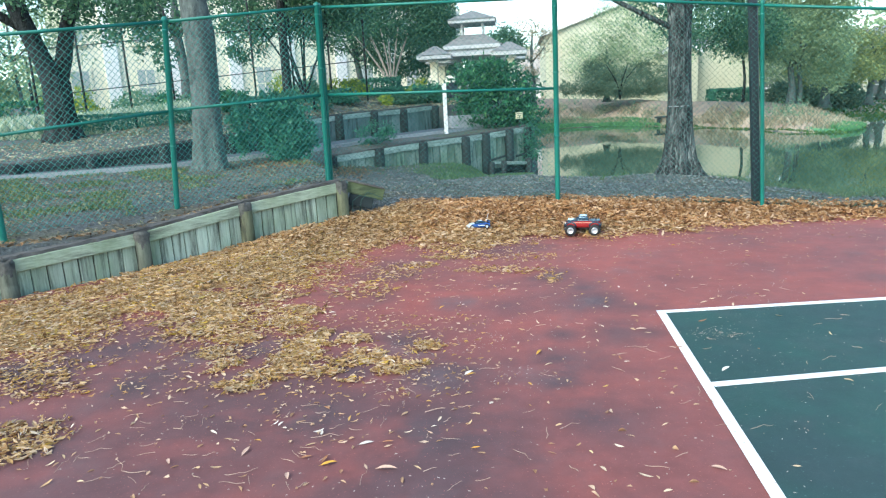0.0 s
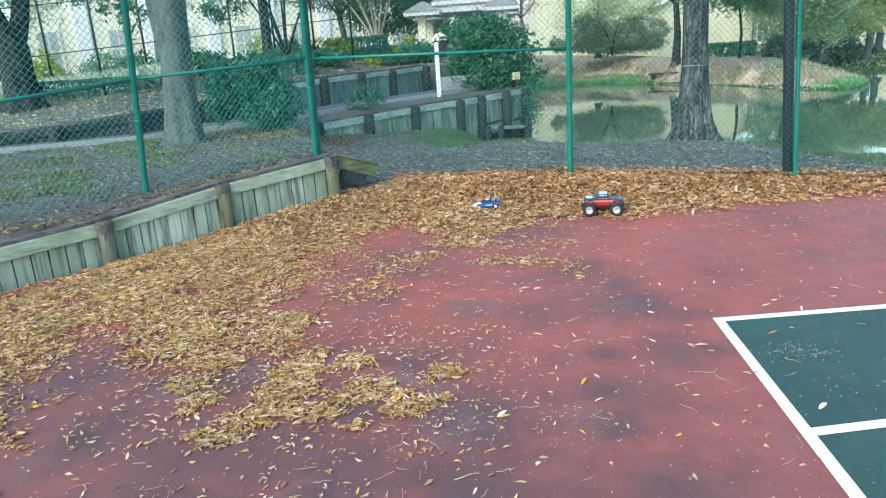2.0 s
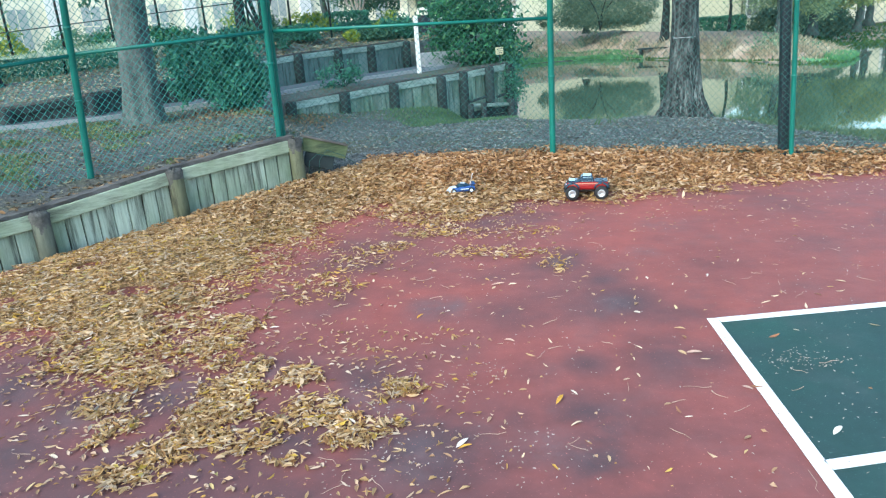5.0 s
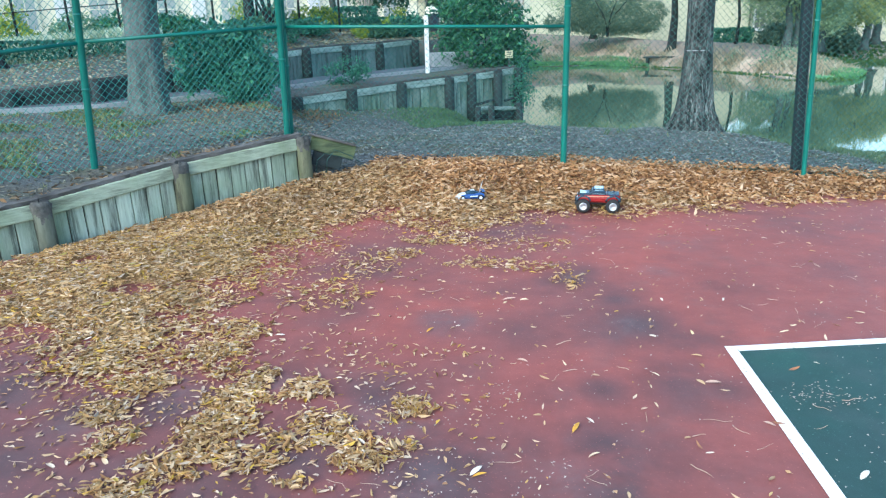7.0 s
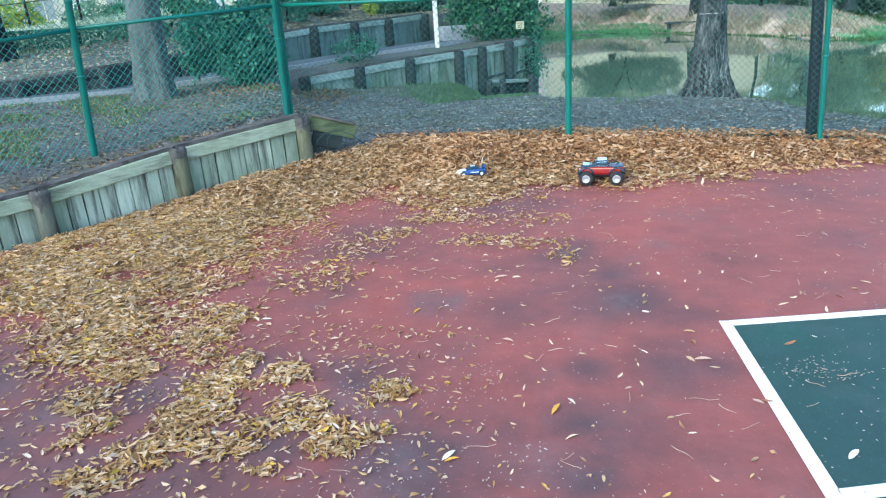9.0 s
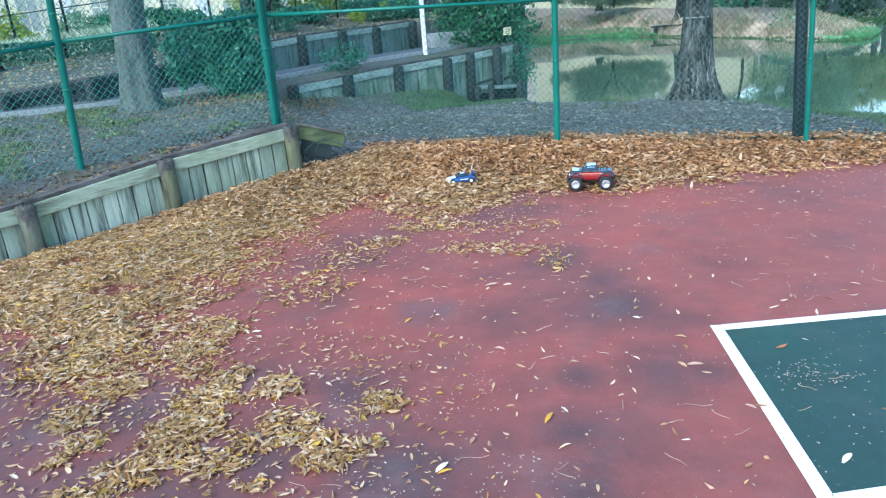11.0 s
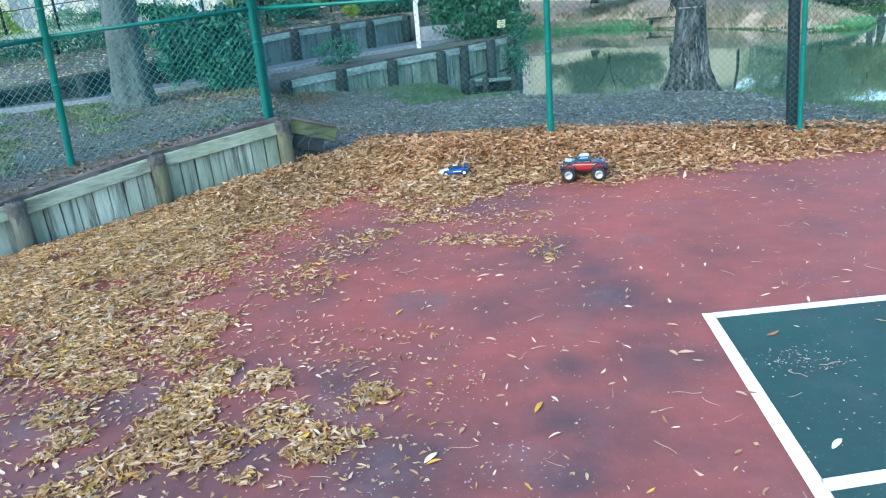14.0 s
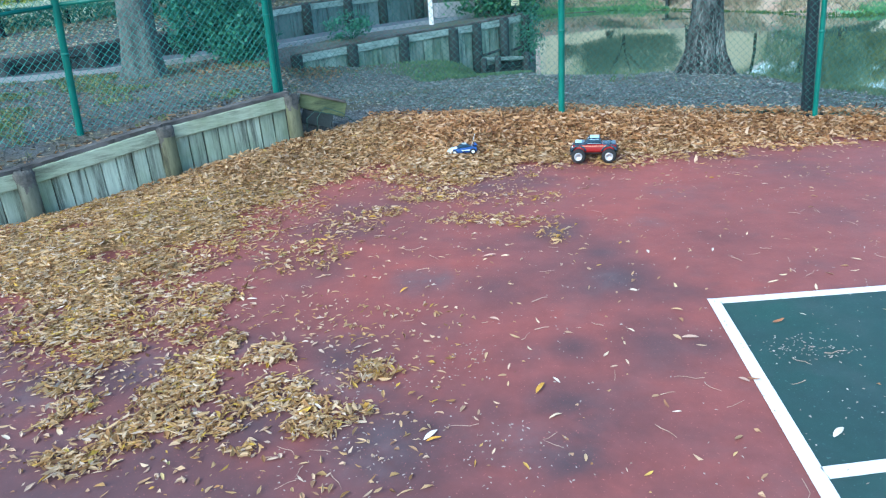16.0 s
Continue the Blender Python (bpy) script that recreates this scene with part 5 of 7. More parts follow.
verge = thing("grass_patch", (5, 46, 0), "bright green grass strip on far pond bank", "grass", kind="stuff")
part("blades", blades(np.concatenate([far_points(16000, 1.5, 9.6, 0.1, 3.2), far_points(6000, 14.2, 17.2, 0.05, 2.0)]), 0.2, 0.09), GRASS_BRIGHT, verge, kind="stuff")
edge = thing("grass_patch", (11, 38, 0), "low green weeds along far waterline", "grass", kind="stuff")
part("blades", blades(far_points(12000, 8.9, 60, 0.0, 0.7), 0.12, 0.05), GRASS, edge, kind="stuff")
straw = thing("dry_grass_clumps", (11, 41, 0.6), "dry straw-coloured grass clumps on far bank", "dry grass", kind="stuff")
c = np.repeat(far_points(120, 1.5, 19, 1.2, 6.5), 70, axis=0)
c[:, :2] += rng.normal(0, 0.26, (len(c), 2))
c[:, 2] = ground_z(c[:, 0], c[:, 1])
part("blades", blades(c, 0.34, 0.045), STRAW, straw, kind="stuff")
weeds = thing("bank_weeds", (8, 44, 0.6), "small green weeds among dry grass", "weeds", kind="stuff")
c = np.repeat(far_points(30, 4, 18, 3.0, 8.0), 50, axis=0) + rng.normal(0, 0.28, (1500, 3)) + (0, 0, 0.3)
part("foliage", Mesh().leaves(c, 0.12, 0.06), OLIVE_LEAF, weeds, kind="stuff")

# ---- white post, sign and drain by the bulkhead ----
WPX, WPY = -1.17, 18.0
wz = float(ground_z(WPX, WPY))
wp = thing("white_post", (WPX, WPY, wz), "plain white square post beside footpath", "post")
part("shaft", Mesh().box((0.10, 0.10, 1.3), (WPX, WPY, wz + 0.62), 8, bevel=0.012), TRIM_WHITE, wp)
YELLOW = plain("sign_yellow", (0.58, 0.55, 0.34), (0.64, 0.6, 0.4), 3, 60, 0.5, bump=0.05)
GREY_INK = plain("sign_ink", (0.12, 0.12, 0.10), (0.16, 0.16, 0.13), 3, 60, 0.6, bump=0)
sg = thing("small_sign", (0.72, 18.6, 0.95), "small pale yellow warning sign at bulkhead corner", "sign")
part("stake", Mesh().box((0.04, 0.03, 0.8), (0.72, 18.62, 1.05), 0, bevel=0.004), WOOD_DARK, sg)
board = part("board", Mesh().box((0.2, 0.012, 0.17), (0.72, 18.595, 1.30), 24, bevel=0.003), YELLOW, sg)
for k, w in enumerate((0.18, 0.14, 0.16)):
    part("text_bar", Mesh().box((w * 0.75, 0.004, 0.016), (0.72 + 0.003, 18.587, 1.345 - 0.045 * k), 24), GREY_INK, board)
box = thing("bulkhead_brace", (0.4, 17.7, -0.3), "timber ledge on bulkhead with dark beams for shaded void below", "timber brace")
part("ledge", Mesh().box((1.2, 0.16, 0.075), (0.44, 17.74, 0.135), 42, 4.5, bevel=0.012), RAIL_GREY, box, "pale weathered ledge beam")
part("back_beam", Mesh().box((0.52, 0.06, 0.05), (0.17, 17.62, 0.29), 42, -8, bevel=0.01), WOOD_DARK, box)
part("back_beam", Mesh().box((0.3, 0.06, 0.05), (0.72, 18.10, 0.30), 42, -8, bevel=0.01), WOOD_DARK, box)
# dark beams added to stand for the deep shade of the open void
for k, z in enumerate((-0.02, -0.16, -0.30)):
    part("beam", Mesh().box((1.16, 0.07, 0.12), (0.46, 17.80 - 0.01 * k, z), 42, bevel=0.012), WOOD_DARK, box)
for x, y in ((0.0, 17.29), (0.9, 18.10)):
    part("stub_post", Mesh().lathe([(0.001, -0.6), (0.07, -0.6), (0.07, 0.2), (0.05, 0.22), (0.001, 0.22)], (x, y, 0), sides=12), WOOD_DARK, box, smooth=True)
for q in (0.3, 0.95):
    part("stub_post", Mesh().lathe([(0.07, -0.7), (0.07, 0.2), (0.05, 0.23), (0.001, 0.235)], (q, 17.42 + 0.85 * (q - 0.3), 0), sides=12), WOOD_DARK, box, smooth=True)
ivy = thing("vine", (0.95, 18.4, 0.2), "dark vines hanging over bulkhead corner", "vine")
q = rng.normal(0, 1, (900, 3)) * (0.16, 0.12, 0.3) + (1.02, 18.38, 0.55)
part("foliage", Mesh().leaves(q, 0.07, 0.04), DARK_LEAF, ivy, kind="stuff")

solo("concrete_block", Mesh().box((0.95, 0.4, 0.42), (-0.75, 19.4, 1.16), 20, bevel=0.015), CONCRETE, (-0.75, 19.4, 0.95), "low pale concrete block at end of footpath", "block")

# ---- gazebo ----
def hip(half0, z0, half1, z1, cx, cy, thick=0.0):
    v = [(cx + sx * h, cy + sy * h, z) for h, z in ((half0, z0), (half1, z1)) for sx, sy in ((-1, -1), (1, -1), (1, 1), (-1, 1))]
    return v, [(i, (i + 1) % 4, 4 + (i + 1) % 4, 4 + i) for i in range(4)] + [(3, 2, 1, 0), (4, 5, 6, 7)]


GX, GY, GZ = -1.08, 31.2, 1.4
gz = thing("gazebo", (GX, GY, GZ), "cream gazebo with stepped grey shingle roof and white fascia", "gazebo")
for sx in (-1, 1):
    for sy in (-1, 1):
        post = part("post", Mesh().box((0.3, 0.3, 2.2), (GX + sx * 1.62, GY + sy * 1.62, GZ + 1.05), 0, bevel=0.02), STUCCO_PALE, gz)
        part("capital", Mesh().box((0.46, 0.46, 0.16), (GX + sx * 1.62, GY + sy * 1.62, GZ + 2.14), 0, bevel=0.02), TRIM_WHITE, post)
        part("corner_roof", Mesh().add(*hip(0.74, 3.72, 0.08, 4.12, GX + sx * 1.55, GY + sy * 1.5)), SHINGLE, gz)
        part("corner_fascia", Mesh().box((1.44, 1.44, 0.16), (GX + sx * 1.55, GY + sy * 1.5, 3.635), 0, bevel=0.01), TRIM_SHADED, gz)
for k, (w, z) in enumerate(((2.35, 3.72), (2.25, 3.87), (2.4, 4.0))):
    part("fascia", Mesh().box((w, w * 1.35, 0.15), (GX, GY, z), 0, bevel=0.015), TRIM_SHADED, gz)
part("main_roof", Mesh().add(*hip(1.3, 4.07, 0.5, 4.6, GX, GY)), SHINGLE, gz)
for sx in (-1, 1):
    for sy in (-1, 1):
        part("cupola_post", Mesh().box((0.1, 0.1, 0.5), (GX + sx * 0.45, GY + sy * 0.45, 4.82), 0, bevel=0.01), TRIM_WHITE, gz)
part("cupola_fascia", Mesh().box((2.0, 2.0, 0.14), (GX, GY, 5.12), 0, bevel=0.015), TRIM_SHADED, gz)
part("cupola_roof", Mesh().add(*hip(1.05, 5.19, 0.04, 5.64, GX, GY)), SHINGLE, gz)
part("slab", Mesh().box((4.2, 4.2, 0.15), (GX, GY, GZ), 0, bevel=0.02), CONCRETE, gz)
bin_ = thing("litter_bin", (-1.9, 28.2, 1.6), "dark bin with pale domed lid by gazebo", "bin")
part("drum", Mesh().lathe([(0.24, 1.5), (0.28, 1.7), (0.28, 2.5), (0.26, 2.55)], (-1.9, 28.2, 0), sides=20), POLE_DARK, bin_, smooth=True)
part("lid", Mesh().lathe([(0.27, 2.55), (0.26, 2.66), (0.18, 2.8), (0.001, 2.85)], (-1.9, 28.2, 0), sides=20), STUCCO_PALE, bin_, "pale domed lid", smooth=True)


# ---- houses ----
def window(parent, x, y, z, w, h, turn, trim=None, glass=None):
    c, s = math.cos(radians(turn)), math.sin(radians(turn))
    win = part("window", Mesh().box((w + 0.24, 0.10, h + 0.24), (x, y, z), turn, bevel=0.01), trim or TRIM_WHITE, parent)
    for i in (-1, 1):
        for j in (-1, 1):
            ox = i * w / 4
            part("pane", Mesh().box((w / 2 - 0.06, 0.03, h / 2 - 0.06), (x + c * ox + s * 0.05, y + s * ox - c * 0.05, z + j * h / 4), turn), glass or PANE, win)
    part("sill", Mesh().box((w + 0.36, 0.2, 0.08), (x + s * 0.06, y - c * 0.06, z - h / 2 - 0.14), turn, bevel=0.01), trim or TRIM_WHITE, win)
    return win


def gable_house(name, x0, x1, y0, depth, base, eave, ridge_x, ridge, mat, label, wins=(), turn_roof=0.35):
    """Walls with a gable towards the pond, roof slopes falling to both sides."""
    h = thing(name, ((x0 + x1) / 2, y0, base), label, "house")
    v = [(x0, y0, base), (x1, y0, base), (x1, y0, eave), (ridge_x, y0, ridge), (x0, y0, eave)]
    v += [(x, y + depth, z) for x, y, z in v]
    part("wall", Mesh().add(v, [(0, 1, 2, 3, 4), (9, 8, 7, 6, 5), (0, 5, 6, 1), (1, 6, 7, 2), (4, 9, 5, 0), (2, 7, 8, 3), (3, 8, 9, 4)]), mat, h)
    o = turn_roof
    for xa, za in ((x0, eave), (x1, eave)):
        sgn = -1 if xa < ridge_x else 1
        sl = (ridge - za) / max(abs(ridge_x - xa), 0.1)
        rv = [(ridge_x, y0 - o, ridge + 0.08), (xa + sgn * o, y0 - o, za - sl * o + 0.08), (xa + sgn * o, y0 + depth + o, za - sl * o + 0.08), (ridge_x, y0 + depth + o, ridge + 0.08)]
        rv += [(x, y, z + 0.14) for x, y, z in rv]
        part("roof", Mesh().add(rv, [(0, 1, 2, 3), (7, 6, 5, 4), (0, 4, 5, 1), (1, 5, 6, 2), (2, 6, 7, 3), (3, 7, 4, 0)]), SHINGLE, h)
        part("rake_board", Mesh().add([(ridge_x, y0 - o - 0.03, ridge + 0.24), (xa + sgn * o, y0 - o - 0.03, za - sl * o + 0.24), (xa + sgn * o, y0 - o - 0.03, za - sl * o - 0.02), (ridge_x, y0 - o - 0.03, ridge - 0.02), (ridge_x, y0 - o + 0.02, ridge + 0.24), (xa + sgn * o, y0 - o + 0.02, za - sl * o + 0.24), (xa + sgn * o, y0 - o + 0.02, za - sl * o - 0.02), (ridge_x, y0 - o + 0.02, ridge - 0.02)], [(0, 1, 2, 3), (7, 6, 5, 4), (0, 4, 5, 1), (3, 2, 6, 7)]), TRIM_WHITE, h)
    for x, z, w, hh in wins:
        window(h, x, y0 - 0.03, z, w, hh, 0)
    return h


gable_house("house", 3.5, 15.4, 61, 12, 1.0, 7.1, 11.5, 9.65, STUCCO, "two-storey cream stucco house with gable beyond pond")
gable_house("house", 13.0, 15.6, 58.5, 10, 0.8, 4.9, 14.3, 5.6, STUCCO, "cream stucco house wing beyond hedge")
gable_house("house", 21.3, 24.2, 61.0, 8, 0.6, 4.4, 22.7, 5.4, STUCCO, "narrow cream house wing with window", [(22.0, 2.5, 0.8, 1.6)])
wing = gable_house("house", 15.6, 20.8, 60, 10, 0.8, 4.6, 18.2, 6.4, STUCCO, "lower cream house wing behind clipped hedge")
gable_house("house", 27.6, 35.0, 58, 10, 0.0, 3.6, 31.3, 6.0, STUCCO_PALE, "pale house with dark entrance beyond pond", [(29.3, 1.5, 1.0, 1.8), (31.4, 1.5, 1.0, 1.8)])


def long_house():
    """The long pale house above the upper lawn, seen between trunks."""
    h = thing("house", (-18, 37, 1.8), "long pale stucco apartment house with tall windows", "house")
    a, b = np.array((-23.0, 34.0)), np.array((-3.0, 47.0))
    d = b - a
    L = np.hypot(*d)
    u = d / L
    turn = math.degrees(math.atan2(d[1], d[0]))
    n = np.array((u[1], -u[0]))
    mid = (a + b) / 2
    part("wall", Mesh().box((L, 8, 7.5), (*(mid - n * 4), 1.4 + 3.75), turn), STUCCO_PALE, h)
    part("roof", Mesh().box((L + 0.8, 9, 0.3), (*(mid - n * 4), 9.05), turn, bevel=0.03), SHINGLE, h)
    for s in np.arange(1.2, L, 3.2):
        for z in (3.5, 6.8):
            q = a + u * s + n * 0.02
            window(h, q[0], q[1], z, 0.9, 1.9, turn, STUCCO_PALE, PALE_PANE)
    for s in np.arange(2.8, L, 3.2):
        q = a + u * s + n * 0.03
        part("pilaster", Mesh().box((0.7, 0.2, 7.3), (*q, 5.05), turn, bevel=0.02), TRIM_WHITE, h)
    return h


long_house()


def ridge_house(x0, x1, y0, depth, base, eave, ridge, label):
    """A low house whose roof slope faces the pond."""
    h = thing("house", ((x0 + x1) / 2, y0, base), label, "house")
    part("wall", Mesh().box((x1 - x0, depth, eave - base), ((x0 + x1) / 2, y0 + depth / 2, (eave + base) / 2)), TRIM_WHITE, h)
    ym = y0 + depth / 2
    for ya in (y0 - 0.5, y0 + depth + 0.5):
        rv = [(x0 - 0.4, ya, eave + 0.02), (x1 + 0.4, ya, eave + 0.02), (x1 + 0.4, ym, ridge), (x0 - 0.4, ym, ridge)]
        rv += [(x, y, z + 0.15) for x, y, z in rv]
        part("roof", Mesh().add(rv, [(3, 2, 1, 0), (4, 5, 6, 7), (0, 1, 5, 4), (1, 2, 6, 5), (3, 0, 4, 7)]), TAN_SHINGLE, h)
    part("fascia", Mesh().box((x1 - x0 + 0.8, 0.06, 0.24), ((x0 + x1) / 2, y0 - 0.54, eave + 0.05)), TRIM_WHITE, h)
    return h


ridge_house(-1.5, 6.5, 75, 9, 1.2, 4.05, 7.2, "low white house with pale tan shingle roof")

# thin black fence of the upper court
bf = thing("wire_fence", (-9, 20, 1.6), "thin black wire fence with tall posts on upper lawn", "fence")
fa, fb = np.array((-12.6, 18.3)), np.array((-4.2, 22.8))
BLACK = plain("black_paint", (0.012, 0.013, 0.014), (0.02, 0.02, 0.022), 4, 60, 0.5, bump=0.05)
for t in np.linspace(0, 1, 9):
    q = fa + (fb - fa) * t
    z = float(ground_z(*q))
    part("post", Mesh().tube([(*q, z - 0.1), (*q, 5.4)], 0.032, 8), BLACK, bf, smooth=True)
for z in (2.75, 4.0, 5.3):
    part("rail", Mesh().tube([(*fa, z - 0.25), (*fb, z + 0.5)], 0.016, 6), BLACK, bf, smooth=True)
lp = thing("street_lamp", (-23.3, 32.5, 1.8), "slim grey street lamp with short arm", "street lamp")
part("pole", Mesh().tube([(-23.3, 32.5, 1.4), (-23.3, 32.5, 5.1)], [0.09, 0.06], 10), POLE_DARK, lp, smooth=True)
part("lamp_head", Mesh().box((0.9, 0.3, 0.14), (-23.7, 32.4, 5.12), 15, bevel=0.04), POLE_DARK, lp)

# ---- planting on the upper lawn ----
def gz_at(x, y):
    return float(ground_z(x, y))


def hedge(at, size, n, leaf, mat, label, turn=0.0):
    """A clipped hedge: a leafy block, densest at its skin."""
    z = gz_at(*at)
    h = thing("hedge", (*at, z), label, "hedge")
    q = rng.uniform(-1, 1, (n, 3))
    k = rng.integers(0, 3, n)
    push = rng.uniform(0, 1, n) < 0.75
    q[np.arange(n)[push], k[push]] = np.sign(q[np.arange(n)[push], k[push]]) * rng.uniform(0.85, 1.02, push.sum())
    q[:, 2] = np.abs(q[:, 2]) * 2 - 1
    r = np.array(Euler((0, 0, radians(turn))).to_matrix())
    q = (q * np.array(size) / 2) @ r.T + (*at, z + size[2] / 2)
    part("foliage", Mesh().leaves(q, leaf, leaf * 0.55), mat, h, kind="stuff")
    for s in (-0.35, 0.0, 0.35):
        o = r @ np.array((s * size[0], 0, 0))
        part("stem", Mesh().tube([(at[0] + o[0], at[1] + o[1], z - 0.05), (at[0] + o[0], at[1] + o[1], z + size[2] * 0.8)], 0.03, 6), BARK_DARK, h)
    return h


hedge((-8.3, 15.75), (3.4, 0.6, 0.36), 3000, 0.07, DARK_LEAF, "low dark clipped hedge on upper lawn", 33)
hedge((-5.6, 18.4), (2.6, 0.8, 0.45), 1800, 0.08, DARK_LEAF, "low dark hedge above path wall", 40)
hedge((-14.5, 19.0), (3.0, 1.2, 0.8), 1800, 0.1, GLOSSY_LEAF, "light green clipped hedge by far path", 20)
hedge((-4.75, 28.2), (1.5, 1.1, 0.7), 1500, 0.12, DARK_LEAF, "dark rounded clipped shrub near gazebo")
hedge((-4.1, 27.0), (2.0, 1.1, 0.4), 1500, 0.12, DARK_LEAF, "dark spreading clipped hedge near gazebo")
hedge((18.0, 57.0), (3.9, 1.3, 1.05), 2200, 0.25, DARK_LEAF, "dark clipped hedge against cream house")
liri = thing("lily_turf", (-9.5, 17.8, 1.6), "pale variegated grass-like border plants", "border plants", kind="stuff")
t = rng.uniform(0, 0.66, 11000)
q = np.stack([-11.8 + 5.6 * t + rng.normal(0, 0.25, 11000), 16.3 + 2.9 * t + rng.normal(0, 0.4, 11000), np.zeros(11000)], 1)
q[:, 2] = ground_z(q[:, 0], q[:, 1])
part("blades", blades(q, 0.5, 0.022), PALE_GRASS, liri, kind="stuff")
for x, y, r, h, mat, lab in ((-11.3, 21.4, 1.0, 0.55, OLIVE_LEAF, "olive green rounded shrub on upper lawn"), (-9.6, 20.6, 0.8, 0.5, GLOSSY_LEAF, "green rounded shrub on upper lawn"), (-12.95, 20.2, 0.8, 0.6, YELLOW_LEAF, "yellow-green shrub by forked oak"),
                             (-7.5, 19.0, 0.7, 0.35, GLOSSY_LEAF, "broad-leaved green shrub behind path"), (-6.1, 19.8, 0.5, 0.22, OAK_LEAF, "dark green feathery shrub behind path"), (-7.9, 25.0, 0.6, 0.6, YELLOW_LEAF, "bright yellow-green shrub before pale house"),
                             (-5.3, 24.3, 0.7, 0.36, YELLOW_LEAF, "bright yellow-leaved shrub on upper lawn"), (-6.6, 23.6, 0.6, 0.4, OLIVE_LEAF, "low olive shrub on upper lawn"), (-2.7, 24.9, 0.5, 0.35, YELLOW_LEAF, "small yellow shrub near gazebo"), (-2.2, 22.6, 0.6, 0.35, DARK_LEAF, "low dark shrub at wall end"), (-4.7, 20.6, 0.7, 0.2, DARK_LEAF, "low dark groundcover above path wall"), (-3.4, 21.6, 0.2, 0.16, YELLOW_LEAF, "small yellow-green plant above path wall"), (-2.9, 22.0, 0.6, 0.2, OAK_LEAF, "low green groundcover above path wall")):
    z = gz_at(x, y)
    shrub("shrub", (x, y, z), [(x, y, z + h, r, r * 0.8, h * 1.05, int(900 + 500 * r), 0.11), (x + 0.4 * r, y, z + 0.7 * h, 0.7 * r, 0.6 * r, 0.7 * h, 500, 0.11)], mat, lab)


def multistem(at, n, h, spread, r, bark, clumps, mat, label, lean=0.0):
    t = thing("tree", at, label, "tree")
    for k in range(n):
        a = 2 * np.pi * k / n + rng.uniform(-0.3, 0.3)
        s = spread * rng.uniform(0.6, 1.1)
        q = [np.array(at) + (math.cos(a) * s * u**1.4 + lean * u, math.sin(a) * s * u**1.4, h * u) for u in (-0.03, 0.0, 0.2, 0.45, 0.7, 1.0)]
        part("stem", Mesh().tube(q, np.linspace(1, 0.4, 6) * r, 8, wobble=0.04), bark, t, smooth=True)
    leaves(t, clumps, mat)
    return t


z = gz_at(-6.25, 22.6)
multistem((-6.25, 22.6, z), 7, 2.6, 1.6, 0.055, BARK_DARK, [(-6.4, 22.6, z + 2.9, 2.3, 1.6, 1.0, 5200, 0.13), (-8.3, 22.4, z + 2.2, 1.0, 0.9, 0.8, 1300, 0.12), (-5.2, 22.8, z + 3.4, 1.9, 1.5, 1.2, 3500, 0.13), (-7.2, 22.8, z + 4.6, 2.4, 1.6, 1.3, 3500, 0.13)], OAK_LEAF, "multi-stemmed dark green tree on upper lawn")
z = gz_at(-6.45, 21.4)
oak("tree", (-6.45, 21.4, z), [(-0.1, 0.16, 0, 0), (1.0, 0.14, 0.02, 0), (3.0, 0.12, 0.05, 0), (5.0, 0.1, 0.1, 0)], [(3.2, 20, 50, 1.5, 0.05), (3.6, 160, 50, 1.5, 0.05)], BARK_DARK, "slender dark-trunked tree on upper lawn", [(-6.4, 21.6, z + 4.9, 2.0, 1.6, 1.2, 2600, 0.13)], OAK_LEAF)
z = gz_at(-5.0, 32.2)
multistem((-5.0, 32.2, z), 8, 2.8, 1.7, 0.06, BARK_PALE, [(-4.6, 31.6, z + 3.5, 2.6, 1.8, 1.3, 5200, 0.16), (-2.9, 31.6, z + 3.2, 1.2, 1.2, 1.0, 2200, 0.16), (-5.5, 31.8, z + 5.0, 3.0, 2.0, 1.6, 6500, 0.17), (-3.3, 31.4, z + 4.4, 1.5, 1.2, 1.3, 2600, 0.17)], OAK_LEAF, "pale-stemmed crape myrtle with dense dark crown")
z = gz_at(-3.0, 33.5)
multistem((-2.8, 33.4, z), 5, 2.6, 1.0, 0.05, BARK_PALE, [(-2.9, 33.2, z + 2.7, 1.2, 1.2, 1.2, 1500, 0.16)], OLIVE_LEAF, "thin grey-green tree behind gazebo")


def far_tree(x, y, base, trunk_h, r, clumps, mat, label, bark=BARK_GREY, flare=1.7):
    t = thing("tree", (x, y, base), label, "tree")
    part("trunk", Mesh().tube([(x, y, base - 0.3), (x, y, base + 0.15), (x + 0.05, y, base + trunk_h * 0.5), (x - 0.1, y, base + trunk_h), (x, y, base + trunk_h * 1.8)], np.array((flare * 1.2, 0.35 + 0.5 * flare, 1, 0.85, 0.4)) * r, 12, wobble=0.05), bark, t, smooth=True)
    for az, s in ((20, 1), (150, 0.9), (265, 0.8)):
        d = np.array((math.cos(radians(az)), math.sin(radians(az)), 0.9)) * trunk_h * 0.5 * s
        b = np.array((x - 0.1, y, base + trunk_h))
        part("limb", Mesh().tube([b, b + d * 0.5, b + d * (1, 1, 1.3)], np.array((0.6, 0.4, 0.15)) * r, 8), bark, t, smooth=True)
    leaves(t, clumps, mat)
    return t


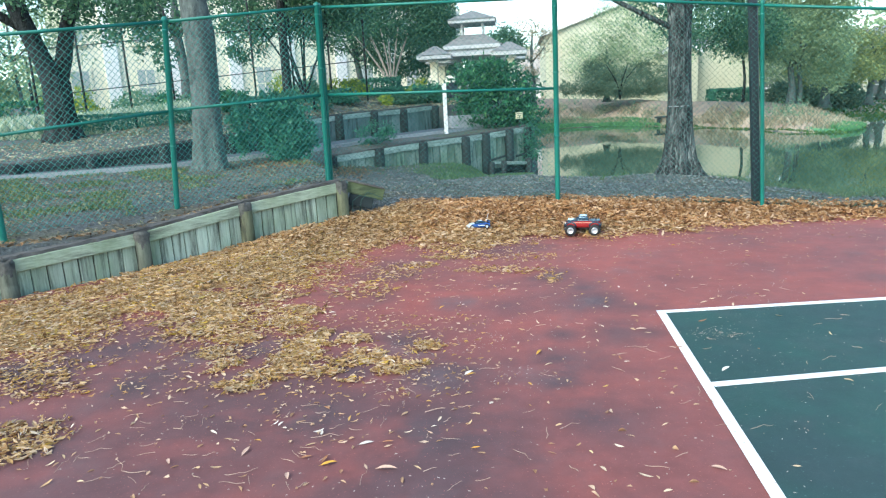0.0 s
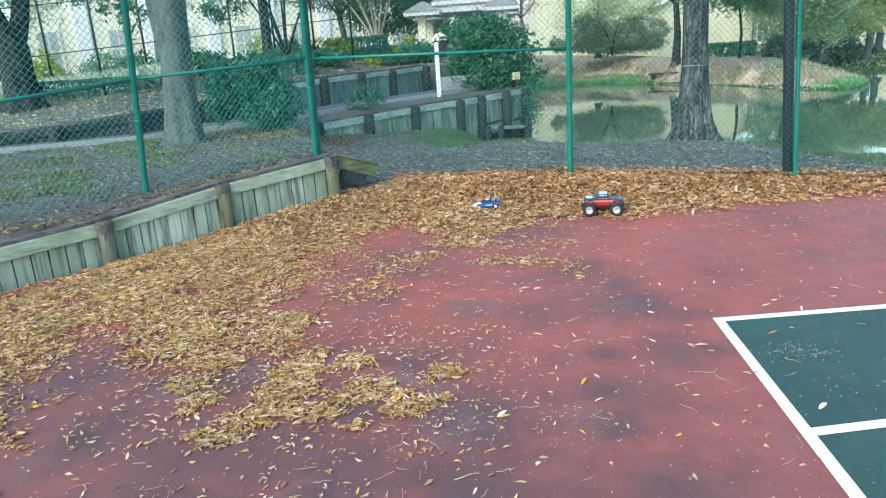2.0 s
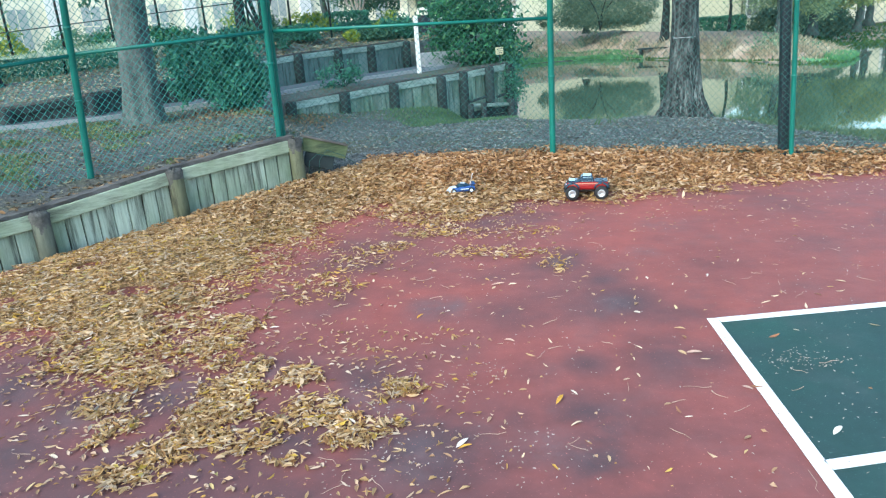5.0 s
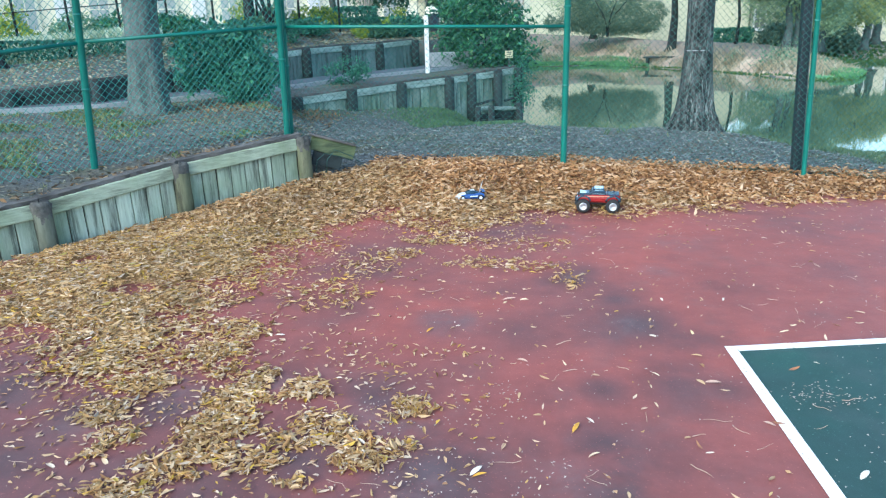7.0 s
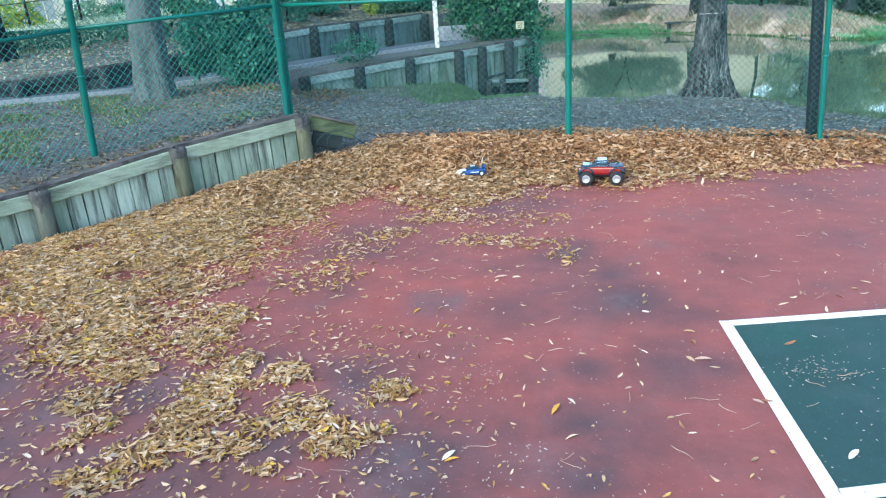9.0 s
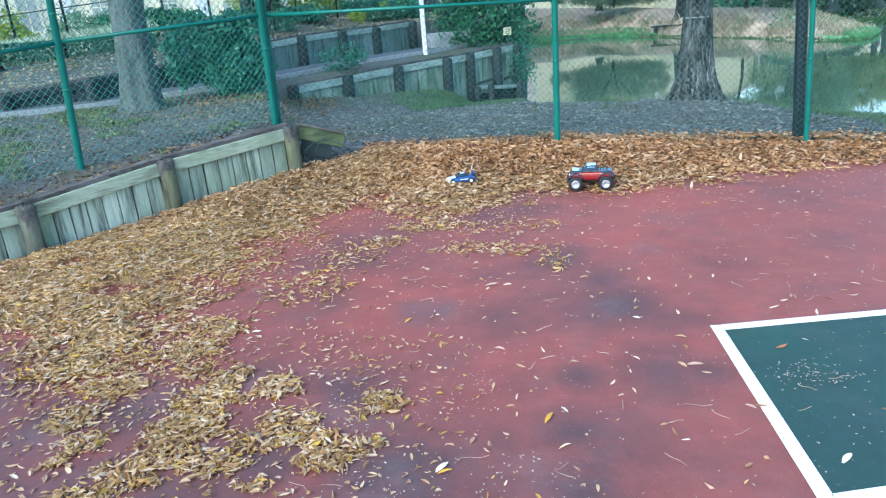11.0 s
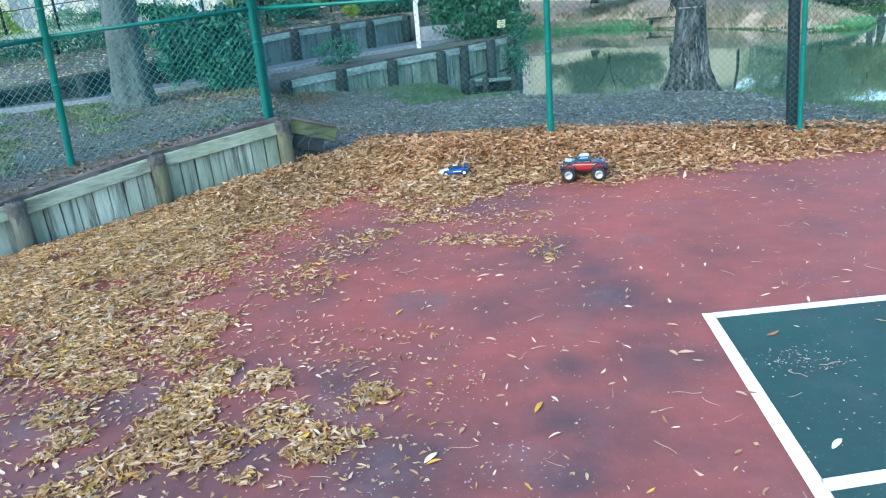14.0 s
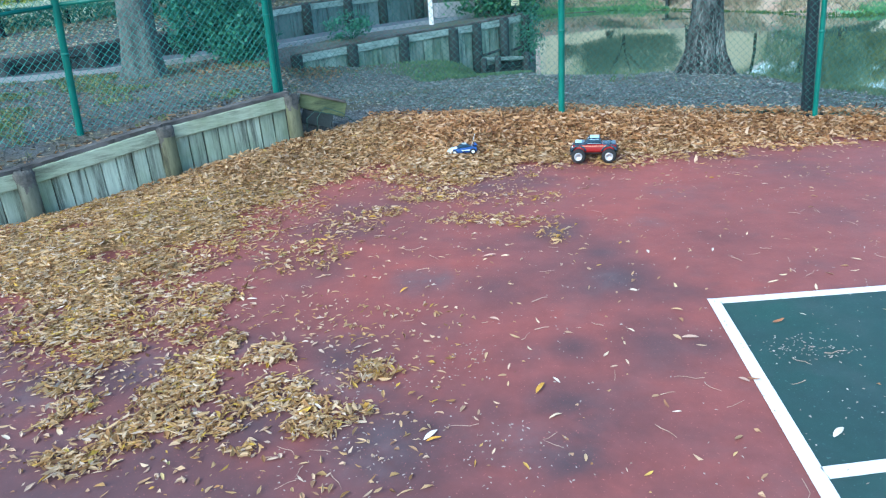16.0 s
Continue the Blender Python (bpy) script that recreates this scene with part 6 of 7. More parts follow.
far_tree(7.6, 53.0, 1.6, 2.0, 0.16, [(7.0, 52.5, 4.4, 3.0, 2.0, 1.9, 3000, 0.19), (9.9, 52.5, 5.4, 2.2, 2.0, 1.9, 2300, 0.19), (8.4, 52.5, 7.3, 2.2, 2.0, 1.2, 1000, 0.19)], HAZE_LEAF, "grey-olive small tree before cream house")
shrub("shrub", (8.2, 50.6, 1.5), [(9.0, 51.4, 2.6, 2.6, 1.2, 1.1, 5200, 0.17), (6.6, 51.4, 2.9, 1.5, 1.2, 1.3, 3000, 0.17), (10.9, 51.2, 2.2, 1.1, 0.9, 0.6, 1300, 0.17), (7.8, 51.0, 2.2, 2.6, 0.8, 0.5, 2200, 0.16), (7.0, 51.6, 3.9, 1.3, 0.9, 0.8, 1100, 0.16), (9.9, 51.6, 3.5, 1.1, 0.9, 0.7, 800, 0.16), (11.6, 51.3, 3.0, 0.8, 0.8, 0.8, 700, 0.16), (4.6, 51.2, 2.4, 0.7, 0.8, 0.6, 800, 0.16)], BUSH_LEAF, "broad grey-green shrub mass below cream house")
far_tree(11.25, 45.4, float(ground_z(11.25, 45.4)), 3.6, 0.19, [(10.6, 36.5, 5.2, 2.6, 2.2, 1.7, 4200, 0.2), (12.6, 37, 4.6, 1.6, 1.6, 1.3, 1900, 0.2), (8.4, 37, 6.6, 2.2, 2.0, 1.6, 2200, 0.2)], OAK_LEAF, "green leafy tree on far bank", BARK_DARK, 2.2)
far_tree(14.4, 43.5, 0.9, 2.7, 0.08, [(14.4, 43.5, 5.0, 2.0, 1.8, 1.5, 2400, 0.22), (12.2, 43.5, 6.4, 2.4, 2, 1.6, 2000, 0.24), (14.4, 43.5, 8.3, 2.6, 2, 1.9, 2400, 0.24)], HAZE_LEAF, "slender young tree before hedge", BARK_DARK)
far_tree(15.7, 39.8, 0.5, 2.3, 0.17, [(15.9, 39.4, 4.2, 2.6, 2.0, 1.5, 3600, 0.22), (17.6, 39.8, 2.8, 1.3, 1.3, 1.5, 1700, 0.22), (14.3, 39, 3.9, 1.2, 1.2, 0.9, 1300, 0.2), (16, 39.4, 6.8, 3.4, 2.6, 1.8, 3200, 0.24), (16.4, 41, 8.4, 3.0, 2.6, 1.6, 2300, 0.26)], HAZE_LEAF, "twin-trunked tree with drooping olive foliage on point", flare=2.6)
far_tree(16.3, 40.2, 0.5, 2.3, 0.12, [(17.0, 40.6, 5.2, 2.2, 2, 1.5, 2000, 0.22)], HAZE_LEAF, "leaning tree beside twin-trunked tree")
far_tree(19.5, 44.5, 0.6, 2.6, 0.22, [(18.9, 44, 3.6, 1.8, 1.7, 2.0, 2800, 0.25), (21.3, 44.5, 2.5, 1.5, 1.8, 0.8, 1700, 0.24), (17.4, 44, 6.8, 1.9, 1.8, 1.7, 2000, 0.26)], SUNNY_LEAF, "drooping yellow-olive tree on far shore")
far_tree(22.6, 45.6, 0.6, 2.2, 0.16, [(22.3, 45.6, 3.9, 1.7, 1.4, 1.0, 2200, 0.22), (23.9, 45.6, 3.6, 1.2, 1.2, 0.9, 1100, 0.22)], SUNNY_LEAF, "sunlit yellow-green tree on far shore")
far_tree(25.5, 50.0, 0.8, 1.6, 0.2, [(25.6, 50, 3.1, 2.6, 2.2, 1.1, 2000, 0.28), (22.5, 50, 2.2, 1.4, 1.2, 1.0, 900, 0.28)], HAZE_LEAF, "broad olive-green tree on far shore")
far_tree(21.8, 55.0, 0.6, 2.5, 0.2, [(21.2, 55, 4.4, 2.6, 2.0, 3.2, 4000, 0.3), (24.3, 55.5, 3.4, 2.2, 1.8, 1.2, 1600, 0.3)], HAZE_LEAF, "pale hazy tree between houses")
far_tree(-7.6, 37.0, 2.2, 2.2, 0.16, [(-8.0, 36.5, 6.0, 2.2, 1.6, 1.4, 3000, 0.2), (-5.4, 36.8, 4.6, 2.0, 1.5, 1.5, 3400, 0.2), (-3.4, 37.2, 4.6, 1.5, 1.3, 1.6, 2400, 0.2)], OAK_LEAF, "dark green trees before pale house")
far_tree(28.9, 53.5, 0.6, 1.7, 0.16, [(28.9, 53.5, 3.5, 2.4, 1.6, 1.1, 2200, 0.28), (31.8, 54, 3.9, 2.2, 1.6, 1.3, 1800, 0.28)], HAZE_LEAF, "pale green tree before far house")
far_tree(0.2, 43.5, 1.7, 2.5, 0.15, [(0.0, 43, 4.8, 1.6, 1.5, 1.3, 1900, 0.22), (-2.7, 43.6, 4.1, 1.6, 1.3, 1.5, 1900, 0.2)], OAK_LEAF, "green tree behind gazebo")
far_tree(2.0, 47.5, 1.6, 2.6, 0.12, [(1.9, 47, 5.4, 1.6, 1.3, 1.6, 650, 0.22), (1.2, 47.5, 3.6, 1.2, 1.1, 1.0, 500, 0.22)], STRAW, "sparse brown-leaved tree behind gazebo")
far_tree(-12.5, 27, 1.9, 3.0, 0.2, [(-12.5, 27, 6.6, 3.0, 2.2, 1.5, 1700, 0.2), (-15, 27, 5.6, 2.2, 2.0, 1.1, 800, 0.2)], OAK_LEAF, "leafy tree before pale house")
far_tree(-20.5, 28, 1.8, 2.6, 0.07, [(-20.5, 28, 4.9, 2.6, 2.2, 1.7, 1800, 0.22), (-18.5, 27, 6.6, 2.2, 2, 1.4, 1000, 0.2), (-22, 27.5, 3.0, 1.5, 1.5, 1.2, 1200, 0.22)], HAZE_LEAF, "olive-green tree beyond forked oak")
far_tree(-26, 30, 1.8, 2.6, 0.2, [(-26, 30, 5.2, 3.2, 2.2, 2.2, 1700, 0.25)], HAZE_LEAF, "hazy olive tree in distance")
for x, y, r, h, mat, lab in ((20.5, 47.5, 2.2, 0.9, BUSH_LEAF, "dull green shrubs on far shore"), (22.6, 49.5, 1.3, 0.9, OLIVE_LEAF, "olive shrub mass on far shore"), (33.0, 52.0, 2.6, 1.1, DARK_LEAF, "dark shrub mass before pale house"), (18.0, 46.5, 1.4, 0.7, BUSH_LEAF, "green shrub on far lawn")):
    z = gz_at(x, y)
    shrub("shrub", (x, y, z), [(x, y, z + h, r, 1.2, h, 1500, 0.28), (x + 0.6 * r, y, z + 0.6 * h, 0.7 * r, 1.0, 0.7 * h, 700, 0.28)], mat, lab)
far_lawn = thing("grass_patch", (28, 50, 0.5), "thin green lawn on far shore", "grass", kind="stuff")
part("blades", blades(far_points(7000, 17.5, 60, 0.3, 9.0), 0.16, 0.16), GRASS, far_lawn, kind="stuff")
# the woods' haze is only the paled leaf colour
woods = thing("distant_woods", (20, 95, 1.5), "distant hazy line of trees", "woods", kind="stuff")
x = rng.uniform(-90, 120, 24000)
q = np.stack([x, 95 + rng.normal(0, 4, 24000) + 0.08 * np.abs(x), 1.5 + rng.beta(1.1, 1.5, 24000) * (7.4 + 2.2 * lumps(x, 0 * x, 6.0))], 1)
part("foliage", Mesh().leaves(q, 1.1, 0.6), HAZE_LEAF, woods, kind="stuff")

DX, DY = 10.35, 44.4
dz = gz_at(DX, DY)
drain = thing("drain_outlet", (DX, DY, dz), "low dark concrete drain outlet on far bank", "drain")
part("slab", Mesh().box((1.9, 0.6, 0.09), (DX, DY - 0.1, dz + 0.16), -20, bevel=0.02), WOOD_DARK, drain)
for k in (-1, 1):
    part("side_wall", Mesh().box((0.14, 0.6, 0.4), (DX + 0.68 * k, DY - 0.1 - 0.25 * k, dz - 0.06), -20, bevel=0.02), WOOD_DARK, drain)

# ---- parked cars in the distance ----
CAR_BLUE = plain("blue_car_paint", (0.20, 0.33, 0.42), (0.22, 0.36, 0.45), 2, 40, 0.25, bump=0)
CAR_PALE = plain("pale_car_paint", (0.50, 0.55, 0.58), (0.55, 0.6, 0.62), 2, 40, 0.25, bump=0)
TYRE = plain("rubber", (0.014, 0.014, 0.015), (0.024, 0.024, 0.026), 20, 200, 0.85, bump=0.4, dist=0.002)
CHROME, _nt, _b = material("bright_rim", 0.3, 0.6)
_b.inputs["Base Color"].default_value = (0.44, 0.46, 0.49, 1)


def loft(rows, across):
    """A body from rows of (x, z_low, z_high, half_low, half_high), closed at both ends, rounded corners."""
    m, v = Mesh(), []
    for x, zl, zh, hl, hh in rows:
        zm = zl + (zh - zl) * 0.55
        v += [(x, -hl * 0.9, zl), (x, -hl, zl + (zh - zl) * 0.2), (x, -hl, zm), (x, -hh, zh - (zh - zl) * 0.08), (x, -hh * 0.85, zh), (x, hh * 0.85, zh), (x, hh, zh - (zh - zl) * 0.08), (x, hl, zm), (x, hl, zl + (zh - zl) * 0.2), (x, hl * 0.9, zl)]
    n = 10
    f = [(k * n + i, k * n + (i + 1) % n, (k + 1) * n + (i + 1) % n, (k + 1) * n + i) for k in range(len(rows) - 1) for i in range(n)]
    f += [tuple(range(n))[::-1], tuple(range((len(rows) - 1) * n, len(rows) * n))]
    return m.add(v, f)


def moved(mesh, at, turn):
    r = np.array(Euler((0, 0, radians(turn))).to_matrix())
    mesh.v = [v @ r.T + at for v in mesh.v]
    return mesh


def parked_car(at, turn, paint, label):
    c = thing("car", at, label, "car", "parked cars")
    body = [(-2.1, 0.3, 0.75, 0.75, 0.7), (-1.9, 0.22, 0.9, 0.85, 0.8), (-0.9, 0.2, 0.95, 0.88, 0.82), (0.9, 0.2, 0.98, 0.88, 0.82), (1.9, 0.22, 0.95, 0.85, 0.78), (2.15, 0.32, 0.8, 0.75, 0.7)]
    part("body", moved(loft(body, 0), at, turn), paint, c, smooth=False)
    part("glasshouse", moved(loft([(-1.0, 0.9, 1.0, 0.78, 0.74), (-0.4, 0.9, 1.42, 0.78, 0.6), (0.8, 0.9, 1.45, 0.78, 0.6), (1.6, 0.9, 1.02, 0.78, 0.7)], 0), at, turn), PANE, c)
    for sx in (-1.3, 1.35):
        for sy in (-0.8, 0.8):
            w = part("wheel", moved(Mesh().lathe([(0.2, -0.1), (0.31, -0.1), (0.33, 0), (0.31, 0.1), (0.2, 0.1)], (sx, sy, 0.33), "y", 20), at, turn), TYRE, c, smooth=True)
            part("rim", moved(Mesh().lathe([(0.001, -0.07), (0.2, -0.09), (0.2, 0.09), (0.001, 0.07)], (sx, sy, 0.33), "y", 16), at, turn), CHROME, w)
    return c


parked_car((-5.9, 50, gz_at(-5.9, 50)), 5, CAR_BLUE, "blue-grey car parked beyond gazebo")
parked_car((-2.0, 51, gz_at(-2.0, 51)), 8, CAR_PALE, "pale car parked beyond gazebo")

# ---- model cars on the court ----
TOY_RED = plain("toy_red", (0.215, 0.012, 0.014), (0.26, 0.016, 0.017), 20, 300, 0.22, bump=0)
TOY_NAVY = plain("toy_dark_blue", (0.015, 0.03, 0.05), (0.02, 0.05, 0.075), 20, 300, 0.2, bump=0)
# pale blue of the windows and of the painted sky reflection on top
TOY_GLASS_SHEEN = plain("toy_window_and_sheen_blue", (0.38, 0.55, 0.66), (0.5, 0.66, 0.76), 20, 300, 0.15, bump=0)
TOY_BLUE = plain("toy_blue", (0.015, 0.045, 0.16), (0.04, 0.10, 0.28), 20, 300, 0.2, bump=0)
TOY_WHITE = plain("toy_white", (0.52, 0.58, 0.64), (0.62, 0.67, 0.72), 20, 300, 0.25, bump=0)
TOY_HIGHLIGHT = plain("toy_side_highlight", (0.55, 0.2, 0.12), (0.6, 0.26, 0.18), 20, 300, 0.3, bump=0)
TOY_BLACK = plain("toy_black", (0.012, 0.012, 0.014), (0.02, 0.02, 0.022), 20, 300, 0.5, bump=0)


def scaled(mesh, k):
    mesh.v = [v * k for v in mesh.v]
    return mesh


def monster_truck(at, turn):
    """A radio-controlled pickup on big tyres; its nose points along local -x."""
    t = thing("toy_truck", at, "red and dark blue radio-controlled monster truck with silver rims", "toy truck")
    P = lambda m: moved(scaled(m, 0.93), at, turn)
    part("chassis", P(Mesh().box((0.34, 0.09, 0.035), (0, 0, 0.085), bevel=0.008)), TOY_BLACK, t)
    part("skid_plate", P(Mesh().box((0.1, 0.13, 0.012), (-0.2, 0, 0.085), 0, -20, bevel=0.004)), TOY_BLACK, t)
    part("lower_body", P(loft([(-0.225, 0.125, 0.165, 0.085, 0.08), (-0.20, 0.115, 0.185, 0.10, 0.095), (-0.08, 0.105, 0.19, 0.105, 0.10), (0.09, 0.105, 0.19, 0.105, 0.10), (0.20, 0.122, 0.187, 0.10, 0.098), (0.222, 0.13, 0.172, 0.09, 0.088)], 0)), TOY_RED, t)
    part("hood", P(loft([(-0.222, 0.162, 0.172, 0.08, 0.07), (-0.19, 0.168, 0.196, 0.093, 0.08), (-0.085, 0.17, 0.205, 0.096, 0.085), (-0.075, 0.175, 0.2, 0.095, 0.085)], 0)), TOY_NAVY, t)
    cab = part("cab", P(loft([(-0.115, 0.18, 0.19, 0.096, 0.088), (-0.05, 0.18, 0.248, 0.095, 0.074), (0.055, 0.18, 0.252, 0.095, 0.074), (0.08, 0.18, 0.2, 0.094, 0.085)], 0)), TOY_NAVY, t)
    for s in (-1, 1):
        part("side_window", P(Mesh().add([(-0.07, s * 0.0962, 0.197), (0.066, s * 0.0962, 0.197), (0.045, s * 0.0805, 0.241), (-0.036, s * 0.0805, 0.241)], [(0, 1, 2, 3), (3, 2, 1, 0)])), TOY_GLASS_SHEEN, cab)
        part("roll_bar", P(Mesh().tube([(0.10, s * 0.07, 0.17), (0.10, s * 0.065, 0.235), (0.19, s * 0.065, 0.185)], 0.006, 8)), TOY_BLACK, t, smooth=True)
    for s in (-1, 1):
        for x in (-0.155, 0.155):
            part("fender", P(Mesh().tube([(x + 0.075 * math.cos(a), s * 0.1, 0.1 + 0.075 * math.sin(a)) for a in np.linspace(0.25, 2.9, 9)], 0.012, 8)), TOY_NAVY, t, smooth=True)
    # thin pale panels paint the sky's reflection on roof and bonnet
    part("roof_sky_sheen", P(Mesh().box((0.095, 0.12, 0.006), (0.003, 0, 0.251), 0, bevel=0.002)), TOY_GLASS_SHEEN, cab)
    part("bonnet_sky_sheen", P(Mesh().box((0.10, 0.13, 0.006), (-0.145, 0, 0.2), 0, 5, bevel=0.002)), TOY_GLASS_SHEEN, t)
    part("tailgate", P(Mesh().box((0.012, 0.17, 0.035), (0.219, 0, 0.165), bevel=0.004)), TOY_RED, t)
    part("windscreen", P(Mesh().add([(-0.101, -0.075, 0.198), (-0.101, 0.075, 0.198), (-0.054, 0.062, 0.246), (-0.054, -0.062, 0.246)], [(0, 1, 2, 3), (3, 2, 1, 0)])), TOY_GLASS_SHEEN, cab)
    part("bed_rim", P(loft([(0.09, 0.178, 0.192, 0.098, 0.09), (0.215, 0.178, 0.192, 0.096, 0.088)], 0)), TOY_NAVY, t)
    part("front_bumper", P(Mesh().box((0.025, 0.19, 0.035), (-0.235, 0, 0.125), bevel=0.008)), TOY_BLACK, t)
    part("rear_bumper", P(Mesh().box((0.02, 0.17, 0.03), (0.232, 0, 0.13), bevel=0.006)), TOY_BLACK, t)
    for s in (-1, 1):
        part("headlight", P(Mesh().box((0.01, 0.04, 0.022), (-0.222, s * 0.065, 0.16), bevel=0.003)), TOY_WHITE, t)
        # narrow orange-pink strip: the glint along the red side, painted on
        part("side_stripe", P(Mesh().box((0.26, 0.004, 0.007), (0.0, s * 0.1065, 0.172), bevel=0.001)), TOY_HIGHLIGHT, t)
        for x in (-0.155, 0.155):
            w = part("wheel", P(Mesh().lathe([(0.036, -0.036), (0.062, -0.04), (0.072, -0.03), (0.075, 0), (0.072, 0.03), (0.062, 0.04), (0.036, 0.036)], (x, s * 0.135, 0.075), "y", 26)), TYRE, t, "chunky black tyre", smooth=True)
            part("rim", P(Mesh().lathe([(0.001, -0.03), (0.02, -0.034), (0.036, -0.044), (0.042, -0.043), (0.042, 0.043), (0.036, 0.044), (0.02, 0.034), (0.001, 0.03)], (x, s * 0.135, 0.075), "y", 20)), CHROME, w, "silver rim", smooth=True)
            part("axle", P(Mesh().tube([(x, s * 0.03, 0.09), (x, s * 0.12, 0.075)], 0.009, 8)), TOY_BLACK, t)
            part("shock", P(Mesh().tube([(x * 0.8, s * 0.05, 0.13), (x, s * 0.1, 0.08)], 0.011, 8)), CHROME, t)
    return t


monster_truck((1.38, 8.74, float(bed_z(np.array(1.38), np.array(8.74))) + 0.008), -8)


def race_car(at, turn):
    t = thing("toy_car", at, "small blue and white radio-controlled racing car on leaves", "toy car")
    P = lambda m: moved(scaled(m, 0.92), at, turn)
    part("body", P(loft([(-0.155, 0.02, 0.045, 0.06, 0.055), (-0.13, 0.02, 0.062, 0.072, 0.062), (-0.04, 0.02, 0.072, 0.075, 0.065), (0.10, 0.02, 0.08, 0.075, 0.065), (0.15, 0.025, 0.072, 0.07, 0.062)], 0)), TOY_BLUE, t)
    part("nose", P(loft([(-0.17, 0.02, 0.035, 0.05, 0.045), (-0.15, 0.018, 0.058, 0.066, 0.058), (-0.115, 0.02, 0.068, 0.0745, 0.066)], 0)), TOY_WHITE, t)
    part("cockpit", P(loft([(-0.06, 0.07, 0.075, 0.05, 0.045), (-0.01, 0.07, 0.108, 0.05, 0.035), (0.05, 0.07, 0.108, 0.05, 0.035), (0.10, 0.07, 0.082, 0.05, 0.045)], 0)), TOY_NAVY, t)
    part("bonnet", P(loft([(-0.12, 0.062, 0.072, 0.045, 0.04), (-0.06, 0.068, 0.079, 0.045, 0.04)], 0)), TOY_WHITE, t)
    part("roof", P(Mesh().box((0.05, 0.06, 0.004), (0.02, 0, 0.11), bevel=0.001)), TOY_WHITE, t)
    part("spoiler", P(Mesh().box((0.035, 0.14, 0.006), (0.145, 0, 0.096), 0, -8, bevel=0.002)), TOY_BLUE, t)
    for s in (-1, 1):
        part("spoiler_strut", P(Mesh().box((0.02, 0.004, 0.026), (0.143, s * 0.05, 0.083))), TOY_BLACK, t)
        part("side_stripe", P(Mesh().box((0.09, 0.004, 0.01), (0.03, s * 0.0755, 0.05), bevel=0.001)), TOY_WHITE, t)
        for x in (-0.1, 0.105):
            w = part("wheel", P(Mesh().lathe([(0.016, -0.016), (0.028, -0.017), (0.032, 0), (0.028, 0.017), (0.016, 0.016)], (x, s * 0.072, 0.032), "y", 20)), TYRE, t, smooth=True)
            part("rim", P(Mesh().lathe([(0.001, -0.014), (0.018, -0.0165), (0.018, 0.0165), (0.001, 0.014)], (x, s * 0.072, 0.032), "y", 16)), TOY_WHITE, w, "white rim")
    part("aerial", P(Mesh().tube([(0.11, 0.03, 0.07), (0.15, 0.035, 0.2)], 0.0025, 6)), TOY_WHITE, t)
    return t


race_car((0.08, 8.86, float(bed_z(np.array(0.08), np.array(8.86))) + 0.006), 12)

# ---- single leaves, twigs and grit near the eye ----
PIECE_LEAF = bpy.data.materials.new("single_fallen_leaf")
PIECE_LEAF.use_nodes = True
nt = PIECE_LEAF.node_tree
info = nt.nodes.new("ShaderNodeObjectInfo")
col = ramp(nt, [(0, (0.36, 0.21, 0.10)), (0.25, (0.50, 0.32, 0.16)), (0.5, (0.59, 0.42, 0.24)), (0.75, (0.64, 0.50, 0.34)), (0.9, (0.70, 0.60, 0.48)), (1, (0.62, 0.40, 0.06))], info.outputs["Random"])
nt.links.new(mixed(nt, 0.4, col, ramp(nt, [(0.3, (0.4,) * 3), (0.7, (0.6,) * 3)], noise_tex(nt, 60, 3)), "OVERLAY"), nt.nodes["Principled BSDF"].inputs["Base Color"])
nt.nodes["Principled BSDF"].inputs["Roughness"].default_value = 0.6


def leaf_mesh(k):
    """One pointed leaf about 8 cm long, cupped along its midrib, with a stalk."""
    L, W, n = 0.04, rng.uniform(0.009, 0.013), 7
    cup, bend = rng.uniform(0.002, 0.008), rng.uniform(-0.006, 0.012)
    v, f = [], []
    for i in range(n):
        u = i / (n - 1) * 2 - 1
        w = W * max(0.04, (1 - u * u)) ** 0.75 * (1 - 0.15 * u)
        z = bend * u * u
        v += [(L * u, -w, z + cup * w / W), (L * u, 0, z), (L * u, w, z + cup * w / W)]
    for i in range(n - 1):
        a = 3 * i
        f += [(a, a + 3, a + 4, a + 1), (a + 1, a + 4, a + 5, a + 2)]
    m = Mesh().add(v, f)
    m.add([(-L, -0.0006, bend), (-L, 0.0006, bend), (-L - 0.012, 0, bend + 0.002)], [(0, 1, 2)])
    me = m.data("leaf", (0, 0, 0), True)
    me.materials.append(PIECE_LEAF)
    return me


LEAF_SHAPES = [leaf_mesh(k) for k in range(7)]
x, y = scatter(5000, -2.6, 3.0, 3.1, 6.6, lambda x, y: (0.05 + 0.16 * (cover(x, y) > 0.3) + 0.06 * smooth01(lumps(x, y, 0.5, 6.0))) * np.where((x > 1.55) & (y < 5.7), 0.1, 1.0))
for i, (px, py) in enumerate(zip(x[:286], y[:286])):
    ob = new("leaf", LEAF_SHAPES[i % 7])
    ob.parent = litter
    s = rng.uniform(0.4, 0.8)
    ob.matrix_local = pose(px + 1.5, py - 6.5, float(bed_z(np.array(px), np.array(py))) + 0.004 + 0.012 * float(cover(np.array(px), np.array(py))), rng.normal(0, 8), rng.normal(0, 8), rng.uniform(0, 360)) @ Matrix.Diagonal((s, s, s, 1))

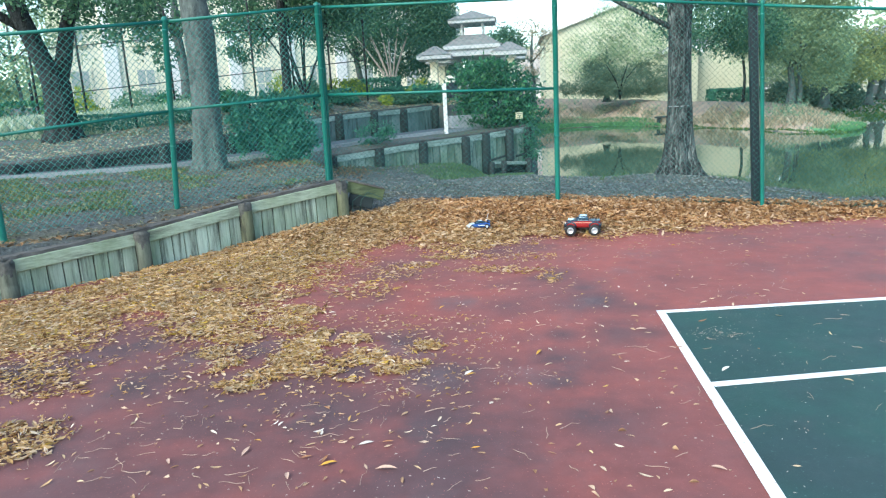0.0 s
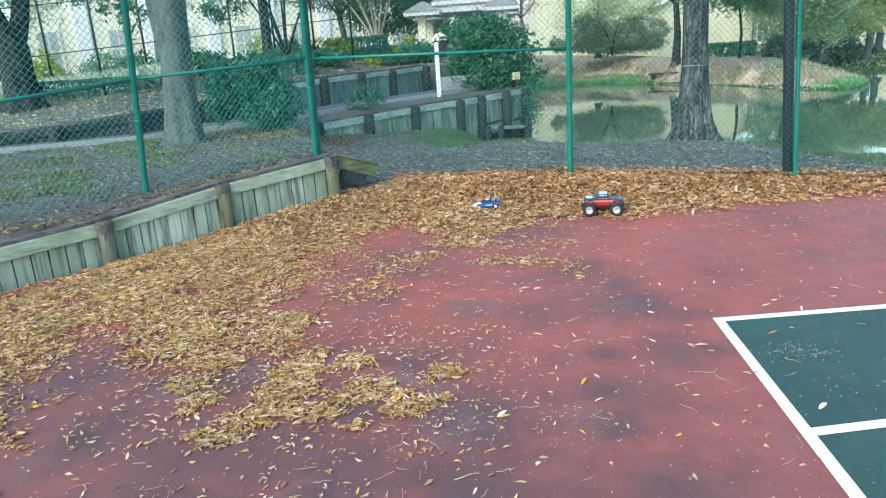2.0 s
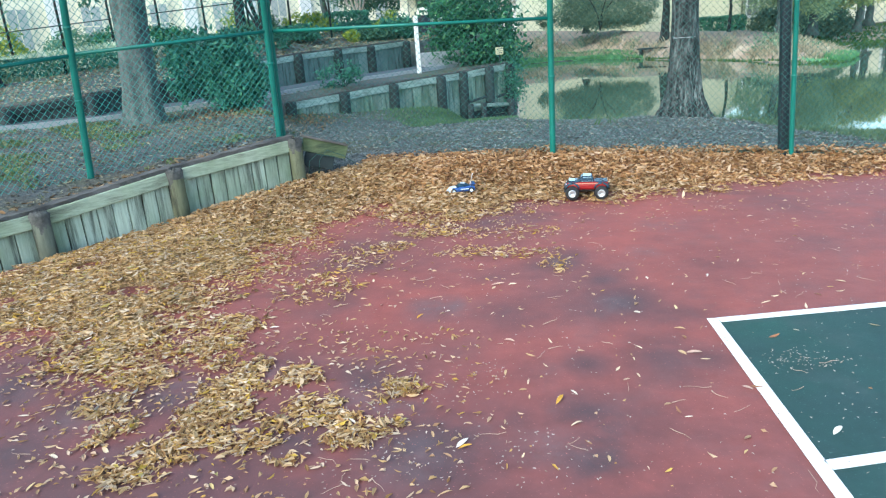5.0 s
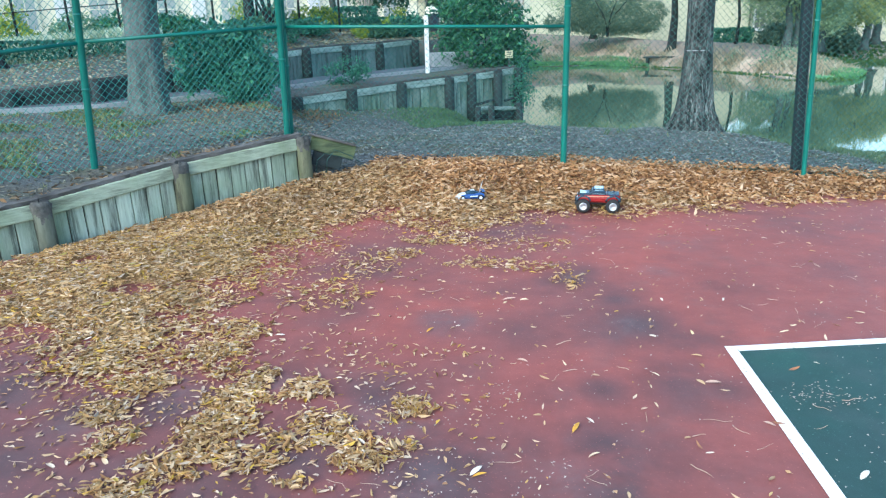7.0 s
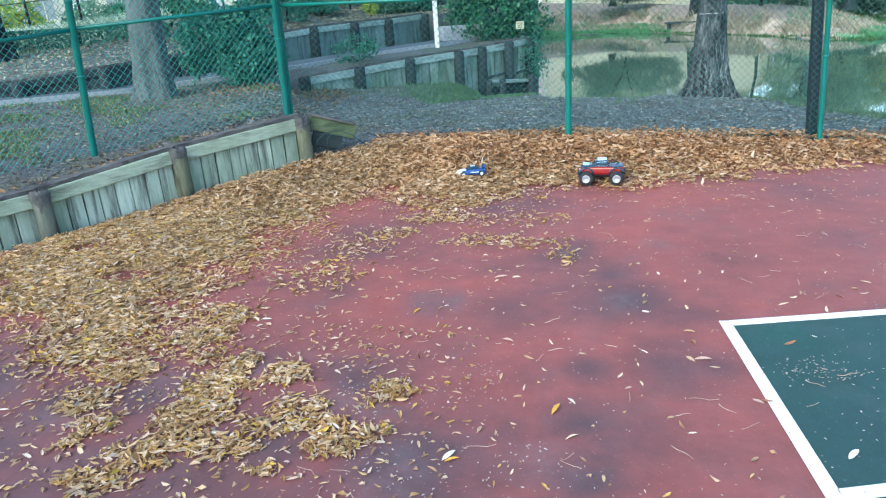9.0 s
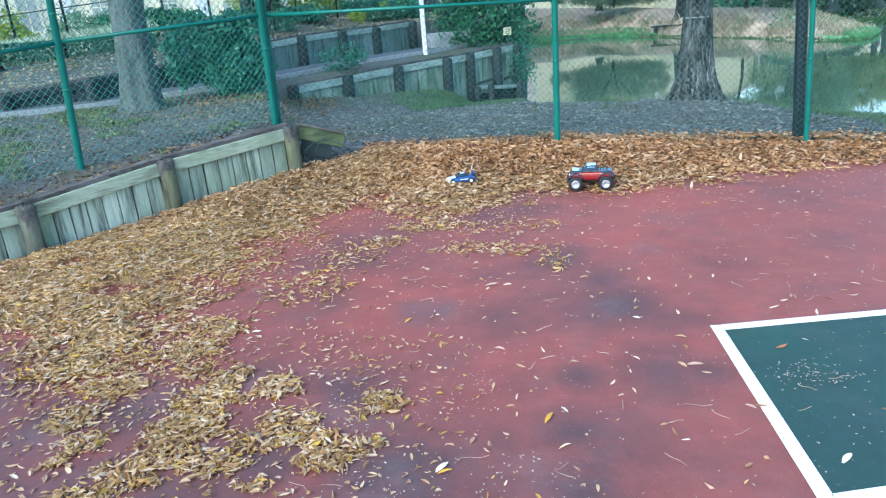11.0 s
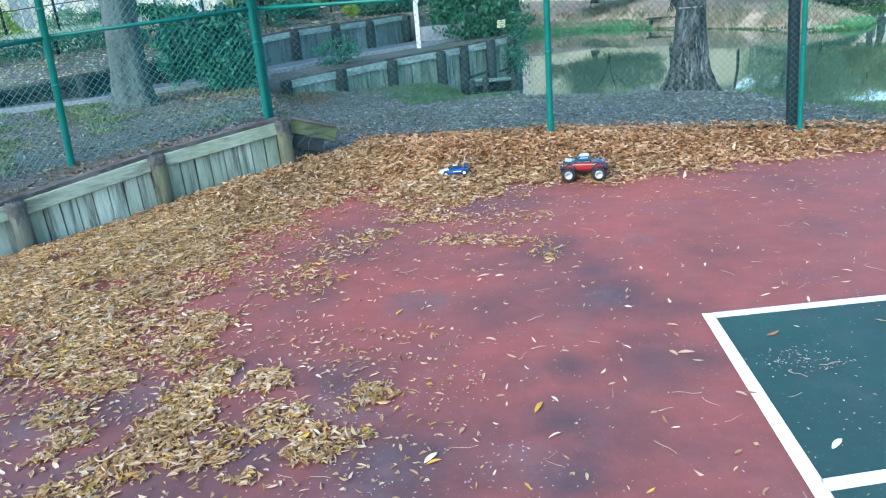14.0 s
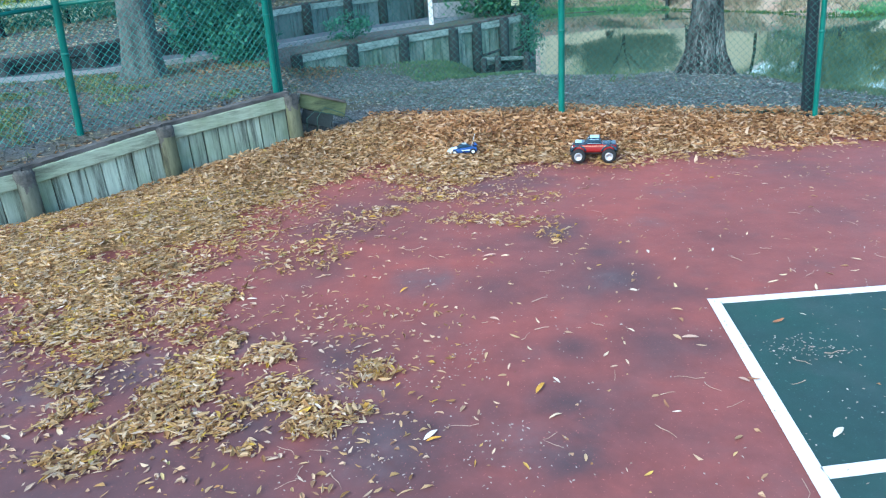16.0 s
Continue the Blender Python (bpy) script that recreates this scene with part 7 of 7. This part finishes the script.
def one_leaf(px, py, turn, size, mat):
    ob = new("leaf", LEAF_SHAPES[int(abs(turn)) % 7].copy())
    ob.data.materials.clear()
    ob.data.materials.append(mat)
    ob.parent = litter
    ob.matrix_local = pose(px + 1.5, py - 6.5, 0.009, 4, -5, turn) @ Matrix.Diagonal((size, size, size, 1))


ORANGE_LEAF = plain("orange_leaf", (0.46, 0.22, 0.025), (0.58, 0.33, 0.05), 60, 200, 0.5, bump=0.1)
WHITE_LEAF = plain("bleached_leaf", (0.56, 0.50, 0.42), (0.66, 0.61, 0.54), 60, 200, 0.6, bump=0.1)
RUST_LEAF = plain("rust_leaf", (0.24, 0.10, 0.045), (0.36, 0.17, 0.08), 60, 200, 0.6, bump=0.1)
PINK_LEAF = plain("pale_tan_leaf", (0.46, 0.28, 0.20), (0.55, 0.38, 0.29), 60, 200, 0.6, bump=0.1)
for px, py, turn, size, mat in ((0.687, 4.735, 62, 1.05, ORANGE_LEAF), (1.80, 4.42, 42, 1.0, WHITE_LEAF), (0.42, 6.31, 12, 1.15, PINK_LEAF), (-1.0, 5.71, -5, 0.85, WHITE_LEAF), (1.85, 6.31, 70, 0.6, WHITE_LEAF), (0.235, 4.40, 50, 0.95, WHITE_LEAF), (0.25, 4.37, 20, 0.8, ORANGE_LEAF),
                                (1.436, 5.175, -8, 1.0, PINK_LEAF), (1.90, 5.32, 25, 0.95, RUST_LEAF), (1.57, 4.79, -50, 0.7, PINK_LEAF), (1.61, 4.79, -25, 0.7, RUST_LEAF), (0.47, 5.40, -35, 0.9, PINK_LEAF), (-0.08, 5.80, 55, 0.85, ORANGE_LEAF), (1.2, 4.6, 100, 0.7, RUST_LEAF), (-0.08, 3.26, -6, 1.3, PINK_LEAF), (-0.83, 3.41, 82, 1.0, PINK_LEAF), (-1.19, 3.31, -55, 0.9, PINK_LEAF), (-0.37, 3.30, 20, 1.0, ORANGE_LEAF), (-0.4, 3.34, 75, 0.8, RUST_LEAF), (-0.5, 3.36, 15, 0.7, RUST_LEAF), (-0.23, 3.50, 15, 0.9, WHITE_LEAF), (-0.78, 3.71, 65, 0.6, WHITE_LEAF), (-0.75, 3.71, 70, 0.6, WHITE_LEAF), (-0.54, 3.19, -70, 0.9, PINK_LEAF), (1.43, 3.28, -35, 0.9, PINK_LEAF), (-0.12, 3.51, 5, 0.7, RUST_LEAF), (0.33, 3.45, 10, 0.6, ORANGE_LEAF), (-0.51, 3.62, 30, 0.75, WHITE_LEAF), (-0.49, 3.60, 95, 0.6, WHITE_LEAF)):
    one_leaf(px, py, turn, size, mat)

TWIG = plain("dry_twig", (0.30, 0.20, 0.14), (0.48, 0.36, 0.28), 30, 200, 0.85, bump=0.2)


def twig_mesh():
    L = rng.uniform(0.05, 0.13)
    q = [(s * L, rng.normal(0, 0.05) * L, 0.004 + abs(rng.normal(0, 0.003))) for s in (-0.5, -0.2, 0.1, 0.35, 0.5)]
    m = Mesh().tube(q, np.array((1, 1, 0.9, 0.7, 0.4)) * rng.uniform(0.001, 0.0018), 5)
    if rng.uniform() < 0.2:
        m.tube([q[2], (q[2][0] + 0.03, q[2][1] + 0.025, 0.006)], [0.0018, 0.001], 5)
    me = m.data("twig", (0, 0, 0))
    me.materials.append(TWIG)
    return me


TWIGS = [twig_mesh() for k in range(8)]
x, y = scatter(900, -2.2, 3.2, 3.0, 8.2, lambda x, y: 0.1 + 0.2 * smooth01(lumps(x, y, 0.7, 8.0)))
for i, (px, py) in enumerate(zip(x[:110], y[:110])):
    ob = new("twig", TWIGS[i % 8])
    ob.parent = litter
    ob.matrix_local = pose(px + 1.5, py - 6.5, 0.003, 0, 0, rng.uniform(0, 360))
x, y = scatter(400, -2.6, 0.6, 2.5, 4.5, lambda x, y: 0.2 + 0.2 * smooth01(lumps(x, y, 0.5, 3.0)))
for i, (px, py) in enumerate(zip(x[:90], y[:90])):
    ob = new("twig", TWIGS[i % 8])
    ob.parent = litter
    ob.matrix_local = pose(px + 1.5, py - 6.5, 0.003, 0, 0, rng.uniform(0, 360))
for px, py, turn, size in ((0.72, 5.62, 24, 1.5), (1.023, 4.82, 82, 1.2), (1.42, 4.72, -48, 1.1), (0.72, 5.28, 8, 1.2), (2.04, 5.01, 2, 1.2), (-0.1, 6.45, 28, 1.8), (0.05, 6.3, -55, 1.0), (0.0, 6.1, 8, 1.2), (-0.4, 6.75, -8, 1.4), (-0.55, 3.83, 18, 1.2), (-1.43, 3.26, 65, 1.3), (-1.41, 3.26, -50, 1.2), (-1.38, 3.47, 35, 1.1), (0.68, 3.6, 82, 1.3), (0.08, 3.86, 15, 1.7), (-1.55, 3.66, -6, 0.9), (-1.3, 3.2, 4, 1.5), (-0.74, 3.22, 35, 1.2), (-0.45, 3.56, 10, 1.3), (0.25, 3.9, 25, 1.3)):
    ob = new("twig", TWIGS[int(px * 100) % 8])
    ob.parent = litter
    ob.matrix_local = pose(px + 1.5, py - 6.5, 0.004, 0, 0, turn) @ Matrix.Diagonal((size, size, size, 1))
GRIT = leafy("pale_grit", [(0, (0.274, 0.202, 0.155)), (1, (0.475, 0.418, 0.37))], 0.8, 0, 0)
x, y = scatter(24000, -4, 6.0, 2.4, 9.2, lambda x, y: 0.10 + 0.15 * smooth01(lumps(x, y, 0.6, 9.0)) + 6.0 * np.exp(-((x - 1.93) ** 2 / 0.02 + (y - 5.04) ** 2 / 0.006)) + 2.0 * np.exp(-((x - 0.31) ** 2 + (y - 4.96) ** 2) / 0.03) + 2.5 * np.exp(-((x - 0.58) ** 2 + (y - 4.31) ** 2) / 0.02) + 2.0 * np.exp(-((x + 0.15) ** 2 + (y - 4.85) ** 2) / 0.06) + 1.5 * np.exp(-((x + 0.1) ** 2 + (y - 4.3) ** 2) / 0.08))
x, y = np.concatenate([x, rng.normal(1.95, 0.13, 75)]), np.concatenate([y, rng.normal(5.05, 0.06, 75)])
part("crumbs", Mesh().leaves(np.stack([x, y, np.full(len(x), 0.011)], 1), 0.013, 0.006, flat=0.9, curl=0.1), GRIT, litter, kind="stuff")
